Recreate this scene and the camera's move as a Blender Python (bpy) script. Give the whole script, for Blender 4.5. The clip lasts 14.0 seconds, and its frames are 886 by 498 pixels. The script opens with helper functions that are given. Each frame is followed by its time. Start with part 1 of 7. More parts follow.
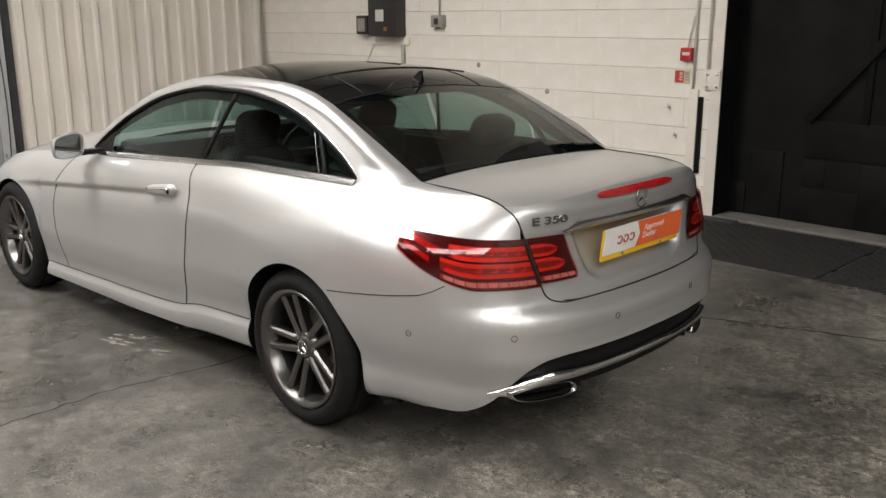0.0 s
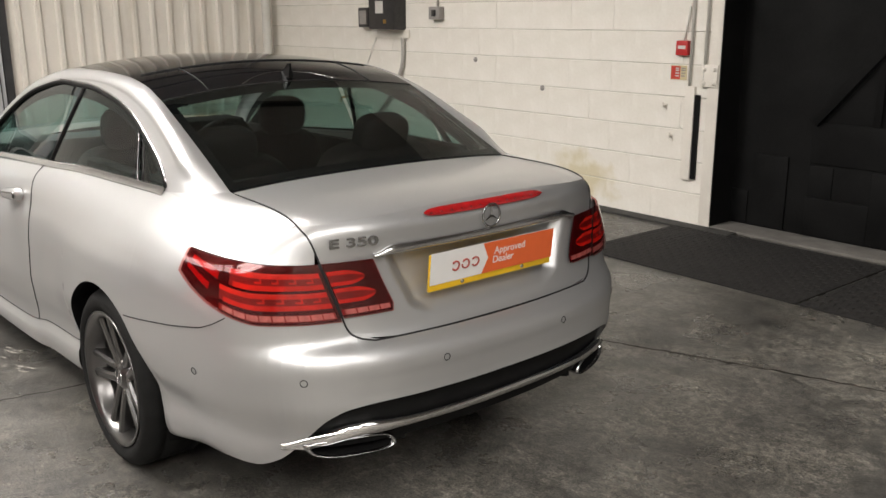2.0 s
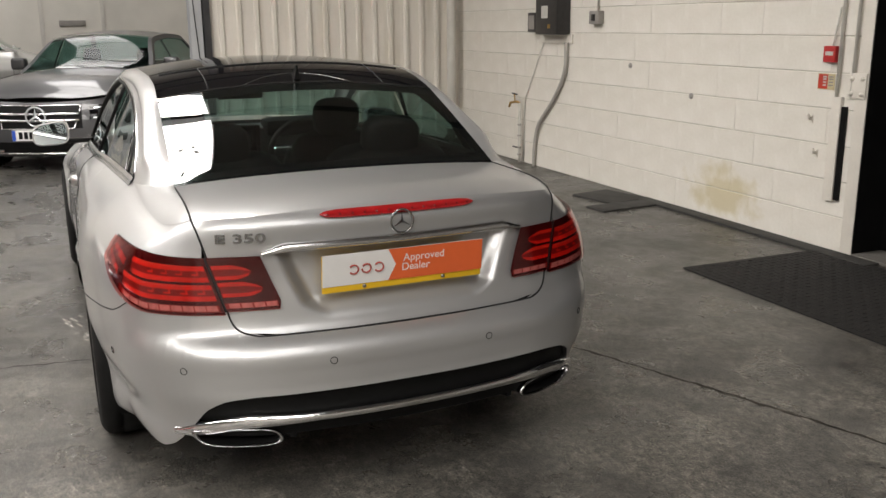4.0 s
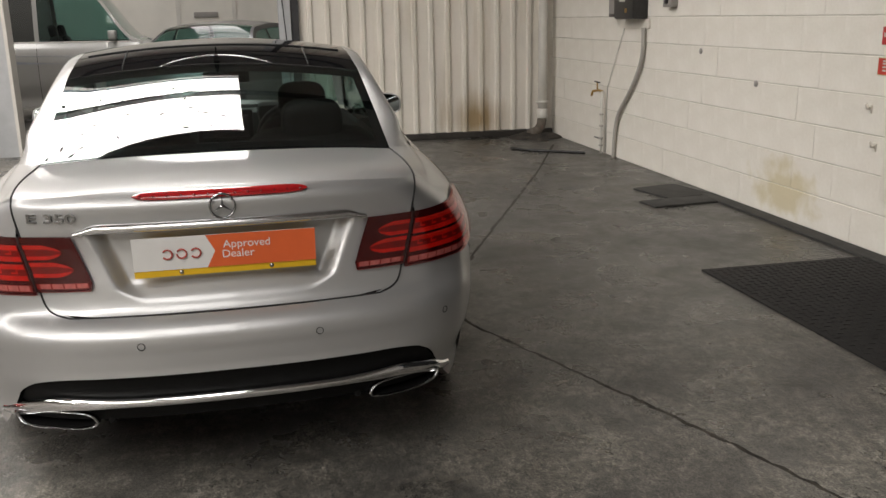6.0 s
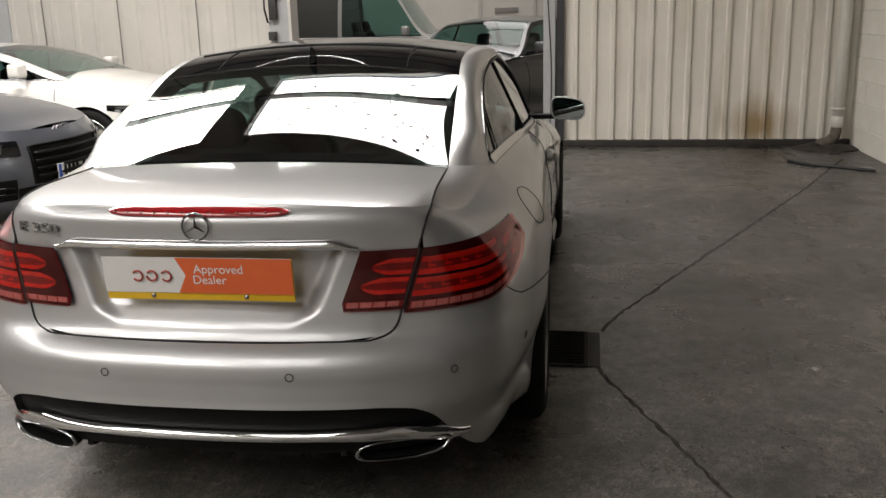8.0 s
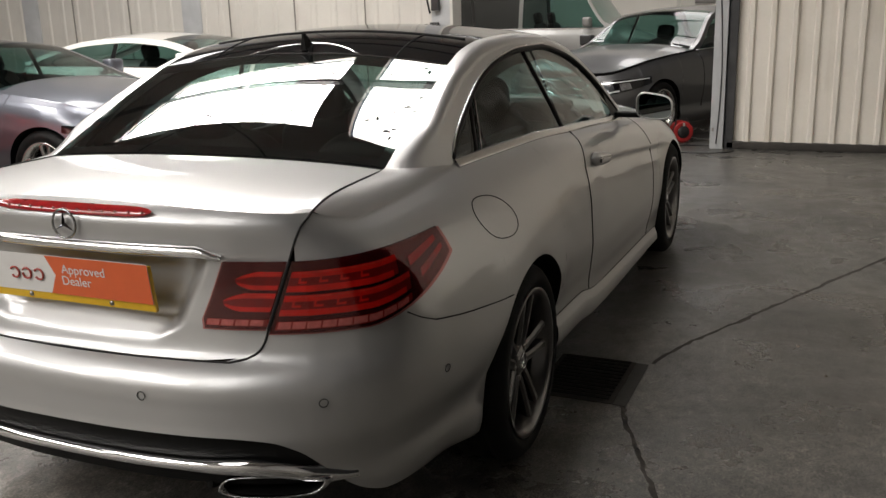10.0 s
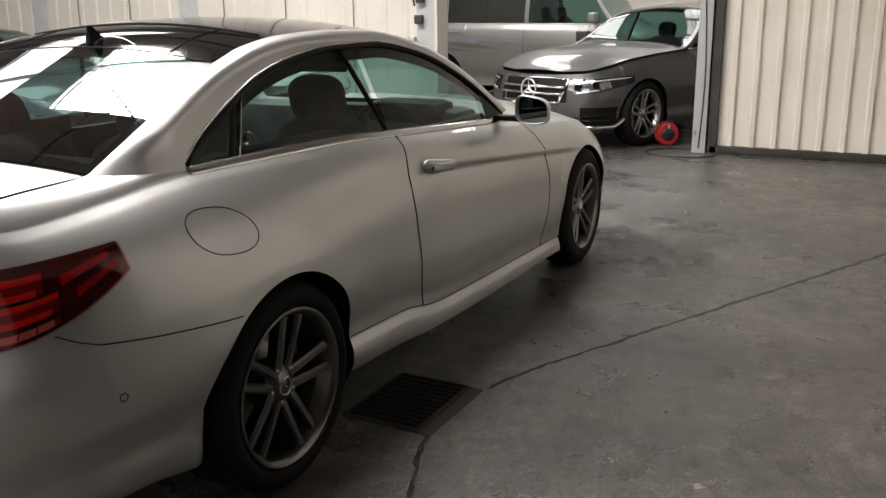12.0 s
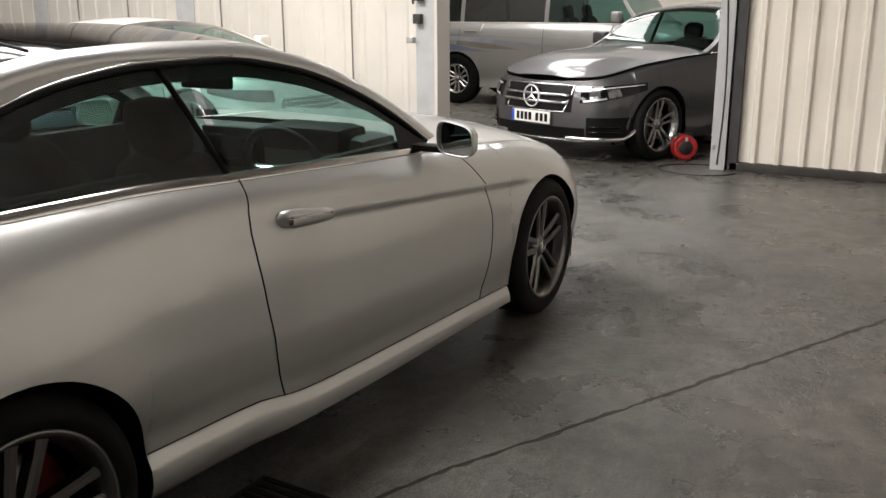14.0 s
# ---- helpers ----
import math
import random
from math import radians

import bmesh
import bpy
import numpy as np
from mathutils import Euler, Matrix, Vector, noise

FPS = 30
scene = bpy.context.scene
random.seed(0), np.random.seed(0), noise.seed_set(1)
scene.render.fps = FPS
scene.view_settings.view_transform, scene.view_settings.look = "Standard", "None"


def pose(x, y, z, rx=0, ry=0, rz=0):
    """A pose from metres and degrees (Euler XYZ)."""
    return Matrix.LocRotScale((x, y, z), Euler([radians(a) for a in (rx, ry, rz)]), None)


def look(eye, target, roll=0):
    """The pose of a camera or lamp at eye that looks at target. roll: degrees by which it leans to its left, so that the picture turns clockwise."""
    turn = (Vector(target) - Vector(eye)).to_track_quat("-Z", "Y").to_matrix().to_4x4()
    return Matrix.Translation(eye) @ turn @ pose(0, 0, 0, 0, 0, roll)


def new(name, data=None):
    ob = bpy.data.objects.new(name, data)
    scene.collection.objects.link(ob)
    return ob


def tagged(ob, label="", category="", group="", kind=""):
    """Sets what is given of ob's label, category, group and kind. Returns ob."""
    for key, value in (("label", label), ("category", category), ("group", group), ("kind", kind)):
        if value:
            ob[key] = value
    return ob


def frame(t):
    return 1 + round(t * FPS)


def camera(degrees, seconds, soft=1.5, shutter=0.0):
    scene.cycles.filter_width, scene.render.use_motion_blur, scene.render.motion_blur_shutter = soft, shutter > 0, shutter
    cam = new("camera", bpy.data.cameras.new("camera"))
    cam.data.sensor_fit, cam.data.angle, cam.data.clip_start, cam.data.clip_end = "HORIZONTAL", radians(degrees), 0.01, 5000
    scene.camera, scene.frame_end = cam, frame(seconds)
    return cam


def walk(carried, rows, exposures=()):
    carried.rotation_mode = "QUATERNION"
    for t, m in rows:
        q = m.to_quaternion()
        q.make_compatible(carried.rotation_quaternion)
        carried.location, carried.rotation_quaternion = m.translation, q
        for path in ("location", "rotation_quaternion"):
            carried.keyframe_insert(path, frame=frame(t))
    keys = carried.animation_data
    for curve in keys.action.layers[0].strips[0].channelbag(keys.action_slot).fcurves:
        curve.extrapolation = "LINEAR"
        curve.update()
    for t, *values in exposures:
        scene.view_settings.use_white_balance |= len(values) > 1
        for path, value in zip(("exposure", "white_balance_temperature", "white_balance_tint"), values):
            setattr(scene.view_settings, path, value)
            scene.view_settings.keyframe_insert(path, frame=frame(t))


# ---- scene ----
cam = camera(52.6, 14.0)
PATH = [
    (0, (-2.783, 2.843, 1.57), (-1.412, 1.475, 1.073), -0.1),
    (0.5, (-2.862, 2.638, 1.555), (-1.491, 1.271, 1.053), -0.4),
    (1, (-2.941, 2.373, 1.549), (-1.571, 1.007, 1.043), -0.3),
    (1.5, (-2.941, 2.101, 1.525), (-1.536, 0.771, 1.017), -0.2),
    (2, (-2.994, 1.856, 1.529), (-1.502, 0.624, 1.024), -0.2),
    (4.5, (-3.565, 0.665, 1.49), (-1.725, 0.057, 0.994), -1.0),
    (5, (-3.582, 0.402, 1.458), (-1.71, -0.092, 0.954), -1.3),
    (5.5, (-3.592, 0.164, 1.443), (-1.718, -0.321, 0.942), -1.0),
    (6, (-3.626, -0.099, 1.449), (-1.732, -0.499, 0.946), -1.1),
    (6.5, (-3.532, -0.349, 1.451), (-1.611, -0.582, 0.946), -1.3),
    (7, (-3.403, -0.58, 1.456), (-1.469, -0.656, 0.952), -1.3),
    (7.5, (-3.292, -0.827, 1.455), (-1.36, -0.707, 0.955), -1.4),
    (8, (-3.14, -1.02, 1.438), (-1.23, -0.701, 0.94), -1.5),
    (10.5, (-2.449, -1.938, 1.384), (-0.703, -1.099, 0.887), -1.4),
    (11, (-2.343, -2.177, 1.392), (-0.613, -1.305, 0.896), -1.0),
    (11.5, (-2.197, -2.335, 1.406), (-0.478, -1.448, 0.9), -0.7),
    (12, (-1.964, -2.406, 1.382), (-0.25, -1.512, 0.868), -0.6),
    (12.5, (-1.757, -2.474, 1.385), (-0.048, -1.572, 0.87), -0.6),
    (13, (-1.493, -2.533, 1.388), (0.208, -1.618, 0.872), -0.4),
    (13.5, (-1.263, -2.529, 1.399), (0.421, -1.584, 0.879), -0.2),
    (14, (-0.988, -2.498, 1.409), (0.673, -1.513, 0.887), -0.3),
]
LIFT = Vector((0, 0, 0.012))
walk(cam, [(t, look(Vector(eye) + LIFT, Vector(target) + LIFT, roll)) for t, eye, target, roll in PATH],
     exposures=[(0, 0.16), (1.5, 0.37), (2.2, 0.37), (4.5, 0.14), (5.5, 0.07), (6.5, 0.02), (8.0, -0.06), (10.5, 0.11), (11.0, 0.16), (11.5, 0.28), (12.0, 0.54), (14.0, 0.64)])

# ---- light ----
world = bpy.data.worlds.new("world")
scene.world = world
world.use_nodes = True
wn = world.node_tree.nodes
sky = wn.new("ShaderNodeTexSky")
sky.sky_type = "NISHITA"
sky.sun_disc = False
sky.sun_elevation, sky.sun_rotation = radians(48), radians(120)
world.node_tree.links.new(sky.outputs[0], wn["Background"].inputs[0])
wn["Background"].inputs[1].default_value = 0.12

sun = new("sun", bpy.data.lights.new("sun", "SUN"))
sun.data.energy, sun.data.angle, sun.data.color = 0.5, radians(12), (1, 0.95, 0.88)
sun.matrix_world = look((-4, 6, 9), (0, 0, 0))

# rooflights: (x0, x1, y0, y1) of each opening in the roof
ROOF_Z = 5.2
ROOFLIGHTS = [(1.80, 3.45, -0.10, 1.95), (1.80, 3.45, 2.40, 5.0), (1.9, 6.6, 6.2, 7.8), (8.2, 14.0, 0.2, 1.7), (8.2, 14.0, 3.6, 5.1), (-9.5, -3.6, -0.05, 1.6), (-9.5, -3.6, 2.7, 4.3), (-9.5, -3.6, 6.2, 7.8), (-3.0, 1.3, 6.2, 7.8)]
for (x0, x1, y0, y1), power in zip(ROOFLIGHTS, (50, 128, 16, 18, 18, 16, 42, 44, 28)):
    lamp = new("rooflight_lamp", bpy.data.lights.new("rooflight_lamp", "AREA"))
    lamp.data.shape, lamp.data.size, lamp.data.size_y = "RECTANGLE", x1 - x0, y1 - y0
    lamp.data.energy, lamp.data.color = power * (x1 - x0) * (y1 - y0), (1, 0.945, 0.885)
    lamp.matrix_world = pose((x0 + x1) / 2, (y0 + y1) / 2, ROOF_Z + 0.1)


# ---- materials ----
def material(name, color, rough=0.5, metal=0.0, spot=0.12, scale=8.0, bump=0.0, fine=60.0, coat=0.0, color2=None, rough2=None, spec=0.5):
    """A principled material whose colour and roughness wander at two scales."""
    m = bpy.data.materials.new(name)
    m.use_nodes = True
    nt = m.node_tree
    p = nt.nodes["Principled BSDF"]
    p.inputs["Metallic"].default_value = metal
    p.inputs["Coat Weight"].default_value = coat
    p.inputs["Coat Roughness"].default_value = 0.04
    p.inputs["Specular IOR Level"].default_value = spec
    tc = nt.nodes.new("ShaderNodeTexCoord")
    a, b = nt.nodes.new("ShaderNodeTexNoise"), nt.nodes.new("ShaderNodeTexNoise")
    a.inputs["Scale"].default_value, a.inputs["Detail"].default_value = scale, 5
    b.inputs["Scale"].default_value, b.inputs["Detail"].default_value = fine, 3
    for n in (a, b):
        nt.links.new(tc.outputs["Object"], n.inputs["Vector"])
    mid = nt.nodes.new("ShaderNodeMath")
    mid.operation = "MULTIPLY_ADD"
    nt.links.new(b.outputs["Fac"], mid.inputs[0])
    mid.inputs[1].default_value = 0.35
    nt.links.new(a.outputs["Fac"], mid.inputs[2])
    ramp = nt.nodes.new("ShaderNodeValToRGB")
    c2 = color2 or tuple(c * (1 - 2 * spot) for c in color)
    ramp.color_ramp.elements[0].position, ramp.color_ramp.elements[1].position = 0.45, 0.9
    ramp.color_ramp.elements[0].color, ramp.color_ramp.elements[1].color = (*c2, 1), (*color, 1)
    nt.links.new(mid.outputs[0], ramp.inputs[0])
    nt.links.new(ramp.outputs[0], p.inputs["Base Color"])
    rr = nt.nodes.new("ShaderNodeMapRange")
    rr.inputs["From Min"].default_value, rr.inputs["From Max"].default_value = 0.4, 0.95
    rr.inputs["To Min"].default_value, rr.inputs["To Max"].default_value = rough, rough if rough2 is None else rough2
    nt.links.new(mid.outputs[0], rr.inputs[0])
    nt.links.new(rr.outputs[0], p.inputs["Roughness"])
    if bump:
        bp = nt.nodes.new("ShaderNodeBump")
        bp.inputs["Strength"].default_value, bp.inputs["Distance"].default_value = bump, 0.004
        nt.links.new(mid.outputs[0], bp.inputs["Height"])
        nt.links.new(bp.outputs[0], p.inputs["Normal"])
    return m


def glass_material(name, tint, base=0.08, rough=0.0):
    """A thin pane: tinted clear, with gloss that grows towards grazing."""
    m = bpy.data.materials.new(name)
    m.use_nodes = True
    nt = m.node_tree
    nt.nodes.remove(nt.nodes["Principled BSDF"])
    t, g, mx, lw, pw, ma = (nt.nodes.new("ShaderNode" + k) for k in ("BsdfTransparent", "BsdfGlossy", "MixShader", "LayerWeight", "Math", "Math"))
    t.inputs[0].default_value = (*tint, 1)
    g.inputs["Color"].default_value = (1, 1, 1, 1)
    g.inputs["Roughness"].default_value = rough
    lw.inputs[0].default_value = 0.5
    pw.operation, ma.operation = "POWER", "MULTIPLY_ADD"
    pw.inputs[1].default_value = 5.0
    ma.inputs[1].default_value, ma.inputs[2].default_value = 1 - base, base
    nt.links.new(lw.outputs["Facing"], pw.inputs[0])
    nt.links.new(pw.outputs[0], ma.inputs[0])
    nt.links.new(ma.outputs[0], mx.inputs[0])
    nt.links.new(t.outputs[0], mx.inputs[1])
    nt.links.new(g.outputs[0], mx.inputs[2])
    nt.links.new(mx.outputs[0], nt.nodes["Material Output"].inputs[0])
    return m


SILVER = material("silver_paint", (0.48, 0.481, 0.479), 0.40, 0.66, 0.015, 3, 0, 900, 0.85)
GREYPAINT = material("grey_paint", (0.070, 0.070, 0.073), 0.42, 0.5, 0.02, 3, 0, 900, 0.6)
WHITEPAINT = material("white_paint", (0.82, 0.80, 0.76), 0.3, 0.0, 0.02, 3, 0, 500, 1.0)
VANPAINT = material("van_paint", (0.40, 0.395, 0.38), 0.40, 0.5, 0.04, 3, 0, 500, 0.8)
BLUESILVER = material("blue_silver_paint", (0.15, 0.16, 0.19), 0.3, 0.7, 0.015, 3, 0, 900, 0.9)
REDPAINT = material("red_paint", (0.5, 0.03, 0.02), 0.25, 0.1, 0.03, 3, 0, 500, 1.0)
CHROME = material("chrome", (0.85, 0.85, 0.86), 0.07, 1.0, 0.02, 12, 0, 200)
DARKCHROME = material("dark_chrome", (0.42, 0.42, 0.43), 0.12, 1.0, 0.1, 12, 0, 200)
BRIGHT = material("brushed_trim", (0.75, 0.75, 0.75), 0.18, 1.0, 0.03, 12, 0, 200)
BADGE = material("badge_chrome", (0.34, 0.34, 0.345), 0.14, 1.0, 0.05, 12, 0, 200)
BLACKTRIM = material("black_trim", (0.006, 0.006, 0.006), 0.5, 0.0, 0.2, 20, spec=0.15)
GLOSSBLACK = material("gloss_black", (0.005, 0.005, 0.006), 0.04, 0.0, 0.1, 5, 0, 50, 0.0, spec=0.4)
GAP = material("shut_gap", (0.01, 0.01, 0.01), 0.8, 0.0, 0.1, 5)
RUBBER = material("tyre_rubber", (0.009, 0.009, 0.0088), 0.8, 0.0, 0.25, 18, 0.4, 90, spec=0.2)
ALLOY = material("alloy_grey", (0.125, 0.121, 0.119), 0.28, 0.9, 0.06, 10, 0, 120, 0.3)
ALLOYMID = material("alloy_polished", (0.40, 0.40, 0.395), 0.25, 0.9, 0.05, 10, 0, 120, 0.3)
ALLOYLIGHT = material("alloy_silver", (0.6, 0.6, 0.59), 0.25, 0.9, 0.05, 10, 0, 120, 0.3)
DISC = material("brake_disc", (0.35, 0.33, 0.31), 0.35, 1.0, 0.1, 14)
CALIPER = material("caliper_red", (0.18, 0.02, 0.015), 0.5, 0.0, 0.15, 14)
UNDER = material("underbody", (0.008, 0.008, 0.008), 0.95, 0.0, 0.3, 6, spec=0.1)
REDLENS = material("red_lens", (0.26, 0.008, 0.012), 0.06, 0.0, 0.2, 14, 0, 80, 1.0)
REDDARK = material("red_lens_dark", (0.055, 0.003, 0.005), 0.16, 0.0, 0.2, 14, 0, 80, 0.5)
REDBRIGHT = material("red_lens_bright", (0.74, 0.035, 0.018), 0.3, 0.0, 0.2, 30, 0, 150, 0.0)
CLEARLENS = material("clear_lens", (0.80, 0.66, 0.63), 0.1, 0.2, 0.2, 60, 0, 200, 1.0)
REDSTOP = material("red_stop_lamp", (0.42, 0.010, 0.012), 0.12, 0.0, 0.2, 30, 0, 150, 1.0)
REDMID = material("red_lens_mid", (0.22, 0.010, 0.010), 0.3, 0.0, 0.2, 30, 0, 150, 0.0)
REDPALE = material("red_lens_glint", (0.80, 0.12, 0.06), 0.3, 0.0, 0.25, 40, 0, 150, 0.6)
LAMPBAR = material("lamp_bar", (0.72, 0.74, 0.76), 0.2, 0.4, 0.05, 20, 0, 90, 1.0)
HEADLENS = material("headlamp", (0.24, 0.25, 0.27), 0.15, 0.8, 0.35, 20, 0, 90, 1.0)
PLATEWHITE = material("plate_white", (0.75, 0.74, 0.72), 0.35, 0.0, 0.02, 20)
PLATEYELLOW = material("plate_yellow", (0.85, 0.52, 0.02), 0.35, 0.0, 0.04, 20)
ORANGE = material("plate_orange", (0.72, 0.13, 0.035), 0.35, 0.0, 0.03, 20)
BLUE = material("plate_blue", (0.02, 0.08, 0.45), 0.4, 0.0, 0.03, 20)
TEXTWHITE = material("text_white", (0.85, 0.82, 0.8), 0.5)
TEXTRED = material("text_red", (0.45, 0.08, 0.06), 0.5)
LEATHER = material("black_leather", (0.005, 0.005, 0.005), 0.6, 0.0, 0.2, 12, 0, 200, spec=0.2)
DASH = material("dash_grey", (0.065, 0.072, 0.072), 0.55, 0.0, 0.15, 12, 0.2, 200)
SHELF = material("shelf_felt", (0.045, 0.050, 0.050), 0.9, 0.0, 0.2, 20, 0.3, 300)
LABELDIM = material("screen_dim", (0.05, 0.055, 0.06), 0.2, 0.0, 0.4, 40)
SCREEN = material("dark_screen", (0.01, 0.01, 0.012), 0.15, 0.0, 0.1, 12)
REDCOVER = glass_material("red_lens_cover", (0.80, 0.30, 0.28), 0.045, 0.02)
GLASS_SIDE = glass_material("side_glass", (0.37, 0.53, 0.50), 0.02)
GLASS_DARK = glass_material("privacy_glass", (0.16, 0.18, 0.18))
GLASS_REAR = glass_material("rear_glass", (0.42, 0.52, 0.49), 0.10)
MIRROR = material("mirror_glass", (0.50, 0.54, 0.53), 0.01, 1.0, 0.0, 3)
CONCRETE_COL = material("column_grey_paint", (0.34, 0.35, 0.36), 0.5, 0.0, 0.10, 5, 0.2, 60)
WHITE_METAL = material("sheet_cream", (0.60, 0.575, 0.53), 0.45, 0.0, 0.05, 2.5, 0.1, 60)
DARK_STEEL = material("dark_steel", (0.05, 0.05, 0.052), 0.5, 0.2, 0.2, 6, 0.2)
BLACK_DOOR = material("black_door_paint", (0.010, 0.010, 0.010), 0.55, 0.0, 0.3, 3, 0.3, 40, spec=0.1)
MORTAR = material("mortar_paint", (0.63, 0.60, 0.535), 0.8, 0.0, 0.12, 8, 0.5)
RAIL = material("rail_brown", (0.038, 0.033, 0.028), 0.7, 0.0, 0.25, 8, 0.4)
PVC = material("pvc_grey", (0.62, 0.6, 0.55), 0.4, 0.0, 0.06, 8)
PVCDARK = material("pvc_dirty", (0.16, 0.135, 0.11), 0.7, 0.0, 0.3, 10)
CABLE = material("cable_black", (0.02, 0.02, 0.02), 0.5)
CABLEGREY = material("cable_grey", (0.42, 0.4, 0.36), 0.5)
BOXBLACK = material("meter_black", (0.03, 0.028, 0.028), 0.4, 0.0, 0.2, 20)
BOXGREY = material("box_grey", (0.3, 0.28, 0.26), 0.5)
LABELW = material("label_white", (0.62, 0.6, 0.56), 0.5)
REDBOX = material("red_plastic", (0.48, 0.03, 0.03), 0.35, 0.0, 0.08, 15)
SIGNRED = material("sign_red", (0.55, 0.05, 0.03), 0.5)
SIGNYEL = material("sign_cream", (0.6, 0.52, 0.32), 0.5)
BRASS = material("brass", (0.45, 0.28, 0.09), 0.4, 0.9)
GALV = material("galvanised", (0.5, 0.5, 0.5), 0.4, 0.8, 0.15, 15)
ROOFSHEET = material("roof_sheet", (0.30, 0.29, 0.275), 0.6, 0.0, 0.1, 2)
# cream of the unseen closing walls, lowered to weaken their fill light
DULLWALL = material("fill_cut_cream_wall", (0.46, 0.44, 0.40), 0.7, 0.0, 0.08, 2, 0.2)
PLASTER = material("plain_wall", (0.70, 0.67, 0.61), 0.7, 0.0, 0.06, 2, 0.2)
MATRUB = material("mat_rubber", (0.013, 0.0115, 0.010), 0.85, 0.0, 0.3, 6, 0.3)
SLABRUB = material("slab_dark", (0.05, 0.048, 0.044), 0.85, 0.0, 0.25, 8, 0.5)
IRON = material("drain_iron", (0.020, 0.018, 0.016), 0.85, 0.0, 0.3, 30, 0.5, spec=0.15)
VANBLUE = material("van_stripe_blue", (0.22, 0.25, 0.38), 0.4)
WHITEWOOD = material("cream_gloss_paint", (0.74, 0.70, 0.63), 0.4, 0.0, 0.05, 6, 0.15)
SILLCON = material("sill_concrete", (0.17, 0.16, 0.145), 0.8, 0.0, 0.2, 8, 0.4)
COLPAINT = material("column_pale_paint", (0.46, 0.47, 0.48), 0.45, 0.0, 0.08, 5, 0.15)
JOINTDIRT = material("joint_dirt", (0.074, 0.064, 0.051), 0.9, 0.0, 0.5, 14, 0.4, 80)
HEAP = material("wet_dirt", (0.055, 0.045, 0.036), 0.85, 0.0, 0.5, 14, 0.6, 60)
CRACK = material("crack_dark", (0.036, 0.032, 0.027), 0.95, 0.0, 0.2, 20)
SCUFF = material("pale_scuff", (0.42, 0.40, 0.36), 0.8, 0.0, 0.2, 30)
# for walls out of view, dark so that little light bounces back
DARKWALL = material("bounce_cut_grey_wall", (0.24, 0.23, 0.215), 0.8, 0.0, 0.08, 2, 0.2)
VANPALE = material("van_stripe_pale", (0.36, 0.38, 0.44), 0.4)
VANTAN = material("van_stripe_tan", (0.30, 0.27, 0.22), 0.4)


# ---- mesh helpers ----
def mesh_from(name, verts, faces, mat, smooth=True):
    me = bpy.data.meshes.new(name)
    me.from_pydata([tuple(v) for v in verts], [], faces)
    me.materials.append(mat)
    if smooth:
        me.polygons.foreach_set("use_smooth", [True] * len(me.polygons))
    me.update()
    return me


def part(name, me, parent=None, label="", sharp=None):
    ob = new(name, me)
    if parent:
        ob.parent = parent
    if label:
        tagged(ob, label)
    if sharp:
        me.set_sharp_from_angle(angle=radians(sharp))
    return ob


def thing(name, label, category, at=None, group="", kind=""):
    ob = new(name)
    ob.empty_display_size = 0.1
    if at is not None:
        ob.matrix_basis = at
    return tagged(ob, label, category, group, kind)


def bm_mesh(name, bm, mat, smooth=False, sharp=35):
    me = bpy.data.meshes.new(name)
    bmesh.ops.recalc_face_normals(bm, faces=bm.faces)
    bm.to_mesh(me)
    bm.free()
    me.materials.append(mat)
    if smooth:
        me.polygons.foreach_set("use_smooth", [True] * len(me.polygons))
        me.set_sharp_from_angle(angle=radians(sharp))
    return me


def box_bm(x0, x1, y0, y1, z0, z1, bevel=0.0, bm=None, segs=2):
    bm2 = bmesh.new()
    bmesh.ops.create_cube(bm2, size=1, matrix=Matrix.Translation(((x0 + x1) / 2, (y0 + y1) / 2, (z0 + z1) / 2)) @ Matrix.Diagonal((x1 - x0, y1 - y0, z1 - z0, 1)))
    if bevel:
        bmesh.ops.bevel(bm2, geom=bm2.edges[:], offset=bevel, segments=segs, affect="EDGES", profile=0.6)
    if bm is None:
        return bm2
    me = bpy.data.meshes.new("tmp")
    bm2.to_mesh(me)
    bm2.free()
    bm.from_mesh(me)
    bpy.data.meshes.remove(me)
    return bm


def box(name, x0, x1, y0, y1, z0, z1, mat, parent=None, bevel=0.0, label=""):
    return part(name, bm_mesh(name, box_bm(x0, x1, y0, y1, z0, z1, bevel), mat, bevel > 0), parent, label)


def tube_mesh(name, pts, r, mat, n=8, closed=False, taper=None):
    """A round tube along a line of points."""
    pts = [Vector(p) for p in pts]
    verts, faces = [], []
    k = len(pts)
    side = None
    for i, p in enumerate(pts):
        a, b = (pts[(i - 1) % k], pts[(i + 1) % k]) if closed else (pts[max(i - 1, 0)], pts[min(i + 1, k - 1)])
        d = (b - a).normalized()
        if side is None:
            side = d.orthogonal().normalized()
        side = (side - d * side.dot(d)).normalized()
        up = d.cross(side)
        rr = r if taper is None else r * taper[i]
        for j in range(n):
            t = 2 * math.pi * j / n
            verts.append(p + side * (rr * math.cos(t)) + up * (rr * math.sin(t)))
    for i in range(k if closed else k - 1):
        for j in range(n):
            q = (i + 1) % k
            faces.append((i * n + j, i * n + (j + 1) % n, q * n + (j + 1) % n, q * n + j))
    if not closed:
        faces += [tuple(range(n))[::-1], tuple(range((k - 1) * n, k * n))]
    return mesh_from(name, verts, faces, mat)


def tube(name, pts, r, mat, parent=None, n=8, closed=False, label=""):
    return part(name, tube_mesh(name, pts, r, mat, n, closed), parent, label)


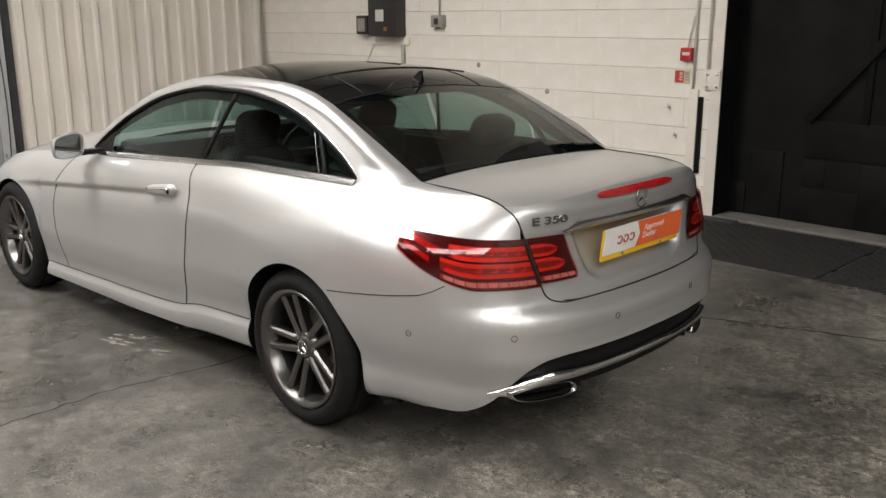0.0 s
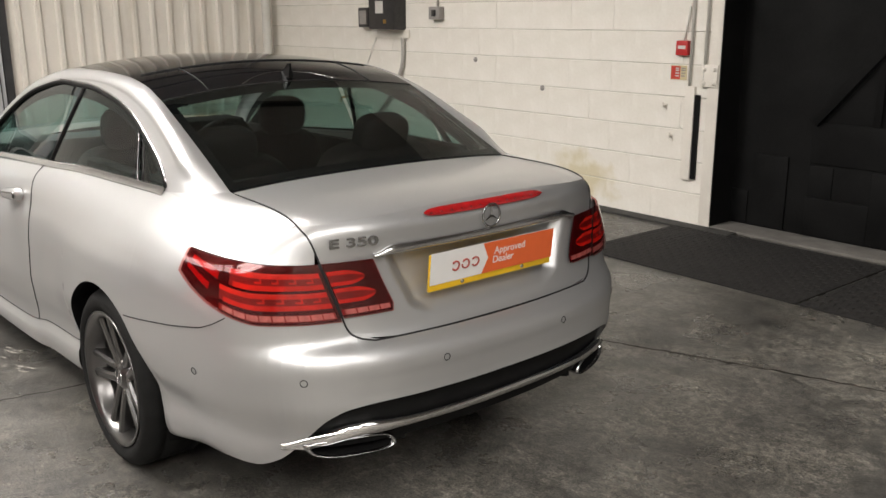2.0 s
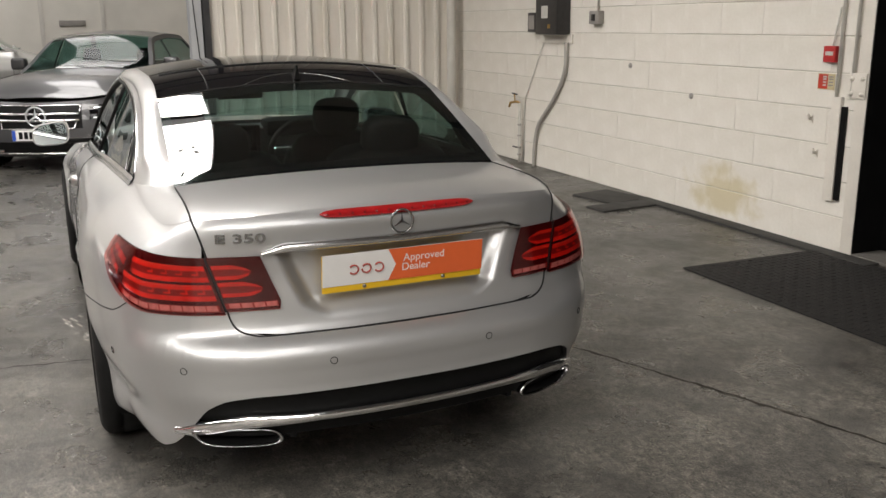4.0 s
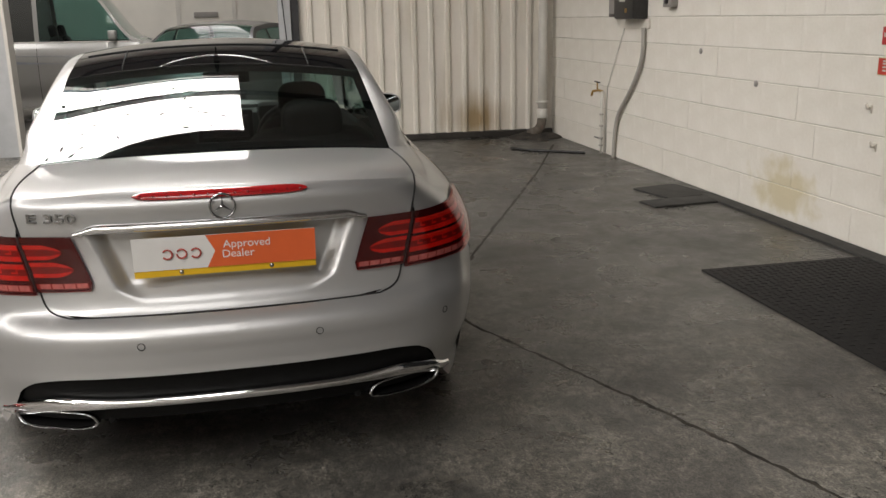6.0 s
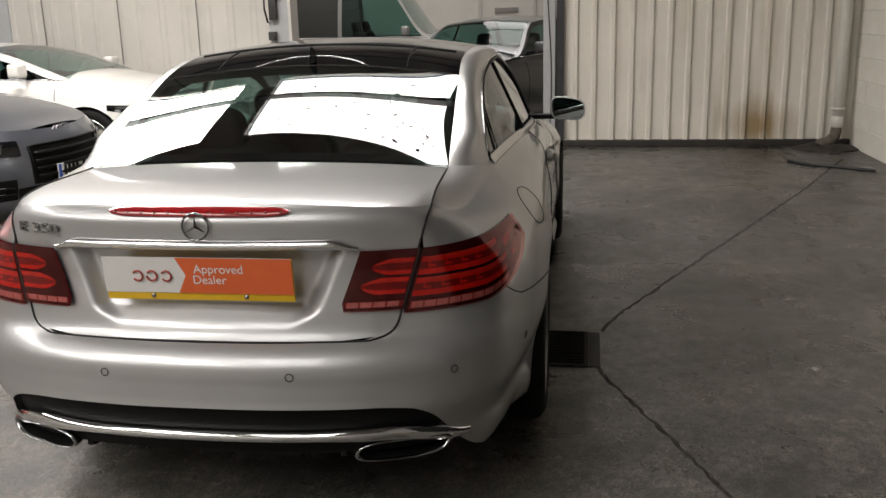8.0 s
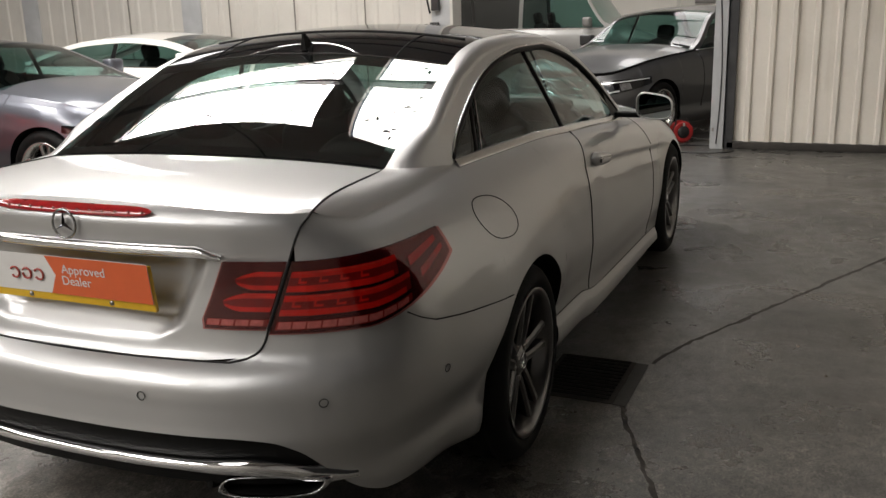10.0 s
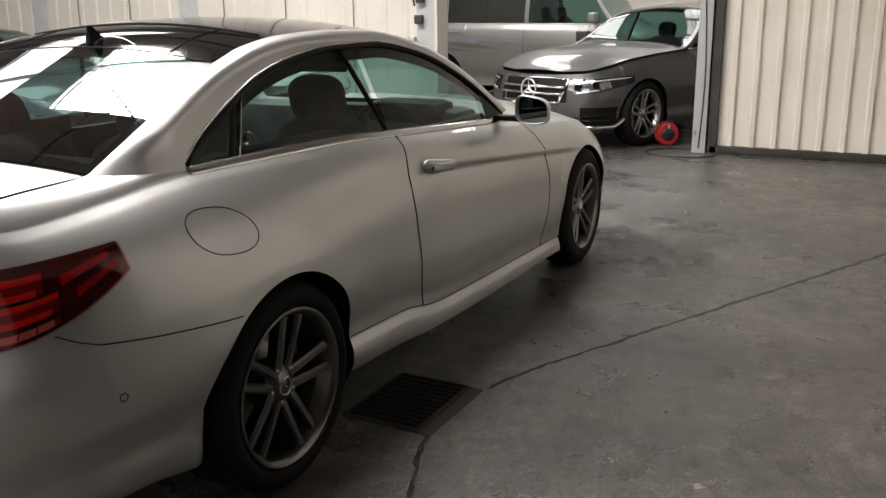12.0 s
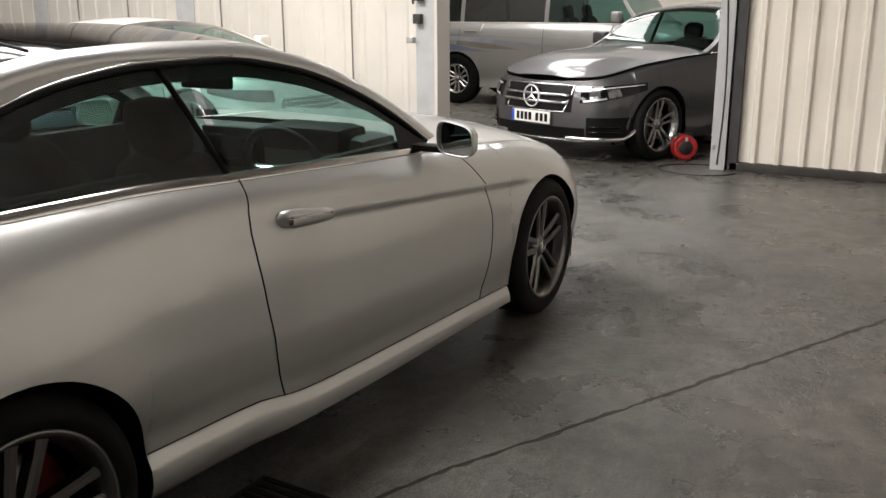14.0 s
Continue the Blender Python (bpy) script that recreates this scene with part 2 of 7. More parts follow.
def lathe_mesh(name, profile, mat, n=48, axis="y", start=0.0, sweep=2 * math.pi):
    """Turns a profile of (radius, along) about an axis."""
    verts, faces, k = [], [], len(profile)
    full = abs(sweep - 2 * math.pi) < 1e-6
    rows = n if full else n + 1
    for i in range(rows):
        t = start + sweep * i / n
        for r, h in profile:
            c, s = r * math.cos(t), r * math.sin(t)
            verts.append({"y": (c, h, s), "z": (c, s, h), "x": (h, c, s)}[axis])
    for i in range(n):
        q = (i + 1) % rows
        for j in range(k - 1):
            faces.append((i * k + j, q * k + j, q * k + j + 1, i * k + j + 1))
    return mesh_from(name, verts, faces, mat)


def grid_mesh(name, rows, mat, smooth=True, flip=False):
    """A sheet from equal rows of points."""
    w = len(rows[0])
    verts = [p for r in rows for p in r]
    faces = []
    for i in range(len(rows) - 1):
        for j in range(w - 1):
            f = (i * w + j, i * w + j + 1, (i + 1) * w + j + 1, (i + 1) * w + j)
            faces.append(f[::-1] if flip else f)
    return mesh_from(name, verts, faces, mat, smooth)


def curve(*pts):
    """A smooth curve without overshoot through (x, y) points."""
    xs, ys = np.array([p[0] for p in pts], float), np.array([p[1] for p in pts], float)
    h = np.diff(xs)
    d = np.diff(ys) / h
    m = np.zeros(len(xs))
    m[0], m[-1] = d[0], d[-1]
    for i in range(1, len(xs) - 1):
        m[i] = 0 if d[i - 1] * d[i] <= 0 else 3 * (h[i - 1] + h[i]) / ((2 * h[i] + h[i - 1]) / d[i - 1] + (h[i] + 2 * h[i - 1]) / d[i])

    def f(x):
        x = min(max(x, xs[0]), xs[-1])
        i = int(min(max(np.searchsorted(xs, x) - 1, 0), len(h) - 1))
        t = (x - xs[i]) / h[i]
        return float((2 * t**3 - 3 * t**2 + 1) * ys[i] + (t**3 - 2 * t**2 + t) * h[i] * m[i] + (-2 * t**3 + 3 * t**2) * ys[i + 1] + (t**3 - t**2) * h[i] * m[i + 1])
    return f


def smooth(a, b, x):
    t = min(max((x - a) / (b - a), 0), 1)
    return t * t * (3 - 2 * t)


def line_of(n, a=0.0, b=1.0):
    return [a + (b - a) * i / (n - 1) for i in range(n)]


def text_mesh(name, words, size, mat, depth=0.001, bold=0.0):
    cu = bpy.data.curves.new(name, "FONT")
    cu.body, cu.size, cu.extrude, cu.offset = words, size, depth, bold
    cu.align_x, cu.align_y = "CENTER", "CENTER"
    ob = bpy.data.objects.new(name, cu)
    scene.collection.objects.link(ob)
    me = bpy.data.meshes.new_from_object(ob.evaluated_get(bpy.context.evaluated_depsgraph_get()))
    bpy.data.objects.remove(ob)
    me.materials.clear()
    me.materials.append(mat)
    return me


def join(meshes, name):
    bm = bmesh.new()
    for me in meshes:
        bm.from_mesh(me)
    out = bpy.data.meshes.new(name)
    bm.to_mesh(out)
    bm.free()
    out.materials.append(meshes[0].materials[0])
    return out


def moved(me, m):
    me.transform(m)
    return me


def mirrored(me):
    """A copy of a mesh on the other side of the car's middle plane."""
    o = me.copy()
    o.transform(Matrix.Diagonal((1, -1, 1, 1)))
    o.flip_normals()
    return o


# ---- the room ----
WALL_Y, WALL_X, DOOR_Y = -3.80, 7.16, -4.05


def floor_material():
    m = bpy.data.materials.new("painted_concrete")
    m.use_nodes = True
    nt = m.node_tree
    p = nt.nodes["Principled BSDF"]
    geo = nt.nodes.new("ShaderNodeNewGeometry")

    def noise_at(scale, detail, rough=0.6):
        n = nt.nodes.new("ShaderNodeTexNoise")
        n.inputs["Scale"].default_value, n.inputs["Detail"].default_value, n.inputs["Roughness"].default_value = scale, detail, rough
        nt.links.new(geo.outputs["Position"], n.inputs["Vector"])
        return n.outputs["Fac"]

    def ramp(src, stops):
        r = nt.nodes.new("ShaderNodeValToRGB")
        while len(r.color_ramp.elements) < len(stops):
            r.color_ramp.elements.new(0.5)
        for e, (pos, c) in zip(r.color_ramp.elements, stops):
            e.position, e.color = pos, (c, c, c, 1) if isinstance(c, float) else (*c, 1)
        nt.links.new(src, r.inputs[0])
        return r.outputs[0]

    def mix(kind, fac, a, b):
        x = nt.nodes.new("ShaderNodeMix")
        x.data_type, x.blend_type = "RGBA", kind
        for sock, v in ((x.inputs[0], fac), (x.inputs[6], a), (x.inputs[7], b)):
            if isinstance(v, (float, int)):
                sock.default_value = v
            elif isinstance(v, tuple):
                sock.default_value = v
            else:
                nt.links.new(v, sock)
        return x.outputs[2]
    base = ramp(noise_at(1.1, 8, 0.65), [(0.32, (0.050, 0.0485, 0.045)), (0.52, (0.079, 0.0755, 0.069)), (0.70, (0.112, 0.106, 0.095))])
    worn = ramp(noise_at(2.6, 10, 0.72), [(0.39, 0.06), (0.62, 1.0)])
    grit = ramp(noise_at(27, 10, 0.85), [(0.44, 0.0), (0.58, 1.0)])
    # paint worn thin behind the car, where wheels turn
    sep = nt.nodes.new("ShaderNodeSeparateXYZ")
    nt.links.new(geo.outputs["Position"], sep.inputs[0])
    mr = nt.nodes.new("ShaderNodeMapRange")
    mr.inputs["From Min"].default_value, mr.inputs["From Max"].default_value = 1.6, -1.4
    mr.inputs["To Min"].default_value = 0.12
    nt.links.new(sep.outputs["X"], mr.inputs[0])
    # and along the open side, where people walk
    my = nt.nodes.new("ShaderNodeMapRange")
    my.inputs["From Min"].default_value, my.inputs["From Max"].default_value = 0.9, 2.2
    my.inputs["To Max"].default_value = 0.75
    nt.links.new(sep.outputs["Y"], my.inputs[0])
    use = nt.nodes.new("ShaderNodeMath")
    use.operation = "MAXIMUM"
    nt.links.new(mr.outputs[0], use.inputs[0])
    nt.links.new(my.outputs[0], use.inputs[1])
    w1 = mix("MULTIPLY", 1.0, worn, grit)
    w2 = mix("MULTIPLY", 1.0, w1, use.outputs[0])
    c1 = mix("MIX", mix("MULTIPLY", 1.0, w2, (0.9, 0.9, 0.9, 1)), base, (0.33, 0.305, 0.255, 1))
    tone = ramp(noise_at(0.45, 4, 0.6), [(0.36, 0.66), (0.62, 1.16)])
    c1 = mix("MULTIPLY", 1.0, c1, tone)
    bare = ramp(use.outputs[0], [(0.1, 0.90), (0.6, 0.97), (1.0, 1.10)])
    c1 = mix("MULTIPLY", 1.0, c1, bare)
    dark = ramp(noise_at(4.2, 8, 0.75), [(0.52, 0.0), (0.70, 1.0)])
    c2 = mix("MIX", mix("MULTIPLY", 1.0, dark, (0.65, 0.65, 0.65, 1)), c1, (0.038, 0.037, 0.035, 1))
    # scrapes drawn out by tyres and brooms, and a fine speckle of bare sand
    drag = nt.nodes.new("ShaderNodeVectorMath")
    drag.operation = "MULTIPLY"
    drag.inputs[1].default_value = (16.0, 70.0, 1.0)
    nt.links.new(geo.outputs["Position"], drag.inputs[0])
    scrape = nt.nodes.new("ShaderNodeTexNoise")
    scrape.inputs["Scale"].default_value, scrape.inputs["Detail"].default_value, scrape.inputs["Roughness"].default_value = 1.0, 8, 0.7
    scrape.inputs["Distortion"].default_value = 1.2
    nt.links.new(drag.outputs[0], scrape.inputs["Vector"])
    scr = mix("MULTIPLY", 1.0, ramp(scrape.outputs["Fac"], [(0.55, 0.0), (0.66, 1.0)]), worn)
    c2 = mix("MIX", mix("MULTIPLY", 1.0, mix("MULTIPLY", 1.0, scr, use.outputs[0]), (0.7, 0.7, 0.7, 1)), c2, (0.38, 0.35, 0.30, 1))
    sand = ramp(noise_at(120, 4, 0.7), [(0.40, 0.58), (0.62, 1.45)])
    c2 = mix("MULTIPLY", 1.0, c2, ramp(noise_at(11, 6, 0.7), [(0.38, 0.72), (0.64, 1.30)]))
    c2 = mix("MULTIPLY", 1.0, c2, sand)
    spots = ramp(noise_at(48, 3, 0.6), [(0.68, 0.0), (0.73, 1.0)])
    c3 = mix("MIX", mix("MULTIPLY", 1.0, spots, (0.5, 0.5, 0.5, 1)), c2, (0.30, 0.29, 0.27, 1))
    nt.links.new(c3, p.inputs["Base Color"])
    rr = nt.nodes.new("ShaderNodeMapRange")
    rr.inputs["From Min"].default_value, rr.inputs["From Max"].default_value = 0.36, 0.64
    rr.inputs["To Min"].default_value, rr.inputs["To Max"].default_value = 0.20, 0.50
    nt.links.new(noise_at(2.2, 5, 0.62), rr.inputs[0])
    nt.links.new(rr.outputs[0], p.inputs["Roughness"])
    bp = nt.nodes.new("ShaderNodeBump")
    bp.inputs["Strength"].default_value, bp.inputs["Distance"].default_value = 0.75, 0.005
    # spalled patch beside the front wheel
    vd = nt.nodes.new("ShaderNodeVectorMath")
    vd.operation = "DISTANCE"
    vd.inputs[1].default_value = (3.25, -1.55, 0)
    nt.links.new(geo.outputs["Position"], vd.inputs[0])
    near = nt.nodes.new("ShaderNodeMapRange")
    near.inputs["From Min"].default_value, near.inputs["From Max"].default_value = 1.3, 0.35
    nt.links.new(vd.outputs["Value"], near.inputs[0])
    pit = mix("MULTIPLY", 1.0, near.outputs[0], ramp(noise_at(5.5, 6, 0.7), [(0.40, 0.0), (0.58, 1.0)]))
    chips = mix("MULTIPLY", 1.0, pit, ramp(noise_at(26, 5, 0.7), [(0.42, 0.0), (0.56, 1.0)]))
    high = nt.nodes.new("ShaderNodeMix")
    high.data_type, high.blend_type = "RGBA", "ADD"
    high.inputs[0].default_value = 1.0
    nt.links.new(noise_at(34, 9, 0.75), high.inputs[6])
    nt.links.new(mix("MULTIPLY", 1.0, chips, (3.0, 3.0, 3.0, 1)), high.inputs[7])
    nt.links.new(high.outputs[2], bp.inputs["Height"])
    nt.links.new(bp.outputs[0], p.inputs["Normal"])
    return m


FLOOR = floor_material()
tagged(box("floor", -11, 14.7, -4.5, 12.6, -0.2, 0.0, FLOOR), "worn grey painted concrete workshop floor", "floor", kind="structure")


def block_material():
    m = material("painted_block", (0.78, 0.75, 0.69), 0.6, 0.0, 0.05, 4, 0.35, 45, color2=(0.68, 0.645, 0.575))
    nt = m.node_tree
    p = nt.nodes["Principled BSDF"]
    src = p.inputs["Base Color"].links[0].from_socket
    geo = nt.nodes.new("ShaderNodeNewGeometry")
    # a damp yellow stain low on the wall
    sub = nt.nodes.new("ShaderNodeVectorMath")
    sub.operation = "SUBTRACT"
    sub.inputs[1].default_value = (2.05, -3.8, 0.22)
    nt.links.new(geo.outputs["Position"], sub.inputs[0])
    sc = nt.nodes.new("ShaderNodeVectorMath")
    sc.operation = "MULTIPLY"
    sc.inputs[1].default_value = (2.1, 0.0, 4.2)
    nt.links.new(sub.outputs[0], sc.inputs[0])
    ln = nt.nodes.new("ShaderNodeVectorMath")
    ln.operation = "LENGTH"
    nt.links.new(sc.outputs[0], ln.inputs[0])
    nz = nt.nodes.new("ShaderNodeTexNoise")
    nz.inputs["Scale"].default_value, nz.inputs["Detail"].default_value = 7, 5
    nt.links.new(geo.outputs["Position"], nz.inputs["Vector"])
    ad = nt.nodes.new("ShaderNodeMath")
    ad.operation = "MULTIPLY_ADD"
    nt.links.new(nz.outputs["Fac"], ad.inputs[0])
    ad.inputs[1].default_value = 1.6
    nt.links.new(ln.outputs["Value"], ad.inputs[2])
    mr = nt.nodes.new("ShaderNodeMapRange")
    mr.inputs["From Min"].default_value, mr.inputs["From Max"].default_value = 1.75, 1.2
    mr.inputs["To Max"].default_value = 0.6
    nt.links.new(ad.outputs[0], mr.inputs[0])
    mx = nt.nodes.new("ShaderNodeMix")
    mx.data_type = "RGBA"
    nt.links.new(mr.outputs[0], mx.inputs[0])
    nt.links.new(src, mx.inputs[6])
    mx.inputs[7].default_value = (0.50, 0.42, 0.20, 1)
    # rust and damp at the foot, one darker patch
    dv, sc, ln, fade, patch = (nt.nodes.new("ShaderNode" + k) for k in ("VectorMath", "VectorMath", "VectorMath", "MapRange", "Mix"))
    dv.operation, sc.operation, ln.operation = "SUBTRACT", "MULTIPLY", "LENGTH"
    dv.inputs[1].default_value, sc.inputs[1].default_value = (7.12, -2.86, 0.22), (0, 1.9, 2.6)
    nt.links.new(geo.outputs["Position"], dv.inputs[0])
    nt.links.new(dv.outputs[0], sc.inputs[0])
    nt.links.new(sc.outputs[0], ln.inputs[0])
    add = nt.nodes.new("ShaderNodeMath")
    add.operation = "MULTIPLY_ADD"
    nt.links.new(nz.outputs["Fac"], add.inputs[0])
    add.inputs[1].default_value = -1.6
    nt.links.new(ln.outputs["Value"], add.inputs[2])
    fade.inputs["From Min"].default_value, fade.inputs["From Max"].default_value, fade.inputs["To Max"].default_value = 0.05, -0.75, 0.85
    nt.links.new(add.outputs[0], fade.inputs[0])
    patch.data_type = "RGBA"
    nt.links.new(fade.outputs[0], patch.inputs[0])
    nt.links.new(mx.outputs[2], patch.inputs[6])
    patch.inputs[7].default_value = (0.26, 0.17, 0.06, 1)
    nt.links.new(patch.outputs[2], p.inputs["Base Color"])
    return m


BLOCK = block_material()
wall_south = tagged(box("wall_south", 0.842, WALL_X + 0.3, WALL_Y - 0.24, WALL_Y - 0.006, 0, ROOF_Z, MORTAR), "cream painted concrete block wall", "wall", kind="structure")


def corrugated(name, a, b, z0, z1, mat, label, pitch=0.225, depth=0.032, into=(0, 1)):
    """A profiled sheet wall from a to b in plan, ribs standing out along into."""
    a, b = Vector((*a, 0)), Vector((*b, 0))
    d = (b - a)
    length = d.length
    d.normalize()
    nrm = Vector((*into, 0))
    prof = []
    s, k = 0.0, 0
    while s < length:
        prof += [(s, 0), (s + pitch * 0.66, 0), (s + pitch * 0.74, depth), (s + pitch * 0.92, depth)]
        s += pitch
    prof = [(min(u, length), h) for u, h in prof] + [(length, 0)]
    verts, faces = [], []
    for u, h in prof:
        for z in (z0, z1):
            p = a + d * u + nrm * h
            verts.append((p.x, p.y, z))
    for i in range(len(prof) - 1):
        faces.append((2 * i, 2 * i + 2, 2 * i + 3, 2 * i + 1))
    n = len(verts)
    for q in range(n):
        v = Vector(verts[q]) - nrm * (0.05 + (prof[q // 2][1]))
        verts.append(tuple(v))
    faces.append((n, n + 1, 2 * n - 1, 2 * n - 2))
    ob = part(name, mesh_from(name, verts, faces, mat, False))
    return tagged(ob, label, "wall", kind="structure")


def sheet_material():
    m = material("sheet_stained", (0.74, 0.70, 0.63), 0.45, 0.0, 0.05, 2.0, 0.05, 40)
    nt = m.node_tree
    p = nt.nodes["Principled BSDF"]
    src = p.inputs["Base Color"].links[0].from_socket
    geo = nt.nodes.new("ShaderNodeNewGeometry")
    mp = nt.nodes.new("ShaderNodeVectorMath")
    mp.operation = "MULTIPLY"
    mp.inputs[1].default_value = (6, 6, 0.5)
    nt.links.new(geo.outputs["Position"], mp.inputs[0])
    nz = nt.nodes.new("ShaderNodeTexNoise")
    nz.inputs["Scale"].default_value, nz.inputs["Detail"].default_value = 1.0, 6
    nt.links.new(mp.outputs[0], nz.inputs["Vector"])
    rp = nt.nodes.new("ShaderNodeMapRange")
    rp.inputs["From Min"].default_value, rp.inputs["From Max"].default_value, rp.inputs["To Max"].default_value = 0.52, 0.78, 0.55
    nt.links.new(nz.outputs["Fac"], rp.inputs[0])
    mx = nt.nodes.new("ShaderNodeMix")
    mx.data_type = "RGBA"
    nt.links.new(rp.outputs[0], mx.inputs[0])
    nt.links.new(src, mx.inputs[6])
    mx.inputs[7].default_value = (0.42, 0.36, 0.26, 1)
    # rust and damp at the foot, one darker patch
    dv, sc, ln, fade, patch = (nt.nodes.new("ShaderNode" + k) for k in ("VectorMath", "VectorMath", "VectorMath", "MapRange", "Mix"))
    dv.operation, sc.operation, ln.operation = "SUBTRACT", "MULTIPLY", "LENGTH"
    dv.inputs[1].default_value, sc.inputs[1].default_value = (7.12, -2.86, 0.22), (0, 1.9, 2.6)
    nt.links.new(geo.outputs["Position"], dv.inputs[0])
    nt.links.new(dv.outputs[0], sc.inputs[0])
    nt.links.new(sc.outputs[0], ln.inputs[0])
    add = nt.nodes.new("ShaderNodeMath")
    add.operation = "MULTIPLY_ADD"
    nt.links.new(nz.outputs["Fac"], add.inputs[0])
    add.inputs[1].default_value = -1.6
    nt.links.new(ln.outputs["Value"], add.inputs[2])
    fade.inputs["From Min"].default_value, fade.inputs["From Max"].default_value, fade.inputs["To Max"].default_value = 0.05, -0.75, 0.85
    nt.links.new(add.outputs[0], fade.inputs[0])
    patch.data_type = "RGBA"
    nt.links.new(fade.outputs[0], patch.inputs[0])
    nt.links.new(mx.outputs[2], patch.inputs[6])
    patch.inputs[7].default_value = (0.26, 0.17, 0.06, 1)
    nt.links.new(patch.outputs[2], p.inputs["Base Color"])
    return m


SHEET = sheet_material()
corrugated("wall_east", (WALL_X, WALL_Y - 0.0705), (WALL_X, -0.71), 0.07, ROOF_Z, SHEET, "cream profiled steel sheet wall with rust streaks", pitch=0.2035, into=(-1, 0))
tagged(box("sheet_floor_rail", WALL_X - 0.06, WALL_X + 0.04, WALL_Y, -0.66, 0, 0.075, RAIL, bevel=0.008), "dark dirty base rail under the sheet wall", "trim", kind="structure")

# far bay behind the opening, the wall's further length, and the closing walls
corrugated("wall_east_north", (7.44, 2.72), (7.98, 12.4), 0.0, ROOF_Z, WHITE_METAL, "off-white profiled sheet wall with dark panel joints", pitch=0.30, depth=0.012, into=(-1, 0))
for y in (3.7, 4.75, 5.8, 7.6, 8.7):
    tagged(box("panel_joint", 7.40 + 0.0558 * (y - 2.72), 7.425 + 0.0558 * (y - 2.72), y - 0.002, y + 0.002, 0.0, ROOF_Z, BOXGREY), "dark joint between wall panels", "trim", kind="structure")
tagged(box("wall_lintel", 7.34, 7.44, -0.64, 2.72, 3.4, ROOF_Z, WHITE_METAL), "off-white sheet over the opening", "wall", kind="structure")
# closing wall out of view, its cream dulled for less fill
tagged(box("wall_north", -11.0, 16.7, 12.4, 12.6, 0, ROOF_Z, DULLWALL), "unseen cream wall, dulled to cut fill light", "wall", kind="structure")
tagged(box("wall_far_east", 14.5, 14.7, -4.3, 12.4, 0, ROOF_Z, PLASTER), "off-white painted block end wall of the next bay", "wall", kind="structure")
tagged(box("wall_vent", 14.48, 14.5, 0.35, 0.80, 1.52, 1.62, BOXGREY, None, 0.005), "small grey wall vent", "vent", kind="structure")
for y in (1.083, 0.05):
    tagged(box("wall_trim", 14.47, 14.499, y - 0.035, y + 0.035, 0, 3.2, WHITE_METAL, bevel=0.004), "off-white painted upright trim on the end wall", "trim", kind="structure")
# likewise unseen, behind the camera: dulled cream limits fill on the tail
tagged(box("wall_west", -11.0, -10.8, -4.3, 12.4, 0, ROOF_Z, DULLWALL), "unseen cream end wall, dulled to cut fill light", "wall", kind="structure")
tagged(box("wall_bay_south", WALL_X + 0.3, 14.5, WALL_Y - 0.24, WALL_Y, 0, ROOF_Z, PLASTER), "off-white plain wall of the next bay", "wall", kind="structure")
# unseen walls by the door, their grey darkened to deepen the shade
tagged(box("wall_south_west", -10.8, -3.2, WALL_Y - 0.24, WALL_Y, 0, ROOF_Z, DARKWALL), "unseen grey wall, darkened to cut bounce light", "wall", kind="structure")
tagged(box("wall_over_door", -3.2, 0.842, WALL_Y - 0.24, WALL_Y, 3.6, ROOF_Z, DARKWALL), "unseen grey wall over the big door, darkened to cut bounce light", "wall", kind="structure")

# leaves and dirt lying on the rooflights
verts, faces, rnd = [], [], random.Random(31)
for i in range(150):
    x0, x1, y0, y1 = ROOFLIGHTS[i % 2]
    x, y, a, r = rnd.uniform(x0 + 0.1, x1 - 0.1), rnd.uniform(y0 + 0.1, y1 - 0.1), rnd.uniform(0, 6), rnd.uniform(0.012, 0.038)
    k = len(verts)
    verts += [(x + r * q * math.cos(a + t), y + r * q * math.sin(a + t), ROOF_Z + 0.05) for t, q in ((0, 1.5), (1.4, 0.5), (3.1, 1.2), (4.8, 0.6))]
    faces.append((k, k + 1, k + 2, k + 3))
tagged(part("leaf_litter", mesh_from("leaf_litter", verts, faces, UNDER, False)), "dead leaves lying on the rooflights", "leaf litter", kind="stuff")

# roof with the rooflight openings left out
bm = bmesh.new()
xs = sorted({-11.0, 14.7, *(v for r in ROOFLIGHTS for v in r[:2])})
ys = sorted({-4.3, 12.6, *(v for r in ROOFLIGHTS for v in r[2:])})
for xa, xb in zip(xs, xs[1:]):
    for ya, yb in zip(ys, ys[1:]):
        cx, cy = (xa + xb) / 2, (ya + yb) / 2
        if not any(r[0] < cx < r[1] and r[2] < cy < r[3] for r in ROOFLIGHTS):
            box_bm(xa, xb, ya, yb, ROOF_Z, ROOF_Z + 0.06, 0, bm)
tagged(part("ceiling", bm_mesh("ceiling", bm, ROOFSHEET)), "grey sheet roof lining with long rooflights", "ceiling", kind="structure")
for i, px in enumerate((-9, -7, -5, -3, -1, 0.9, 2.81, 4.8, 6.9, 9.0, 11.0, 13.0)):
    tagged(box("purlin", px - 0.03, px + 0.03, -4.0, 12.4, ROOF_Z - 0.16, ROOF_Z - 0.004, DARK_STEEL), "dark steel roof purlin", "beam", group="roof purlins", kind="structure")
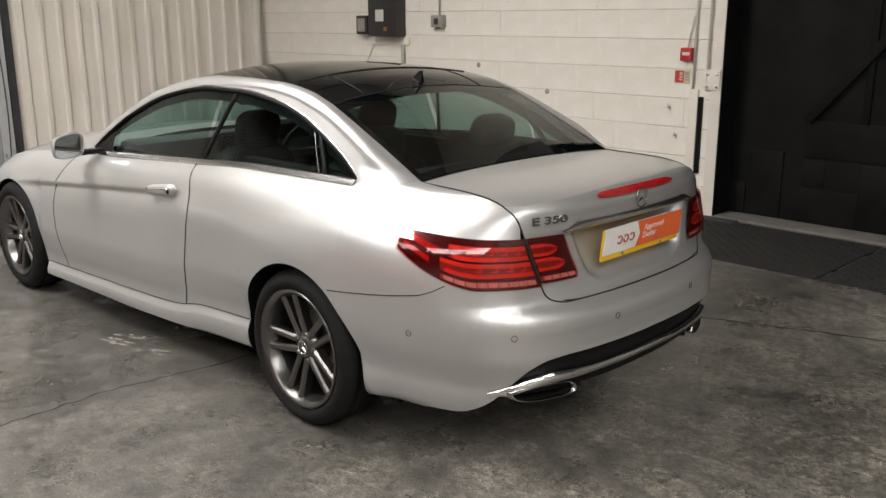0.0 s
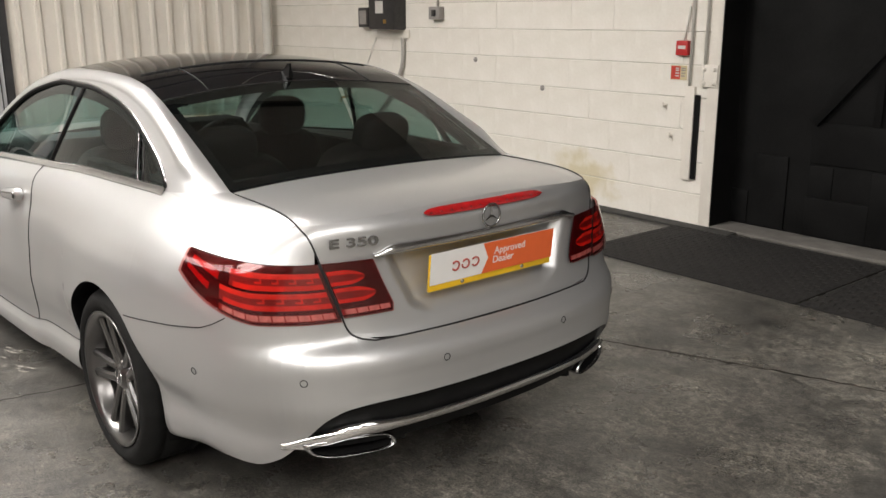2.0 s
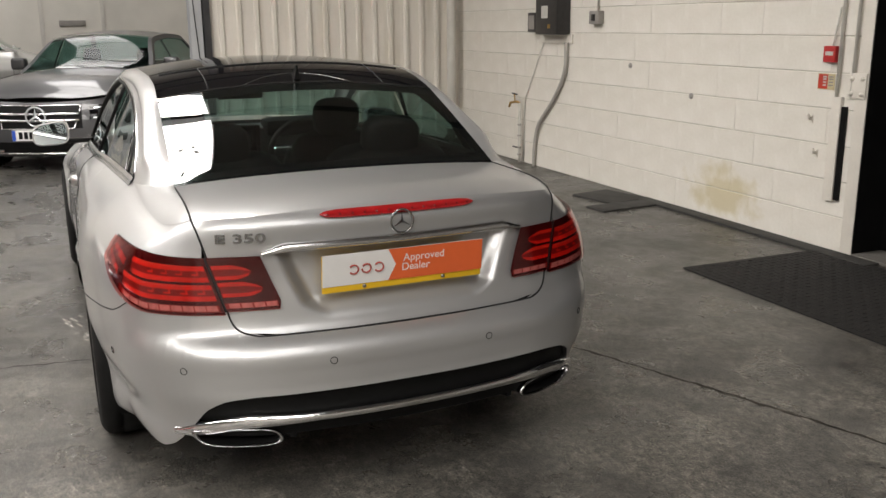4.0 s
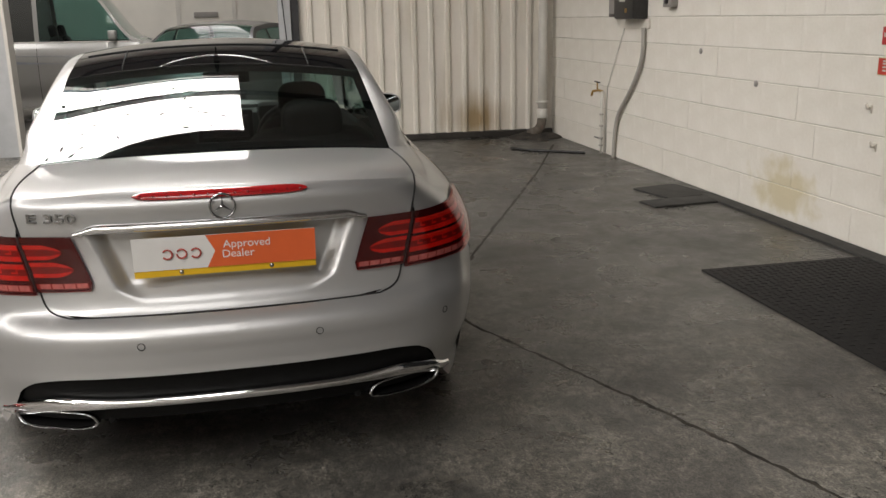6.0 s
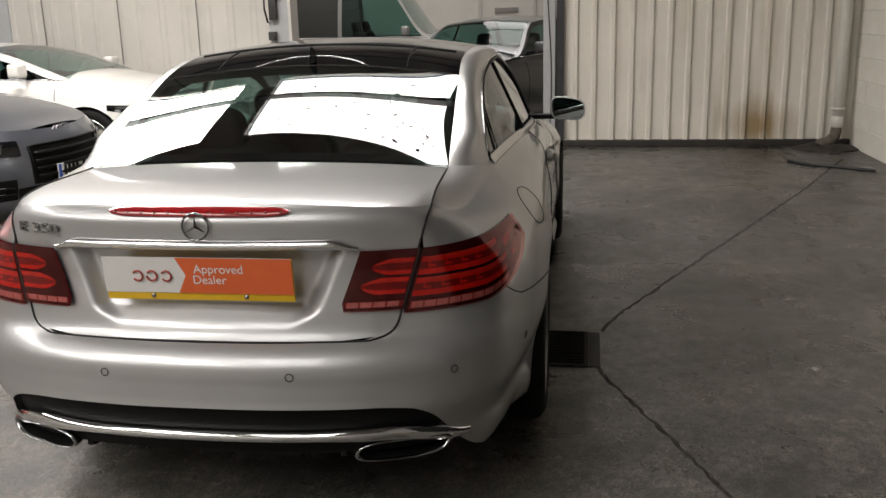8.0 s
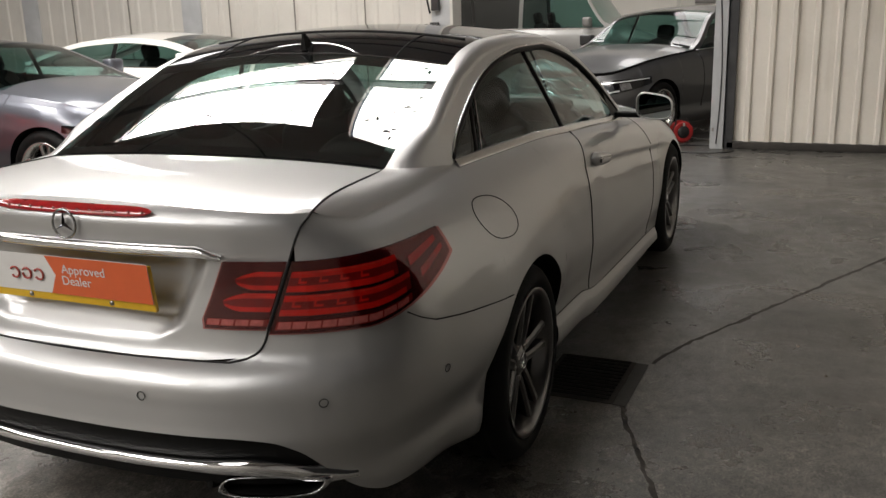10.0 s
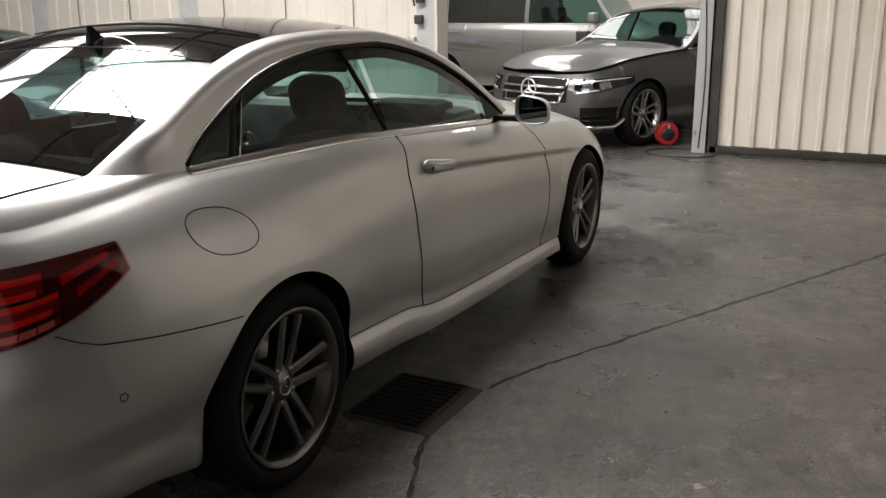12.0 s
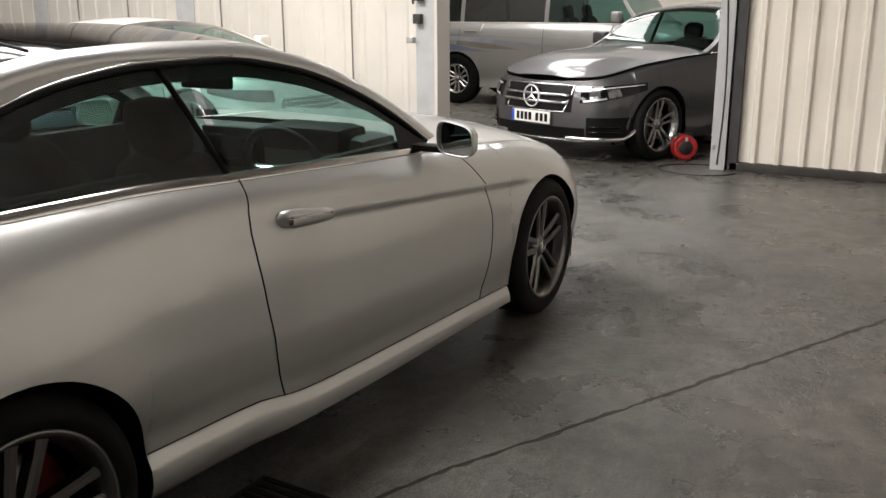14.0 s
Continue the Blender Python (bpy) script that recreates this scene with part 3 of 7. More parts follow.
for k, (xa, ya, xb, yb) in enumerate(((0.9, 2.2, 2.81, 4.9), (2.81, 2.2, 0.9, 4.9), (2.81, 2.2, 4.8, 4.9), (4.8, 2.2, 2.81, 4.9))):
    tagged(part("roof_brace", tube_mesh("roof_brace", [(xa, ya, ROOF_Z - 0.14 - 0.03 * (k % 2)), ((xa + xb) / 2, (ya + yb) / 2, ROOF_Z - 0.15 - 0.03 * (k % 2)), (xb, yb, ROOF_Z - 0.14 - 0.03 * (k % 2))], 0.012, DARK_STEEL, 6)), "thin steel bracing rod under the roof", "rod", group="roof braces", kind="structure")


# ---- cars ----
class Body:
    """The skin of a car in its own axes: x ahead from the rear axle, y to its left, z up."""

    def __init__(self, plan, belt, side_low, side_up, rear, front, rail, centre, lean, arch_r, hub_z, base):
        dense = []
        for i in range(len(plan) - 1):
            p0, p1, p2, p3 = (np.array(plan[min(max(k, 0), len(plan) - 1)], float) for k in (i - 1, i, i + 1, i + 2))
            if i == 0:
                p0 = np.array([plan[1][0], -plan[1][1]])
            if i == len(plan) - 2:
                p3 = np.array([plan[-2][0], -plan[-2][1]])
            for t in np.linspace(0, 1, 24, endpoint=False):
                dense.append(0.5 * (2 * p1 + (p2 - p0) * t + (2 * p0 - 5 * p1 + 4 * p2 - p3) * t**2 + (3 * p1 - p0 - 3 * p2 + p3) * t**3))
        dense.append(np.array(plan[-1], float))
        d = np.array(dense)
        self.u = np.r_[0, np.cumsum(np.hypot(*np.diff(d, axis=0).T))]
        self.px, self.py, self.length = d[:, 0], d[:, 1], self.u[-1]
        g = np.gradient(d, axis=0)
        g /= np.hypot(g[:, 0], g[:, 1])[:, None]
        self.nx, self.ny = -g[:, 1], g[:, 0]
        self.crease, self.rake, self.tables = None, None, {}
        wide = int(np.argmax(self.py))
        self.wide = wide
        self.belt, self.low, self.up, self.rear, self.front = curve(*belt), curve(*side_low), curve(*side_up), curve(*rear), curve(*front)
        self.rail, self.centre, self.lean, self.arch_r, self.hub_z, self.base = curve(*rail), curve(*centre), lean, arch_r, hub_z, base

    def ux(self, x):
        return float(np.interp(x, self.px, self.u))

    def uy_rear(self, y):
        return float(np.interp(y, self.py[: self.wide], self.u[: self.wide]))

    def plan(self, u):
        return tuple(float(np.interp(abs(u), self.u, a)) for a in (self.px, self.py, self.nx, self.ny))

    def top(self, u):
        return self.belt(self.plan(u)[0])

    def at(self, u, z, off=0.0):
        x, y, nx, ny = self.plan(u)
        w = ny * ny
        zl = z + self.rake(x) if self.rake else z
        k = w * (self.low(zl) + self.up(self.belt(x) - z)) + (1 - w) * (self.rear(z) if nx < 0 else self.front(z)) - off
        if self.crease:
            k -= w * self.crease(x, z)
        s = 1 if u >= 0 else -1
        return (x - nx * k, s * (y - ny * k), z)

    def u_rear(self, y, z):
        """The plan station at which the rear skin stands y off the middle at height z."""
        key = round(z * 400)
        if key not in self.tables:
            us = np.linspace(0, self.ux(-0.3), 70)
            self.tables[key] = us, [self.at(u, key / 400)[1] for u in us]
        us, ys = self.tables[key]
        return float(np.interp(y, ys, us))

    def arch(self, x, axles):
        """The height of the wheel arch's edge at x, or 0 outside it."""
        for a in axles:
            if abs(x - a) < self.arch_r:
                return self.hub_z + math.sqrt(self.arch_r**2 - (x - a) ** 2)
        return 0.0

    def side_y(self, x, z):
        """Half the width of the glasshouse side."""
        b = self.belt(x)
        y0 = self.at(self.ux(x), b)[1]
        d = z - b
        return y0 - self.lean * d - 0.10 * max(d, 0) ** 2

    def over(self, x, s):
        """A point of the roof and screens: s from -1 at one rail to 1 at the other."""
        z = self.rail(x)
        y = self.side_y(x, z)
        c = self.centre(x)
        e = abs(s)
        return (x, s * y, z + (c - z) * (1 - e**2.0))


def shell_patch(B, name, us, lo, hi, mat, n=18, off=0.0, bow=None):
    """A panel over plan stations us, between heights lo(u) and hi(u)."""
    rows = []
    for u in us:
        a, b = lo(u), hi(u)
        row = []
        for t in line_of(n):
            z = a + (b - a) * t
            o = off(u, z) if callable(off) else off
            row.append(B.at(u, z, o))
        rows.append(row)
    return grid_mesh(name, rows, mat)


def stations(B, x0, x1, axles, n=30):
    """Plan stations along a side, close together near the wheel arches."""
    xs = set(line_of(n, x0, x1))
    for a in axles:
        for i in range(33):
            x = a - (B.arch_r - 1e-5) * math.cos(math.pi * i / 32)
            if x0 <= x <= x1:
                xs.add(x)
        for x in (a - B.arch_r - 1e-4, a + B.arch_r + 1e-4):
            if x0 <= x <= x1:
                xs.add(x)
    return [B.ux(x) for x in sorted(xs)]


def shell_line(B, name, pts, parent, r=0.0022, mat=None, off=0.0, n=6, steps=10):
    """A thin line laid on the skin through (u, z) points."""
    out = []
    for (u0, z0), (u1, z1) in zip(pts, pts[1:]):
        for t in line_of(steps)[:-1]:
            out.append(B.at(u0 + (u1 - u0) * t, z0 + (z1 - z0) * t, off))
    out.append(B.at(*pts[-1], off))
    return part(name, tube_mesh(name, out, r, mat or GAP, n), parent)


def star_badge(name, r, mat, thin=0.006):
    """A ring with three rays, facing along -x."""
    ms = [tube_mesh("r", [(0, r * math.cos(t), r * math.sin(t)) for t in np.linspace(0, 2 * math.pi, 33)[:-1]], r * 0.09, mat, 6, True)]
    verts, faces = [], []
    for k in range(3):
        t = math.pi / 2 + k * 2 * math.pi / 3
        d, e = Vector((0, math.cos(t), math.sin(t))), Vector((0, -math.sin(t), math.cos(t)))
        b = len(verts)
        verts += [d * r * 0.97, e * r * 0.13, d * -r * 0.06 - Vector((0, 0, 0)), e * -r * 0.13, Vector((-thin * 1.5, 0, 0))]
        faces += [(b, b + 1, b + 4), (b + 1, b + 2, b + 4), (b + 2, b + 3, b + 4), (b + 3, b, b + 4)]
    ms.append(mesh_from("s", verts, faces, mat, False))
    return join(ms, name)


def wheel_parts(parent, at, R, width, rim_r, rim_mat, twin=True, spokes=5, caliper=True, outward=1, star=True, phase=90):
    """A wheel of its own parts: outward is 1 for the left side of the car."""
    w = new("wheel")
    w.parent = parent
    w.matrix_basis = pose(*at, 0, 0, 0 if outward > 0 else 180)
    h = width / 2
    prof = [(rim_r, -h * 0.9), (rim_r + 0.02, -h), (R - 0.035, -h * 1.04), (R - 0.008, -h * 0.86), (R, -h * 0.7)]
    for g in (-0.45, -0.05, 0.05, 0.45):
        prof += [(R, h * (g - 0.06)), (R - 0.007, h * (g - 0.04)), (R - 0.007, h * (g + 0.04)), (R, h * (g + 0.06))] if abs(g) > 0.2 else []
    prof += [(R, h * 0.7), (R - 0.008, h * 0.86), (R - 0.03, h * 1.0), (R - 0.05, h * 1.05), (rim_r + 0.02, h), (rim_r - 0.004, h * 0.93), (rim_r - 0.004, -h * 0.9)]
    part("tyre", lathe_mesh("tyre", prof, RUBBER, 64), w, "black low-profile rubber tyre")
    rim = [(rim_r - 0.002, -h * 0.8), (rim_r - 0.02, -h * 0.7), (rim_r - 0.028, h * 0.5), (rim_r - 0.012, h * 0.86), (rim_r + 0.004, h * 0.95), (rim_r + 0.005, h * 1.0), (rim_r - 0.006, h * 1.0), (rim_r - 0.02, h * 0.84), (rim_r - 0.034, h * 0.5)]
    part("rim", lathe_mesh("rim", rim, rim_mat, 64), w, "grey alloy rim")
    part("brake_disc", lathe_mesh("brake_disc", [(0.06, 0.0), (0.16, 0.0), (0.165, -0.012), (0.16, -0.024), (0.06, -0.024)], DISC, 40), w)
    part("wheel_back", lathe_mesh("wheel_back", [(0.0, -0.05), (rim_r - 0.03, -0.05)], UNDER, 40), w)
    if caliper:
        part("brake_caliper", lathe_mesh("brake_caliper", [(0.10, 0.01), (0.185, 0.01), (0.19, -0.02), (0.185, -0.04), (0.10, -0.04), (0.10, 0.01)], CALIPER, 10, "y", 2.4, 1.1), w)
    hub_y = h * (0.72 if twin and star else 0.62)
    # spokes: tapering bars from the hub to the rim, in pairs
    offs = (-0.17, 0.17) if twin else (0.0,)
    for k in range(spokes):
        for o in offs:
            t0 = radians(phase) + k * 2 * math.pi / spokes
            verts, faces = [], []
            secs = []
            for f, wd, yy in ((0.0, 0.017, hub_y * 0.94), (0.3, 0.0150, hub_y * 1.03), (0.7, 0.0145, h * 0.80), (1.0, 0.019, h * 0.84)):
                r = 0.045 + (rim_r - 0.05) * f
                d, e = Vector((math.cos(t0), 0, math.sin(t0))), Vector((-math.sin(t0), 0, math.cos(t0)))
                c = d * r + e * (math.copysign(0.021 + 0.019 * f, o) if twin else 0)
                secs.append([c + e * wd * 0.5 + Vector((0, yy, 0)), c + e * wd + Vector((0, yy - 0.008, 0)), c + e * wd * 0.8 + Vector((0, yy - 0.045, 0)), c - e * wd * 0.8 + Vector((0, yy - 0.045, 0)), c - e * wd + Vector((0, yy - 0.008, 0)), c - e * wd * 0.5 + Vector((0, yy, 0))])
            for s in secs:
                verts += s
            for i in range(len(secs) - 1):
                for j in range(6):
                    a, b = i * 6 + j, i * 6 + (j + 1) % 6
                    faces.append((a, b, b + 6, a + 6))
            faces += [tuple(range(6)), tuple(range(18, 24))[::-1]]
            part("spoke", mesh_from("spoke", verts, faces, rim_mat, True), w, sharp=40)
    part("hub", lathe_mesh("hub", [(0.0, hub_y + 0.002), (0.034, hub_y + 0.002), (0.04, hub_y - 0.004), (0.060, hub_y - 0.012), (0.070, hub_y - 0.03), (0.072, -0.03)], rim_mat, 32), w)
    for k in range(5):
        t = radians(phase) + math.pi / 5 + k * 2 * math.pi / 5
        part("wheel_bolt", moved(lathe_mesh("wheel_bolt", [(0.0, 0.006), (0.009, 0.006), (0.011, 0.0), (0.011, -0.01)], DISC, 10), Matrix.Translation((0.055 * math.cos(t), hub_y - 0.010, 0.055 * math.sin(t)))), w)
    if star:
        part("hub_badge", moved(star_badge("hub_badge", 0.026, CHROME, 0.002), pose(0, hub_y + 0.004, 0, 0, 0, -90)), w, "small chrome ring emblem")
    return w


def glass_part(name, me, parent, label=""):
    ob = part(name, me, parent, label)
    ob.visible_shadow = False
    return ob


def cushion_mesh(name, half, at, lean, mat, e=0.5, n=28):
    """A soft padded block: a rounded solid of half sizes (x, y, z)."""
    def p(v):
        return math.copysign(abs(v) ** e, v)
    rows = []
    for i in line_of(n // 2, -math.pi / 2, math.pi / 2):
        c, q = p(math.cos(i)), p(math.sin(i))
        rows.append([(half[0] * c * p(math.cos(t)), half[1] * c * p(math.sin(t)), half[2] * q) for t in np.linspace(0, 2 * math.pi, n + 1)])
    me = grid_mesh(name, rows, mat, True, True)
    me.transform(pose(*at, 0, lean))
    return me


def headrest_seat(parent, x, y, z, rear=False):
    """A seat whose headrest crowns at (x, y, z)."""
    s = new("seat")
    s.parent = parent
    tagged(s, "black leather rear car seat" if rear else "black leather front car seat with a rounded headrest")
    if rear:
        part("headrest", cushion_mesh("headrest", (0.06, 0.125, 0.11), (x, y, z - 0.11), -16, LEATHER, 0.55), s)
        part("backrest", cushion_mesh("backrest", (0.09, 0.29, 0.30), (x + 0.08, y, z - 0.41), -16, LEATHER, 0.45), s)
        part("cushion", cushion_mesh("cushion", (0.26, 0.29, 0.09), (x + 0.36, y, z - 0.66), -6, LEATHER, 0.45), s)
        return s
    part("headrest", cushion_mesh("headrest", (0.055, 0.118, 0.095), (x, y, z - 0.095), -12, LEATHER, 0.62), s)
    for dy in (-0.05, 0.05):
        tube("headrest_post", [(x + 0.035, y + dy, z - 0.30), (x + 0.008, y + dy, z - 0.14)], 0.007, BRIGHT, s, 8)
    part("backrest", cushion_mesh("backrest", (0.085, 0.235, 0.31), (x + 0.10, y, z - 0.47), -15, LEATHER, 0.5), s)
    for dy in (-0.20, 0.20):
        part("bolster", cushion_mesh("bolster", (0.07, 0.055, 0.25), (x + 0.15, y + dy, z - 0.50), -15, LEATHER, 0.6, 16), s)
    part("cushion", cushion_mesh("cushion", (0.27, 0.25, 0.085), (x + 0.42, y, z - 0.76), -5, LEATHER, 0.45), s)
    return s


def build_coupe():
    B = Body(
        plan=[(-1.085, 0), (-1.075, 0.25), (-1.035, 0.48), (-0.945, 0.665), (-0.79, 0.79), (-0.55, 0.852), (-0.2, 0.878), (0.35, 0.885), (1.0, 0.882), (1.8, 0.882), (2.45, 0.892), (2.85, 0.905), (3.15, 0.885), (3.38, 0.77), (3.54, 0.48), (3.60, 0)],
        belt=[(-1.09, 0.992), (-0.98, 0.975), (-0.9, 0.945), (-0.75, 0.925), (-0.5, 0.945), (-0.17, 0.972), (0.43, 0.972), (0.85, 0.952), (1.32, 0.923), (1.9, 0.885), (2.3, 0.855), (2.75, 0.81), (3.05, 0.755), (3.35, 0.69), (3.60, 0.63)],
        side_low=[(0.14, 0.10), (0.19, 0.055), (0.225, 0.022), (0.27, 0.014), (0.292, 0.016), (0.312, 0.023), (0.335, 0.030), (0.37, 0.028), (0.44, 0.014), (0.55, 0.0), (1.2, 0.0)],
        side_up=[(-0.3, 0.15), (0.0, 0.148), (0.012, 0.133), (0.03, 0.106), (0.06, 0.074), (0.09, 0.051), (0.12, 0.035), (0.16, 0.020), (0.2, 0.010), (0.25, 0.003), (0.3, 0.0), (0.9, 0.0)],
        rear=[(0.14, 0.12), (0.22, 0.075), (0.3, 0.048), (0.37, 0.028), (0.42, 0.010), (0.445, 0.007), (0.475, 0.010), (0.515, 0.010), (0.540, 0.008), (0.562, 0.010), (0.582, 0.019), (0.600, 0.036), (0.613, 0.054), (0.622, 0.070), (0.645, 0.084), (0.7, 0.097), (0.8, 0.115), (0.86, 0.118), (0.93, 0.11), (0.965, 0.13), (0.985, 0.17), (1.0, 0.2)],
        front=[(0.14, 0.15), (0.25, 0.03), (0.4, 0.0), (0.55, 0.03), (0.65, 0.1), (0.8, 0.2)],
        rail=[(-0.62, 0.93), (-0.50, 0.949), (-0.43, 0.980), (-0.3, 1.050), (-0.12, 1.138), (0.06, 1.216), (0.16, 1.246), (0.25, 1.272), (0.46, 1.303), (0.72, 1.312), (0.97, 1.309), (1.3, 1.262), (1.65, 1.140), (1.9, 1.003), (2.05, 0.900)],
        centre=[(-0.62, 0.988), (-0.39, 0.998), (-0.2, 1.095), (-0.02, 1.188), (0.095, 1.244), (0.165, 1.278), (0.3, 1.326), (0.5, 1.357), (0.75, 1.369), (1.0, 1.364), (1.2, 1.336), (1.45, 1.255), (1.75, 1.112), (2.05, 0.938)],
        lean=0.40, arch_r=0.352, hub_z=0.305, base=0.16)
    haunch = curve((-0.75, 0.74), (-0.4, 0.785), (0.0, 0.80), (0.3, 0.775), (0.55, 0.70), (0.72, 0.55))

    shoulder = curve((-0.75, -0.004), (-0.45, -0.018), (-0.17, -0.027), (0.2, -0.008), (0.85, 0.033), (1.4, 0.034), (2.0, 0.01), (2.6, 0.0))
    sill_top = curve((0.35, 0.342), (0.80, 0.310), (0.89, 0.288), (1.0, 0.272), (1.5, 0.247), (2.1, 0.228), (2.45, 0.218))
    sill_low = curve((0.35, 0.212), (0.95, 0.178), (1.5, 0.156), (2.4, 0.145))

    def crease(x, z):
        """The door crease falling towards the nose, and the swelling over the rear wheel."""
        zc = 0.823 - 0.09 * (x - 0.75)
        out = -0.017 * smooth(zc + 0.009, zc - 0.010, z) * smooth(zc - 0.40, zc - 0.03, z) * smooth(0.82, 1.15, x) * (1 - smooth(2.45, 2.75, x))
        zp = haunch(x)
        out += 0.004 * smooth(zp + 0.05, zp - 0.05, z) * smooth(0.90, 0.35, x) * smooth(-0.75, -0.45, x)
        out -= 0.055 * smooth(0.48, 0.20, z) * smooth(-0.28, -0.50, x)
        # flared lips round the wheel arches
        out += 0.019 * smooth(0.22, -0.02, math.hypot(x, z - 0.305) - 0.352) * smooth(0.34, 0.56, z) + 0.007 * smooth(0.12, 0.0, math.hypot(x - 2.76, z - 0.305) - 0.352) * smooth(0.34, 0.50, z)
        # the shoulder pulls in towards the tail and stands fuller along the door
        out += shoulder(x) * smooth(B.belt(x) - 0.17, B.belt(x) - 0.02, z)
        return out
    B.crease = crease
    B.rake = lambda x: 0.335 - sill_top(x) if x > 0.35 else 0.0
    AX = (0.0, 2.76)
    car = thing("coupe_car", "silver metallic two-door coupe car with black glass roof", "car", pose(0, 0.014, 0.012, 0, 0, 0.9))
    U = B.ux
    DOOR_R = curve((0.22, 0.90), (0.29, 0.888), (0.39, 0.852), (0.53, 0.818), (0.65, 0.793), (0.76, 0.778), (0.84, 0.778), (0.96, 0.84))
    DOOR_F = curve((0.2, 2.14), (0.25, 2.15), (0.39, 2.19), (0.55, 2.225), (0.69, 2.19), (0.80, 2.10), (0.9, 2.03))

    def side_panel(name, xa, xb, lo, hi, label="", n=20, m=26):
        """A door-like panel bounded by x = xa(z) and x = xb(z)."""
        rows = []
        for i in line_of(m):
            row = []
            for j in line_of(n):
                z0 = lo(xa(0.28) + (xb(0.23) - xa(0.28)) * i)
                z1 = hi(xa(0.9) + (xb(0.9) - xa(0.9)) * i)
                z = z0 + (z1 - z0) * j
                x = xa(z) + (xb(z) - xa(z)) * i
                row.append(B.at(U(x), z))
            rows.append(row)
        me = grid_mesh(name, rows, SILVER)
        return part(name, me, car, label), part(name, mirrored(me), car, label)

    # rear bumper: the seam rises from the arch to the lamp and runs under the boot lid
    seam_side = curve((-0.9, 0.675), (-0.72, 0.668), (-0.62, 0.652), (-0.45, 0.625), (-0.2, 0.60), (0.1, 0.585))
    seam_rear = curve((0.0, 0.617), (0.43, 0.619), (0.478, 0.625), (0.515, 0.645), (0.545, 0.69), (0.60, 0.692), (0.75, 0.687), (1.0, 0.675))
    u_corner = U(-0.85)
    hi_b = lambda u: seam_rear(B.plan(u)[1]) if abs(u) < u_corner else seam_side(B.plan(u)[0])  # noqa: E731
    low_rear = curve((0.0, 0.453), (0.45, 0.451), (0.56, 0.440), (0.62, 0.41), (0.66, 0.365), (0.70, 0.315), (0.735, 0.275), (0.77, 0.245), (0.80, 0.225), (0.9, 0.205))

    def lo_b(u):
        x, y = B.plan(u)[:2]
        z = low_rear(y) if x < -0.62 else 0.205
        return max(z, B.arch(x, AX)) if x > -0.36 else z
    us = sorted({*line_of(60, 0, U(-0.36)), *(u for u in stations(B, -0.35, -0.205, AX, 4)), *(B.uy_rear(y) for y in line_of(12, 0.5, 0.77))})
    us = [-u for u in us[::-1] if u > 0] + us
    part("rear_bumper", shell_patch(B, "rear_bumper", us, lo_b, hi_b, SILVER, 26), car, "silver painted rear bumper")
    # black band and diffuser lip under it
    ub = B.uy_rear(0.665)
    band = [u for u in line_of(61, -ub, ub)]
    part("diffuser", shell_patch(B, "diffuser", band, lambda u: 0.30, lambda u: low_rear(B.plan(u)[1]) + 0.004, BLACKTRIM, 8, -0.02), car, "black plastic rear diffuser")
    rows = []
    for u in line_of(71, -B.uy_rear(0.74), B.uy_rear(0.74)):
        y = B.plan(u)[1]
        zc = 0.361 - 0.056 * smooth(0.50, 0.80, y)
        hh = 0.013 + 0.009 * smooth(0.30, 0.55, y) - 0.012 * smooth(0.66, 0.74, y)
        rows.append([B.at(u, zc + hh, -0.015), B.at(u, zc + hh * 0.85, 0.004), B.at(u, zc - hh * 0.8, 0.008), B.at(u, zc - hh, 0.0), B.at(u, zc - hh - 0.004, -0.03)])
    part("chrome_strip", grid_mesh("chrome_strip", rows, CHROME), car, "chrome strip along the rear diffuser")
    for s in (-1, 1):
        ex = new("exhaust_tip")
        ex.parent = car
        tagged(ex, "chrome trapezoid exhaust tip")
        loop = []
        for k in range(40):
            t = 2 * math.pi * k / 40
            c, q = math.cos(t), math.sin(t)
            a = math.copysign(abs(c) ** 0.55, c)
            b = math.copysign(abs(q) ** 0.7, q)
            y = 0.531 + 0.120 * a + 0.016 * b
            loop.append((y, 0.312 + 0.027 * b))
        xr = lambda y: B.at(B.uy_rear(y), 0.325)[0] + 0.012  # noqa: E731
        rings = []
        for dx, sc in ((0.14, 1.0), (0.0, 1.04), (-0.010, 1.0), (-0.009, 0.95), (0.004, 0.91), (0.10, 0.86)):
            rings.append([(xr(0.525 + (y - 0.525) * sc) + dx, s * (0.525 + (y - 0.525) * sc), 0.306 + (z - 0.312) * sc) for y, z in loop + loop[:1]])
        part("tip_ring", grid_mesh("tip_ring", rings[:5], DARKCHROME), ex)
        inner = grid_mesh("tip_inside", rings[4:], UNDER)
        part("tip_inside", inner, ex)
        cap = mesh_from("tip_back", rings[5][:-1], [tuple(range(40))], UNDER, False)
        part("tip_back", cap, ex)
    # fins of the diffuser under the chrome strip
    for y in (-0.37, 0.37):
        x0 = B.at(B.uy_rear(abs(y)), 0.33)[0]
        me = bm_mesh("fin", box_bm(0.035, 0.16, -0.010, 0.010, -0.040, 0.03, 0.005), BLACKTRIM, True)
        me.transform(pose(x0, y, 0.335, 0, 14))
        part("diffuser_fin", me, car)
    # under body tray, and an unseen rear box added to shade the floor
    box("rear_shade_box", -0.88, -0.50, -0.42, 0.42, 0.235, 0.36, UNDER, car, 0.03)
    box("underbody", -0.55, 3.2, -0.74, 0.74, 0.19, 0.30, UNDER, car, 0.03)

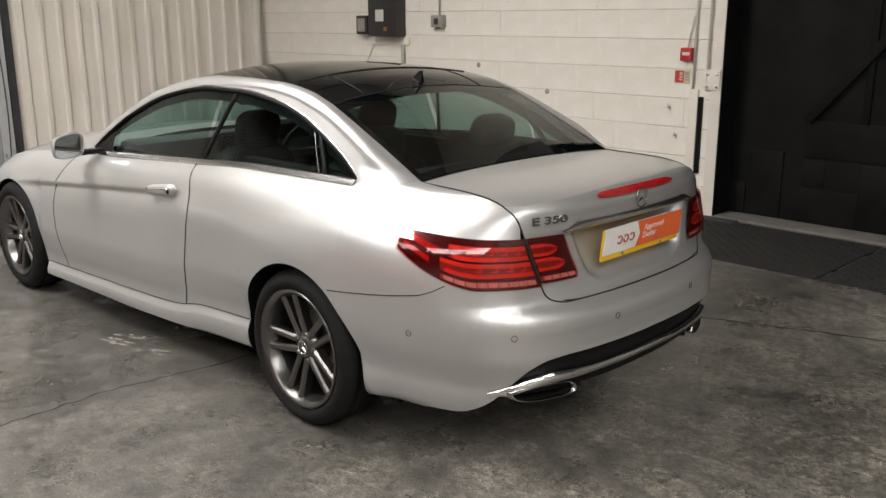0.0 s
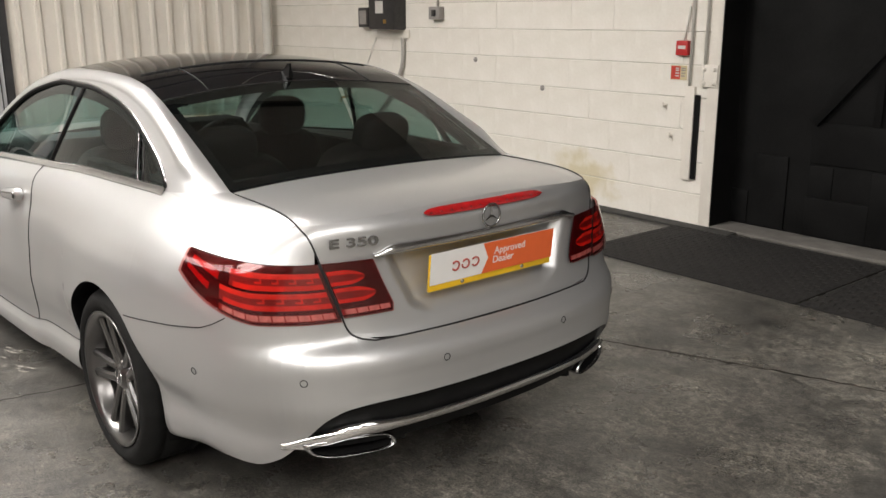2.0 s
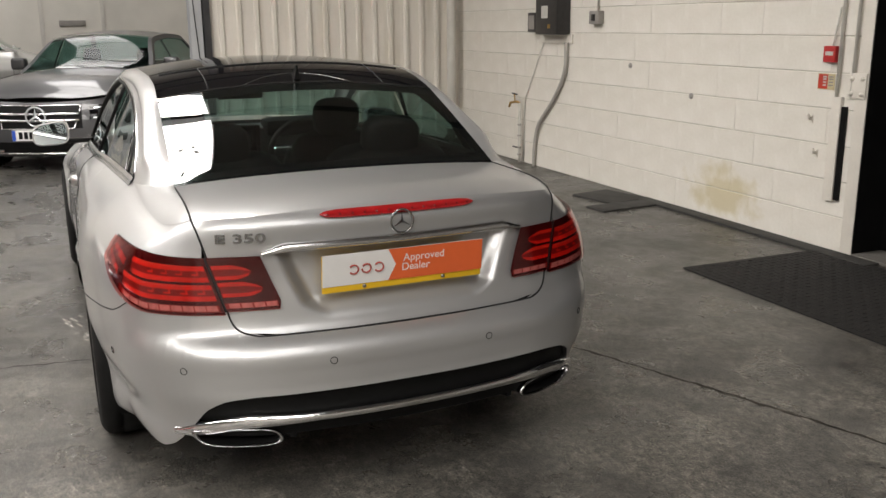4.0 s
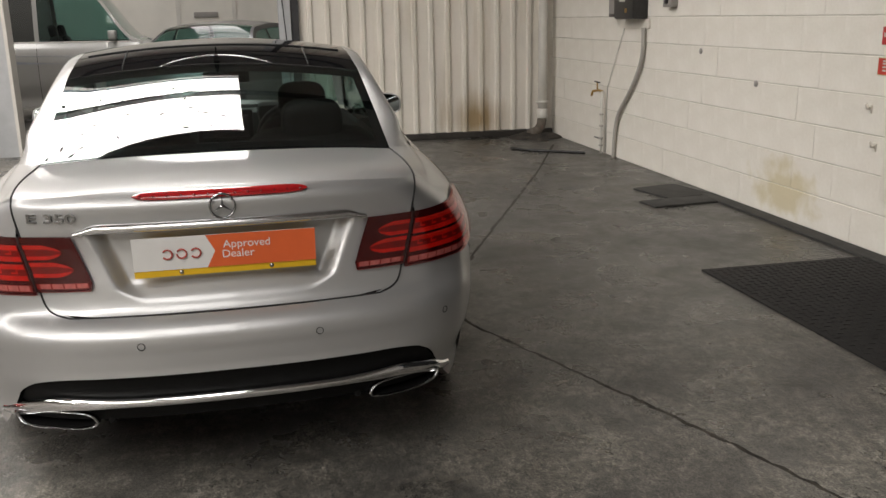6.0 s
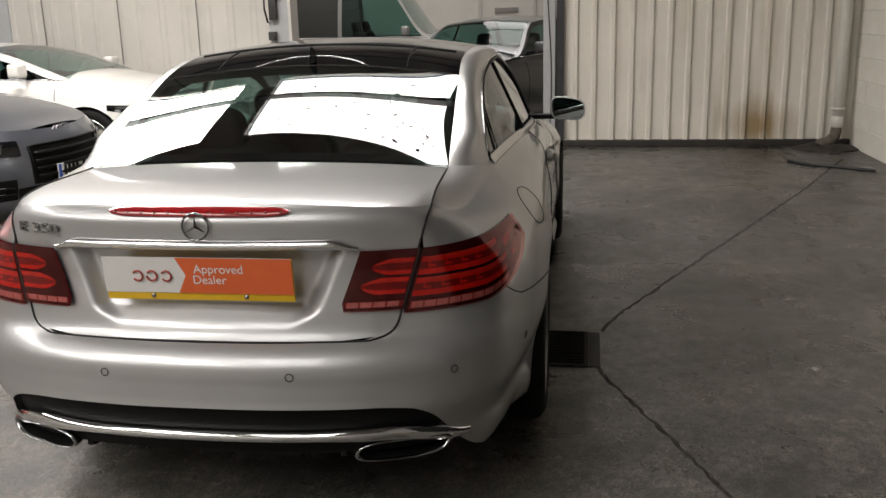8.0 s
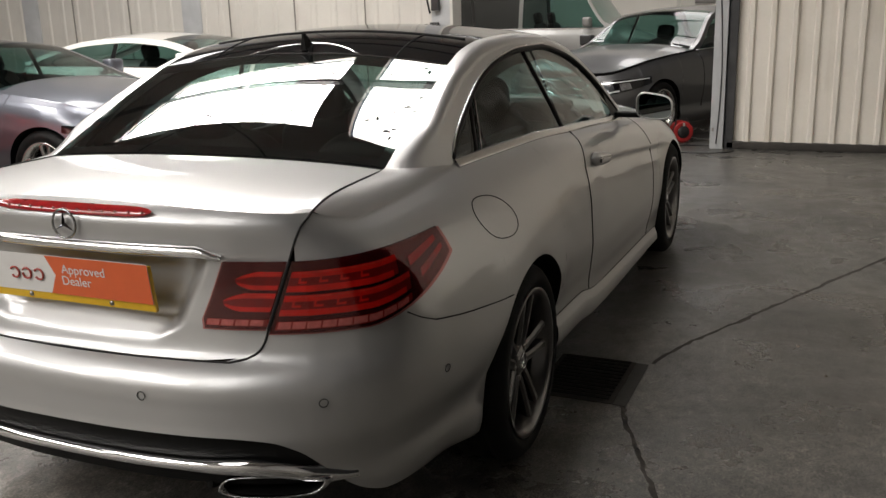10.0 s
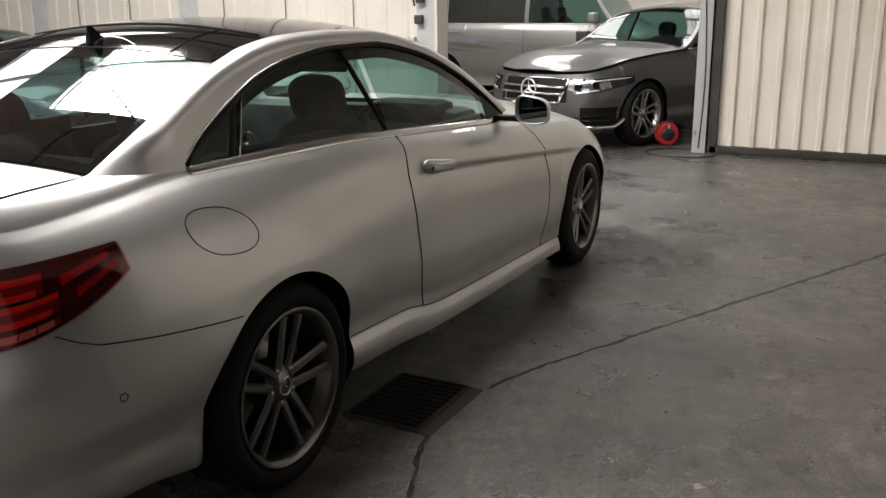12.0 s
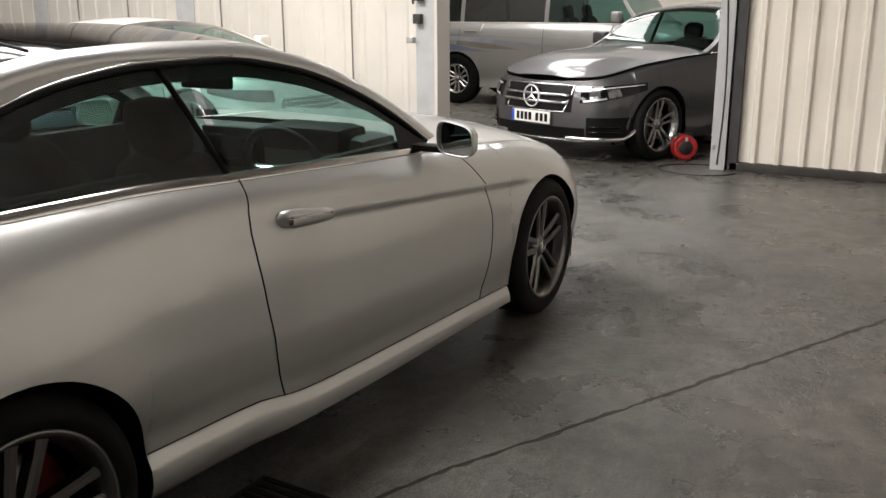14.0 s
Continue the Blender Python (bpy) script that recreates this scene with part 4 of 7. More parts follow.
    # boot lid, rear face with the plate recess, then the deck
    shut_y = curve((0.618, 0.445), (0.624, 0.478), (0.634, 0.503), (0.650, 0.519), (0.668, 0.527), (0.697, 0.534), (0.853, 0.577), (0.954, 0.603))

    def recess(y, z):
        y = abs(y)
        w = 0.390 - 0.085 * min(max((0.86 - z) / 0.2, 0), 1) - 0.04 * smooth(0.70, 0.655, z)
        return -0.036 * smooth(w + 0.006, w - 0.045, y) * smooth(0.648, 0.712, z) * smooth(0.868, 0.856, z)
    rows = []
    for j in line_of(56):
        row = []
        for i in line_of(181, -1, 1):
            z0 = 0.621 + 0.008 * smooth(0.8, 1.0, abs(i))
            z = z0 + (0.980 - 0.026 * i * i - z0) * j
            y = shut_y(z) * i
            u = math.copysign(B.u_rear(abs(y), z), y)
            row.append(B.at(u, z, recess(y, z)))
        rows.append(row)
    top_row = rows[-1]
    lid = part("boot_lid", grid_mesh("boot_lid", rows, SILVER, True, True), car, "silver boot lid with a plate recess")
    # deck: from the lid's upper edge to the rear screen, one crowned sheet
    edge_s = curve((-0.5, 0.85), (-0.42, 0.865), (-0.2, 0.895), (0.05, 0.925), (1.0, 0.92), (2.0, 0.95))
    BOW, FOOT_X, TOP_X = -0.025, -0.390, 0.165

    def screen_foot(q):
        x = FOOT_X
        for _ in range(4):
            x = FOOT_X + BOW * (q * edge_s(x)) ** 2
        return Vector(B.over(x, q * edge_s(x))) + Vector((-0.012, 0, 0.006 - 0.011 * q * q))
    rows = []
    for t in line_of(26):
        row = []
        for k, p in enumerate(top_row):
            s = -1 + 2 * k / 180
            p, e = Vector(p), screen_foot(s)
            q = p.lerp(e, t)
            q.z = p.z + (e.z - p.z) * t ** 0.8 + 0.020 * (1 - (1 - t) ** 5) * (1 - t)
            row.append(tuple(q))
        rows.append(row)
    part("boot_deck", grid_mesh("boot_deck", rows, SILVER, True, True), lid)
    deck_rows = rows
    u_split = B.u_rear(0.606, 0.954)

    def quarter_top(u):
        x = B.plan(u)[0]
        if x > -0.80:
            return B.top(u)
        f = (u - u_split) / (U(-0.80) - u_split)
        return 0.954 + (B.belt(-0.80) - 0.954) * min(max(f, 0), 1) ** 0.7
    # flank between the shut line and the shoulder, running up into the roof pillar
    x_tip = -0.175
    foot_rail = Vector(screen_foot(1)) + Vector((0.012, 0, 0.006))
    for s in (1, -1):
        rows = []
        k = 180 if s > 0 else 0
        end_c = Vector((foot_rail.x, s * B.side_y(foot_rail.x, B.rail(foot_rail.x)), B.rail(foot_rail.x)))
        for t in line_of(34):
            i = t * 25
            i0 = min(int(i), 24)
            a = Vector(deck_rows[i0][k]).lerp(Vector(deck_rows[i0 + 1][k]), i - i0)
            a = a.lerp(Vector((foot_rail.x, s * foot_rail.y, foot_rail.z)), t ** 8)
            ue = u_split + (U(x_tip) - u_split) * t
            b = Vector(B.at(s * ue, quarter_top(ue)))
            m = (a.lerp(b, 0.5) + Vector((0, s * 0.008, 0.012)) * min((b - a).length / 0.16, 1.0)).lerp(end_c, t ** 2.2)
            rows.append([tuple((1 - q) ** 2 * a + 2 * q * (1 - q) * m + q * q * b) for q in line_of(15)])
        part("deck_flank", grid_mesh("deck_flank", rows, SILVER, True, s > 0), car)
    # one shut line round the boot lid
    half = [tuple(Vector(r[180]) + Vector((0, 0, 0.001))) for r in deck_rows[::-1]]
    half += [B.at(B.u_rear(shut_y(z), z), z, 0.001) for z in line_of(40, 0.945, 0.6195)]
    half += [B.at(B.u_rear(y, 0.6195), 0.6195, 0.001) for y in line_of(24, 0.44, 0.0)]
    tube("shut_line", half + [(x, -y, z) for x, y, z in half[-2::-1]], 0.0030, GAP, car, 6)

    # sides

    def quarter_lo(u):
        x = B.plan(u)[0]
        a = B.arch(x, AX)
        if x < -0.25:
            return max(seam_side(x), a)
        return a if a else sill_top(x)
    us = line_of(14, B.u_rear(0.590, 0.853), U(-0.80))[:-1] + stations(B, -0.80, 0.74, (0.0,), 60)
    # the panel's leading edge follows the door
    rows = []
    for u in us:
        x = B.plan(u)[0]
        z0, z1 = (quarter_lo(u) if x > -0.80 else hi_b(u)), quarter_top(u)
        if x > 0.40:
            z0 = sill_top(x + smooth(0.40, 0.74, x) * 0.148)
        row = []
        for t in line_of(60):
            z = z0 + (z1 - z0) * t
            f = smooth(0.40, 0.74, x)
            row.append(B.at(U(x + f * (DOOR_R(z) - 0.74)), z))
        rows.append(row)
    me = grid_mesh("rear_quarter", rows, SILVER)
    part("rear_quarter", me, car), part("rear_quarter", mirrored(me), car)
    side_panel("door", DOOR_R, DOOR_F, lambda x: sill_top(x), lambda x: B.belt(x), "silver coupe door", 64, 60)
    us = stations(B, 2.09, 3.25, (2.76,), 40)
    rows = []
    for u in us:
        x = B.plan(u)[0]
        a = B.arch(x, AX)
        z0 = a if a else (sill_top(x) if x < 2.76 else 0.30)
        row = []
        for t in line_of(50):
            z = z0 + (B.top(u) - z0) * t
            f = 1 - smooth(2.09, 2.4, x)
            row.append(B.at(U(x + f * (DOOR_F(z) - 2.09)), z))
        rows.append(row)
    me = grid_mesh("front_wing", rows, SILVER)
    part("front_wing", me, car), part("front_wing", mirrored(me), car)
    us = [B.ux(x) for x in line_of(40, 0.352, 2.40)]
    me = shell_patch(B, "sill", us, lambda u: sill_low(B.plan(u)[0]), lambda u: sill_top(B.plan(u)[0]), SILVER, 26)
    part("sill", me, car, "silver side skirt"), part("sill", mirrored(me), car, "silver side skirt")
    # front bumper, simple but whole
    uf = [u for u in stations(B, 3.06, 3.2, (2.76,), 6)] + line_of(24, U(3.2) + 0.01, B.length)
    me = shell_patch(B, "front_bumper", uf, lambda u: max(0.17, B.arch(B.plan(u)[0], AX)) if B.plan(u)[0] < 3.108 else 0.17, lambda u: 0.302 if B.plan(u)[0] < 3.2 else B.top(u), SILVER, 14, 0.002)
    part("front_bumper", join([me, mirrored(me)], "front_bumper"), car)
    # bonnet between the wing tops
    rows = []
    for x in line_of(30, 1.86, 3.53):
        u = U(x)
        pL = B.at(u, B.top(u))
        zc = curve((1.86, 0.965), (2.3, 0.955), (2.8, 0.90), (3.2, 0.80), (3.53, 0.66))(x)
        rows.append([(pL[0], pL[1] * s, pL[2] + (zc - pL[2]) * (1 - abs(s) ** 2.5)) for s in line_of(25, -1, 1)])
    part("bonnet", grid_mesh("bonnet", rows, SILVER), car, "silver bonnet")

    # wheel-arch liners with a rolled lip
    for ax in AX:
        for s in (1, -1):
            rows = []
            for i in range(33):
                t = math.pi * (-0.12 + 1.24 * i / 32)
                cx, cz = ax + B.arch_r * math.cos(t), B.hub_z + B.arch_r * math.sin(t)
                y = B.at(U(cx), max(cz, 0.2))[1]
                rows.append([(cx, s * y, cz), (cx, s * (y - 0.02), cz - 0.002), (cx + 0.01 * math.cos(t), s * (y - 0.03), cz + 0.01 * math.sin(t)), (cx, s * 0.5, cz)])
            part("arch_liner", grid_mesh("arch_liner", rows, UNDER), car)

    # shut lines on the sides
    for s in (1, -1):
        shell_line(B, "shut_line", [(s * U(DOOR_R(z)), z) for z in line_of(16, sill_top(0.89), 0.955)], car, 0.003, steps=3)
        shell_line(B, "shut_line", [(s * U(DOOR_F(z)), z) for z in line_of(14, sill_top(2.14), 0.86)], car, 0.0025, steps=3)
        shell_line(B, "shut_line", [(s * U(x), sill_top(x)) for x in line_of(30, 0.352, 2.42)], car, 0.0022, steps=3)
        shell_line(B, "shut_line", [(s * U(x), seam_side(x)) for x in line_of(8, -0.64, -0.22)], car, 0.0022, steps=4)
        shell_line(B, "shut_line", [(s * U(-0.735), 0.70), (s * U(-0.69), 0.675), (s * U(-0.64), seam_side(-0.64))], car, 0.0018, steps=5)

    # glasshouse
    dlo_top = curve((-0.175, 0.978), (-0.12, 1.02), (0.04, 1.105), (0.23, 1.185), (0.43, 1.235), (0.67, 1.262), (0.94, 1.264), (1.27, 1.219), (1.6, 1.104), (1.8, 0.998), (1.93, 0.910))

    def screen_pt(q, t, drop=0.0):
        """The rear screen: nearly flat, bowed a little both ways."""
        a, b = screen_foot(q) + Vector((0.012, 0, 0.006)), Vector(B.over(TOP_X - 0.045 * q * q, q * edge_s(TOP_X)))
        p = a.lerp(b, t)
        bulge = math.sin(math.pi * t) * (0.0035 + 0.006 * (1 - q * q))
        return (p.x - 0.5 * bulge, p.y, p.z + bulge - drop)

    foot_x = screen_pt(1, 0)[0]

    def side_pt(x, z, s, out=0.0):
        return (x, s * (B.side_y(x, z) + out), z)
    for s in (1, -1):
        rows = []
        for t in line_of(110):
            xi = 1.93 + (-0.175 - 1.93) * t
            p0 = Vector(side_pt(xi, max(dlo_top(xi), B.belt(xi) + 0.004) - 0.010 * smooth(0.97, 1.0, t), s))
            xo = 2.02 + (foot_x - 2.02) * t
            zo = max(B.rail(xo), B.belt(xo))
            c = Vector(side_pt(xo, zo, s, 0.005 * smooth(foot_x, -0.2, xo))) + Vector((0, 0, 0.004 * smooth(foot_x, -0.2, xo)))
            if xo > 0.12:
                p2 = Vector(B.over(xo, s * edge_s(xo)))
            else:
                p2 = Vector(screen_pt(s, min(max((xo - foot_x) / (0.12 - foot_x), 0.0), 1.0)))
            k = smooth(foot_x, foot_x + 0.16, xo)
            reach = 0.06 + 0.10 * (1 - k)
            a = c + (p0 - c) * min(reach / max((p0 - c).length, 1e-4), 0.8)
            d = c + (p2 - c) * min(reach / max((p2 - c).length, 1e-4), 0.8)
            row = []
            for q in line_of(9)[:-1]:
                p = p0.lerp(a, q)
                row.append(side_pt(p.x, min(p.z, max(p.z, B.belt(p.x))) - 0.006 * smooth(0.985, 1.0, t), s))
            row += [tuple((1 - q) ** 2 * a + 2 * q * (1 - q) * c + q * q * d) for q in line_of(9)]
            row += [tuple(d.lerp(p2, q)) for q in (0.5, 1.0)]
            if k < 1:
                bend = [(1 - q) ** 2 * p0 + 2 * q * (1 - q) * c + q * q * p2 for q in line_of(len(row))]
                row = [tuple(b.lerp(Vector(r), k)) for b, r in zip(bend, row)]
            rows.append(row)
        part("roof_pillar", grid_mesh("roof_pillar", rows, SILVER, True, s < 0), car, "silver arched roof pillar")
        # side windows: door glass and the fixed rear one
        for name, xa, xb in (("door_window", 0.83, 1.925), ("quarter_window", 0.10, 0.80), ("corner_window", -0.165, 0.085)):
            rows = []
            for t in line_of(26):
                row = []
                for q in line_of(12):
                    x0 = xa + (xb - xa) * t
                    # the dividing bars lean with the pillar
                    z0, z1 = B.belt(x0) + 0.002, max(dlo_top(x0), B.belt(x0) + 0.003)
                    row.append(side_pt(x0, z0 + (z1 - z0) * q, s, -0.010))
                rows.append(row)
            glass_part(name, grid_mesh(name, rows, GLASS_SIDE, True, s < 0), car, "green-tinted side window glass")
        # dark edge round the opening, bright strip along the belt
        edge = [side_pt(x, max(dlo_top(x), B.belt(x)), s, -0.004) for x in line_of(60, -0.17, 1.93)]
        tube("window_seal", edge, 0.009, BLACKTRIM, car, 6)
        tube("window_trim", [side_pt(x, max(dlo_top(x), B.belt(x)) + 0.012, s, 0.002) for x in line_of(60, -0.16, 1.0)], 0.003, BRIGHT, car, 6)
        rows = [[side_pt(x, B.belt(x) + dz, s, o) for dz, o in ((0.012, -0.006), (0.011, 0.003), (0.006, 0.007), (-0.006, 0.011), (-0.012, 0.012), (-0.015, 0.004))] for x in line_of(50, -0.172, 1.93)]
        part("window_trim", grid_mesh("window_trim", rows, BRIGHT, True, s > 0), car, "bright metal window strip")
        # dark lining inside the upper edge of the glass
        rows = [[side_pt(x, max(dlo_top(x) - h, B.belt(x)), s, o) for h, o in ((0.0, -0.012), (0.022, -0.02), (0.05 - 0.015 * smooth(1.4, 1.9, x), -0.028))] for x in line_of(60, -0.15, 1.9)]
        part("window_lining", grid_mesh("window_lining", rows, LEATHER, True, s > 0), car)
        tube("window_bar", [side_pt(0.035 + 0.6 * (z - B.belt(0.04)), z, s, -0.004) for z in line_of(6, B.belt(0.04), dlo_top(0.11))], 0.0032, DARKCHROME, car, 6)
        tube("window_bar", [side_pt(0.012 + 0.6 * (z - B.belt(0.04)), z, s, -0.018) for z in line_of(6, B.belt(0.04), dlo_top(0.09))], 0.013, BLACKTRIM, car, 6)
        tube("window_bar", [side_pt(0.815 - 0.35 * (z - B.belt(0.815)), z, s, -0.012) for z in line_of(6, B.belt(0.815), dlo_top(0.72))], 0.010, BLACKTRIM, car, 6)
        # mirror triangle
        part("mirror_base", mesh_from("mirror_base", [side_pt(1.93, 0.895, s, 0.002), side_pt(1.70, 0.905, s, 0.002), side_pt(1.72, 1.015, s, 0.002)], [(0, 1, 2)], BLACKTRIM, False), car)

    # roof: silver edges, black glass middle, rear and front screens
    def sheet(name, x0, x1, s0, s1, mat, n=30, m=21, lift=0.0, bow=0.0):
        rows = []
        for t in line_of(n):
            row = []
            for q in line_of(m):
                x = x0 + (x1 - x0) * t
                lo = s0(x) if callable(s0) else s0
                hi = s1(x) if callable(s1) else s1
                sv = lo + (hi - lo) * q
                p = B.over(x + bow * sv * sv * (1 - t), sv)
                row.append((p[0], p[1], p[2] + lift))
            rows.append(row)
        return grid_mesh(name, rows, mat, True, True)
    part("roof_panel", sheet("roof_panel", TOP_X, 1.16, lambda x: -edge_s(x), lambda x: edge_s(x), GLOSSBLACK, 40, 41, 0.0, -0.0526), car, "gloss black panoramic glass roof")
    for xj in (0.42,):
        tube("roof_joint", [tuple(Vector(B.over(xj - 0.02 * s * s, s)) + Vector((0, 0, 0.001))) for s in line_of(31, -0.86, 0.86)], 0.004, GAP, car, 6)
    for s in (-0.60, 0.60):
        tube("roof_joint", [tuple(Vector(B.over(x, s)) + Vector((0, 0, 0.001))) for x in line_of(16, 0.16, 0.42)], 0.0025, GAP, car, 6)
    tube("roof_joint", [tuple(Vector(B.over(TOP_X + 0.002 - 0.0526 * s * s, s)) + Vector((0, 0, 0.0))) for s in line_of(31, -0.91, 0.91)], 0.0028, GAP, car, 6)
    def screen(name, mat, q0, q1, t0, t1, n=21, m=31, drop=0.0):
        return grid_mesh(name, [[screen_pt(q, t, drop) for q in line_of(m, q0, q1)] for t in line_of(n, t0, t1)], mat, True, True)
    glass_part("rear_window", screen("rear_window", GLASS_REAR, -1, 1, 0, 1), car, "dark tinted rear screen")
    # black printed border of the rear screen
    part("screen_border", join([screen("b", GLOSSBLACK, -1, 1, -0.01, 0.07, 4, 31, 0.003), screen("b", GLOSSBLACK, -1, 1, 0.90, 1.0, 4, 31, 0.003), screen("b", GLOSSBLACK, -1, -0.94, 0.06, 0.91, 12, 4, 0.003), screen("b", GLOSSBLACK, 0.94, 1, 0.06, 0.91, 12, 4, 0.003)], "screen_border"), car)
    glass_part("windscreen", sheet("windscreen", 1.165, 1.98, lambda x: -edge_s(x), lambda x: edge_s(x), GLASS_SIDE, 24, 31), car, "windscreen glass")
    part("header_rail", sheet("header_rail", 1.16, 1.24, lambda x: -edge_s(x), lambda x: edge_s(x), GLOSSBLACK, 4, 31, -0.004), car)
    part("headliner", sheet("headliner", 0.18, 1.2, lambda x: -0.88 * edge_s(x), lambda x: 0.88 * edge_s(x), LEATHER, 16, 15, -0.035), car, "dark roof lining")
    tube("roof_joint", [tuple(Vector(B.over(TOP_X + 0.005 + 0.08 * (1 - (q / 0.36) ** 2), q)) + Vector((0, 0, 0.0))) for q in line_of(25, -0.36, 0.36)], 0.0022, BRIGHT, car, 5)
    # aerial fin
    fin = bmesh.new()
    prof = [(-0.045, 0.0), (0.075, 0.0), (0.03, 0.016), (-0.014, 0.062), (-0.034, 0.066), (-0.036, 0.050)]
    a = [fin.verts.new((x, -0.013 if z < 0.01 else -0.004, z)) for x, z in prof]
    b = [fin.verts.new((x, 0.013 if z < 0.01 else 0.004, z)) for x, z in prof]
    fin.faces.new(a), fin.faces.new(b[::-1])
    for i in range(len(prof)):
        fin.faces.new((a[i], b[i], b[(i + 1) % 6], a[(i + 1) % 6]))
    me = bm_mesh("aerial", fin, BLACKTRIM, False)
    me.transform(Matrix.Diagonal((0.85, 0.9, 0.85, 1)))
    me.transform(pose(0.215, 0, B.over(0.215, 0)[2] - 0.004, 0, -8))
    part("aerial", me, car, "black shark-fin aerial")

    # rear lamps
    for s in (1, -1):
        lamp = new("tail_lamp")
        lamp.parent = car
        tagged(lamp, "red tail lamp with dark red stripes")
        uo1 = U(-0.535)
        n_o = 40

        def lamp_hi(f):
            return 0.853 + 0.004 * f + 0.012 * f * f

        def lamp_lo(f):
            return 0.686 + 0.012 * f + 0.110 * max((f - 0.45) / 0.55, 0) ** 1.4

        def outer_pt(f, v, off):
            z = lamp_lo(f) + (lamp_hi(f) - lamp_lo(f)) * v
            ua = B.u_rear(shut_y(z) + 0.005, z)
            return B.at(s * (ua + (uo1 - ua) * f), z, off)

        def lens(name, mat, f0, f1, v0, v1, off, n=30, m=8):
            lo_v, hi_v = (v if callable(v) else (lambda f, v=v: v) for v in (v0, v1))
            rows = [[outer_pt(f, lo_v(f) + (hi_v(f) - lo_v(f)) * q, off) for q in line_of(m)] for f in line_of(n, f0, f1)]
            return part(name, grid_mesh(name, rows, mat, True, s < 0), lamp)
        lens("lens", REDDARK, 0.0, 1.0, 0.0, 1.0, 0.008)
        cover = lens("lens_cover", REDCOVER, 0.0, 1.0, 0.0, 1.0, 0.0165)
        cover.visible_shadow = False
        lens("clear_strip", REDMID, 0.02, 0.66, 0.05, 0.17, 0.0095)
        for k in range(9):
            lens("lamp_cell", CLEARLENS, 0.03 + k * 0.068, 0.091 + k * 0.068, 0.07, 0.165, 0.0120, 3, 2)
        for vb, vt, f1 in ((0.58, 0.86, 0.60), (0.25, 0.53, 0.66)):
            # each row: a bright red tube above and below a channel of small steps
            lens("light_channel", REDMID, 0.02, f1, vb, vt, 0.0095, 24, 4)
            lens("light_tube", REDBRIGHT, 0.02, f1, vt - 0.085, vt, 0.0115, 24, 3)
            lens("light_tube", REDBRIGHT, 0.02, f1 - 0.03, vb, vb + 0.085, 0.0115, 24, 3)
            # pale line painted as the glint along the upper tube
            lens("bar_glint", REDPALE, 0.05, f1 - 0.05, vt - 0.028, vt - 0.010, 0.0122, 24, 2)
            for k in range(4):
                f = 0.07 + k * 0.105
                lens("bar_step", REDBRIGHT, f, f + 0.045, vb + 0.115, vb + 0.145, 0.0115, 4, 2)
                lens("bar_step", REDBRIGHT, f, f + 0.010, vb + 0.115, vt - 0.085, 0.0115, 2, 3)
        for vm, f0, f1 in ((0.66, 0.68, 0.93), (0.36, 0.74, 0.95)):
            rise = lambda f, vm=vm, f0=f0, f1=f1: vm + 0.10 * (f - f0) / (f1 - f0)  # noqa: E731
            lens("corner_light", REDSTOP, f0, f1, lambda f, r=rise: r(f) - 0.07, lambda f, r=rise: r(f) + 0.08, 0.0105, 12, 4)
        # inner half, on the lid
        def inner_pt(i, v, off):
            z = 0.697 + 0.157 * v
            y0, y1 = 0.372 + 0.057 * v + 0.012 * (1 - min(v / 0.12, 1)) ** 2, shut_y(z) - 0.004
            y = y0 + (y1 - y0) * i
            return B.at(s * B.u_rear(y, z), z, off)

        def lens2(name, mat, i0, i1, v0, v1, off, n=16, m=8):
            lo_v, hi_v = (v if callable(v) else (lambda i, v=v: v) for v in (v0, v1))
            rows = [[inner_pt(i, lo_v(i) + (hi_v(i) - lo_v(i)) * q, off) for q in line_of(m)] for i in line_of(n, i0, i1)]
            return part(name, grid_mesh(name, rows, mat, True, s < 0), lamp)
        lens2("lens", REDDARK, 0, 1, 0, 1, 0.012)
        cover = lens2("lens_cover", REDCOVER, 0, 1, 0, 1, 0.0205)
        cover.visible_shadow = False
        lens2("clear_strip", REDMID, 0.06, 1, 0.05, 0.15, 0.0135)
        for k in range(4):
            lens2("lamp_cell", CLEARLENS, 0.08 + k * 0.22, 0.27 + k * 0.22, 0.06, 0.145, 0.0155, 3, 2)
        for vm, i0 in ((0.72, 0.30), (0.40, 0.22)):
            # leaf-shaped lights tapering inwards
            half = lambda i, i0=i0: 0.135 * min(max((i - i0) / 0.30, 0.02), 1) ** 0.5  # noqa: E731
            lens2("light_channel", REDMID, i0, 0.98, lambda i, h=half, m=vm: m - h(i), lambda i, h=half, m=vm: m + h(i), 0.0135, 14, 5)
            lens2("light_tube", REDBRIGHT, i0, 0.98, lambda i, h=half, m=vm: m + h(i) * 0.45, lambda i, h=half, m=vm: m + h(i), 0.0150, 14, 3)
            lens2("light_tube", REDBRIGHT, i0 + 0.04, 0.98, lambda i, h=half, m=vm: m - h(i), lambda i, h=half, m=vm: m - h(i) * 0.5, 0.0150, 14, 3)
            # highlight on the leaf's upper tube, drawn as a pale red strip
            lens2("bar_glint", REDPALE, i0 + 0.1, 0.94, lambda i, h=half, m=vm: m + h(i) * 0.62, lambda i, h=half, m=vm: m + h(i) * 0.78, 0.0160, 12, 2)
        tube("lamp_gap", [tuple(Vector(inner_pt(1.03, v, 0.012))) for v in line_of(8)], 0.004, GAP, lamp, 6)

    # strip over the plate, plate, badges, third brake lamp
    yy = line_of(41, -0.424, 0.424)
    rows = []
    for y in yy:
        u = math.copysign(B.u_rear(abs(y), 0.862), y)
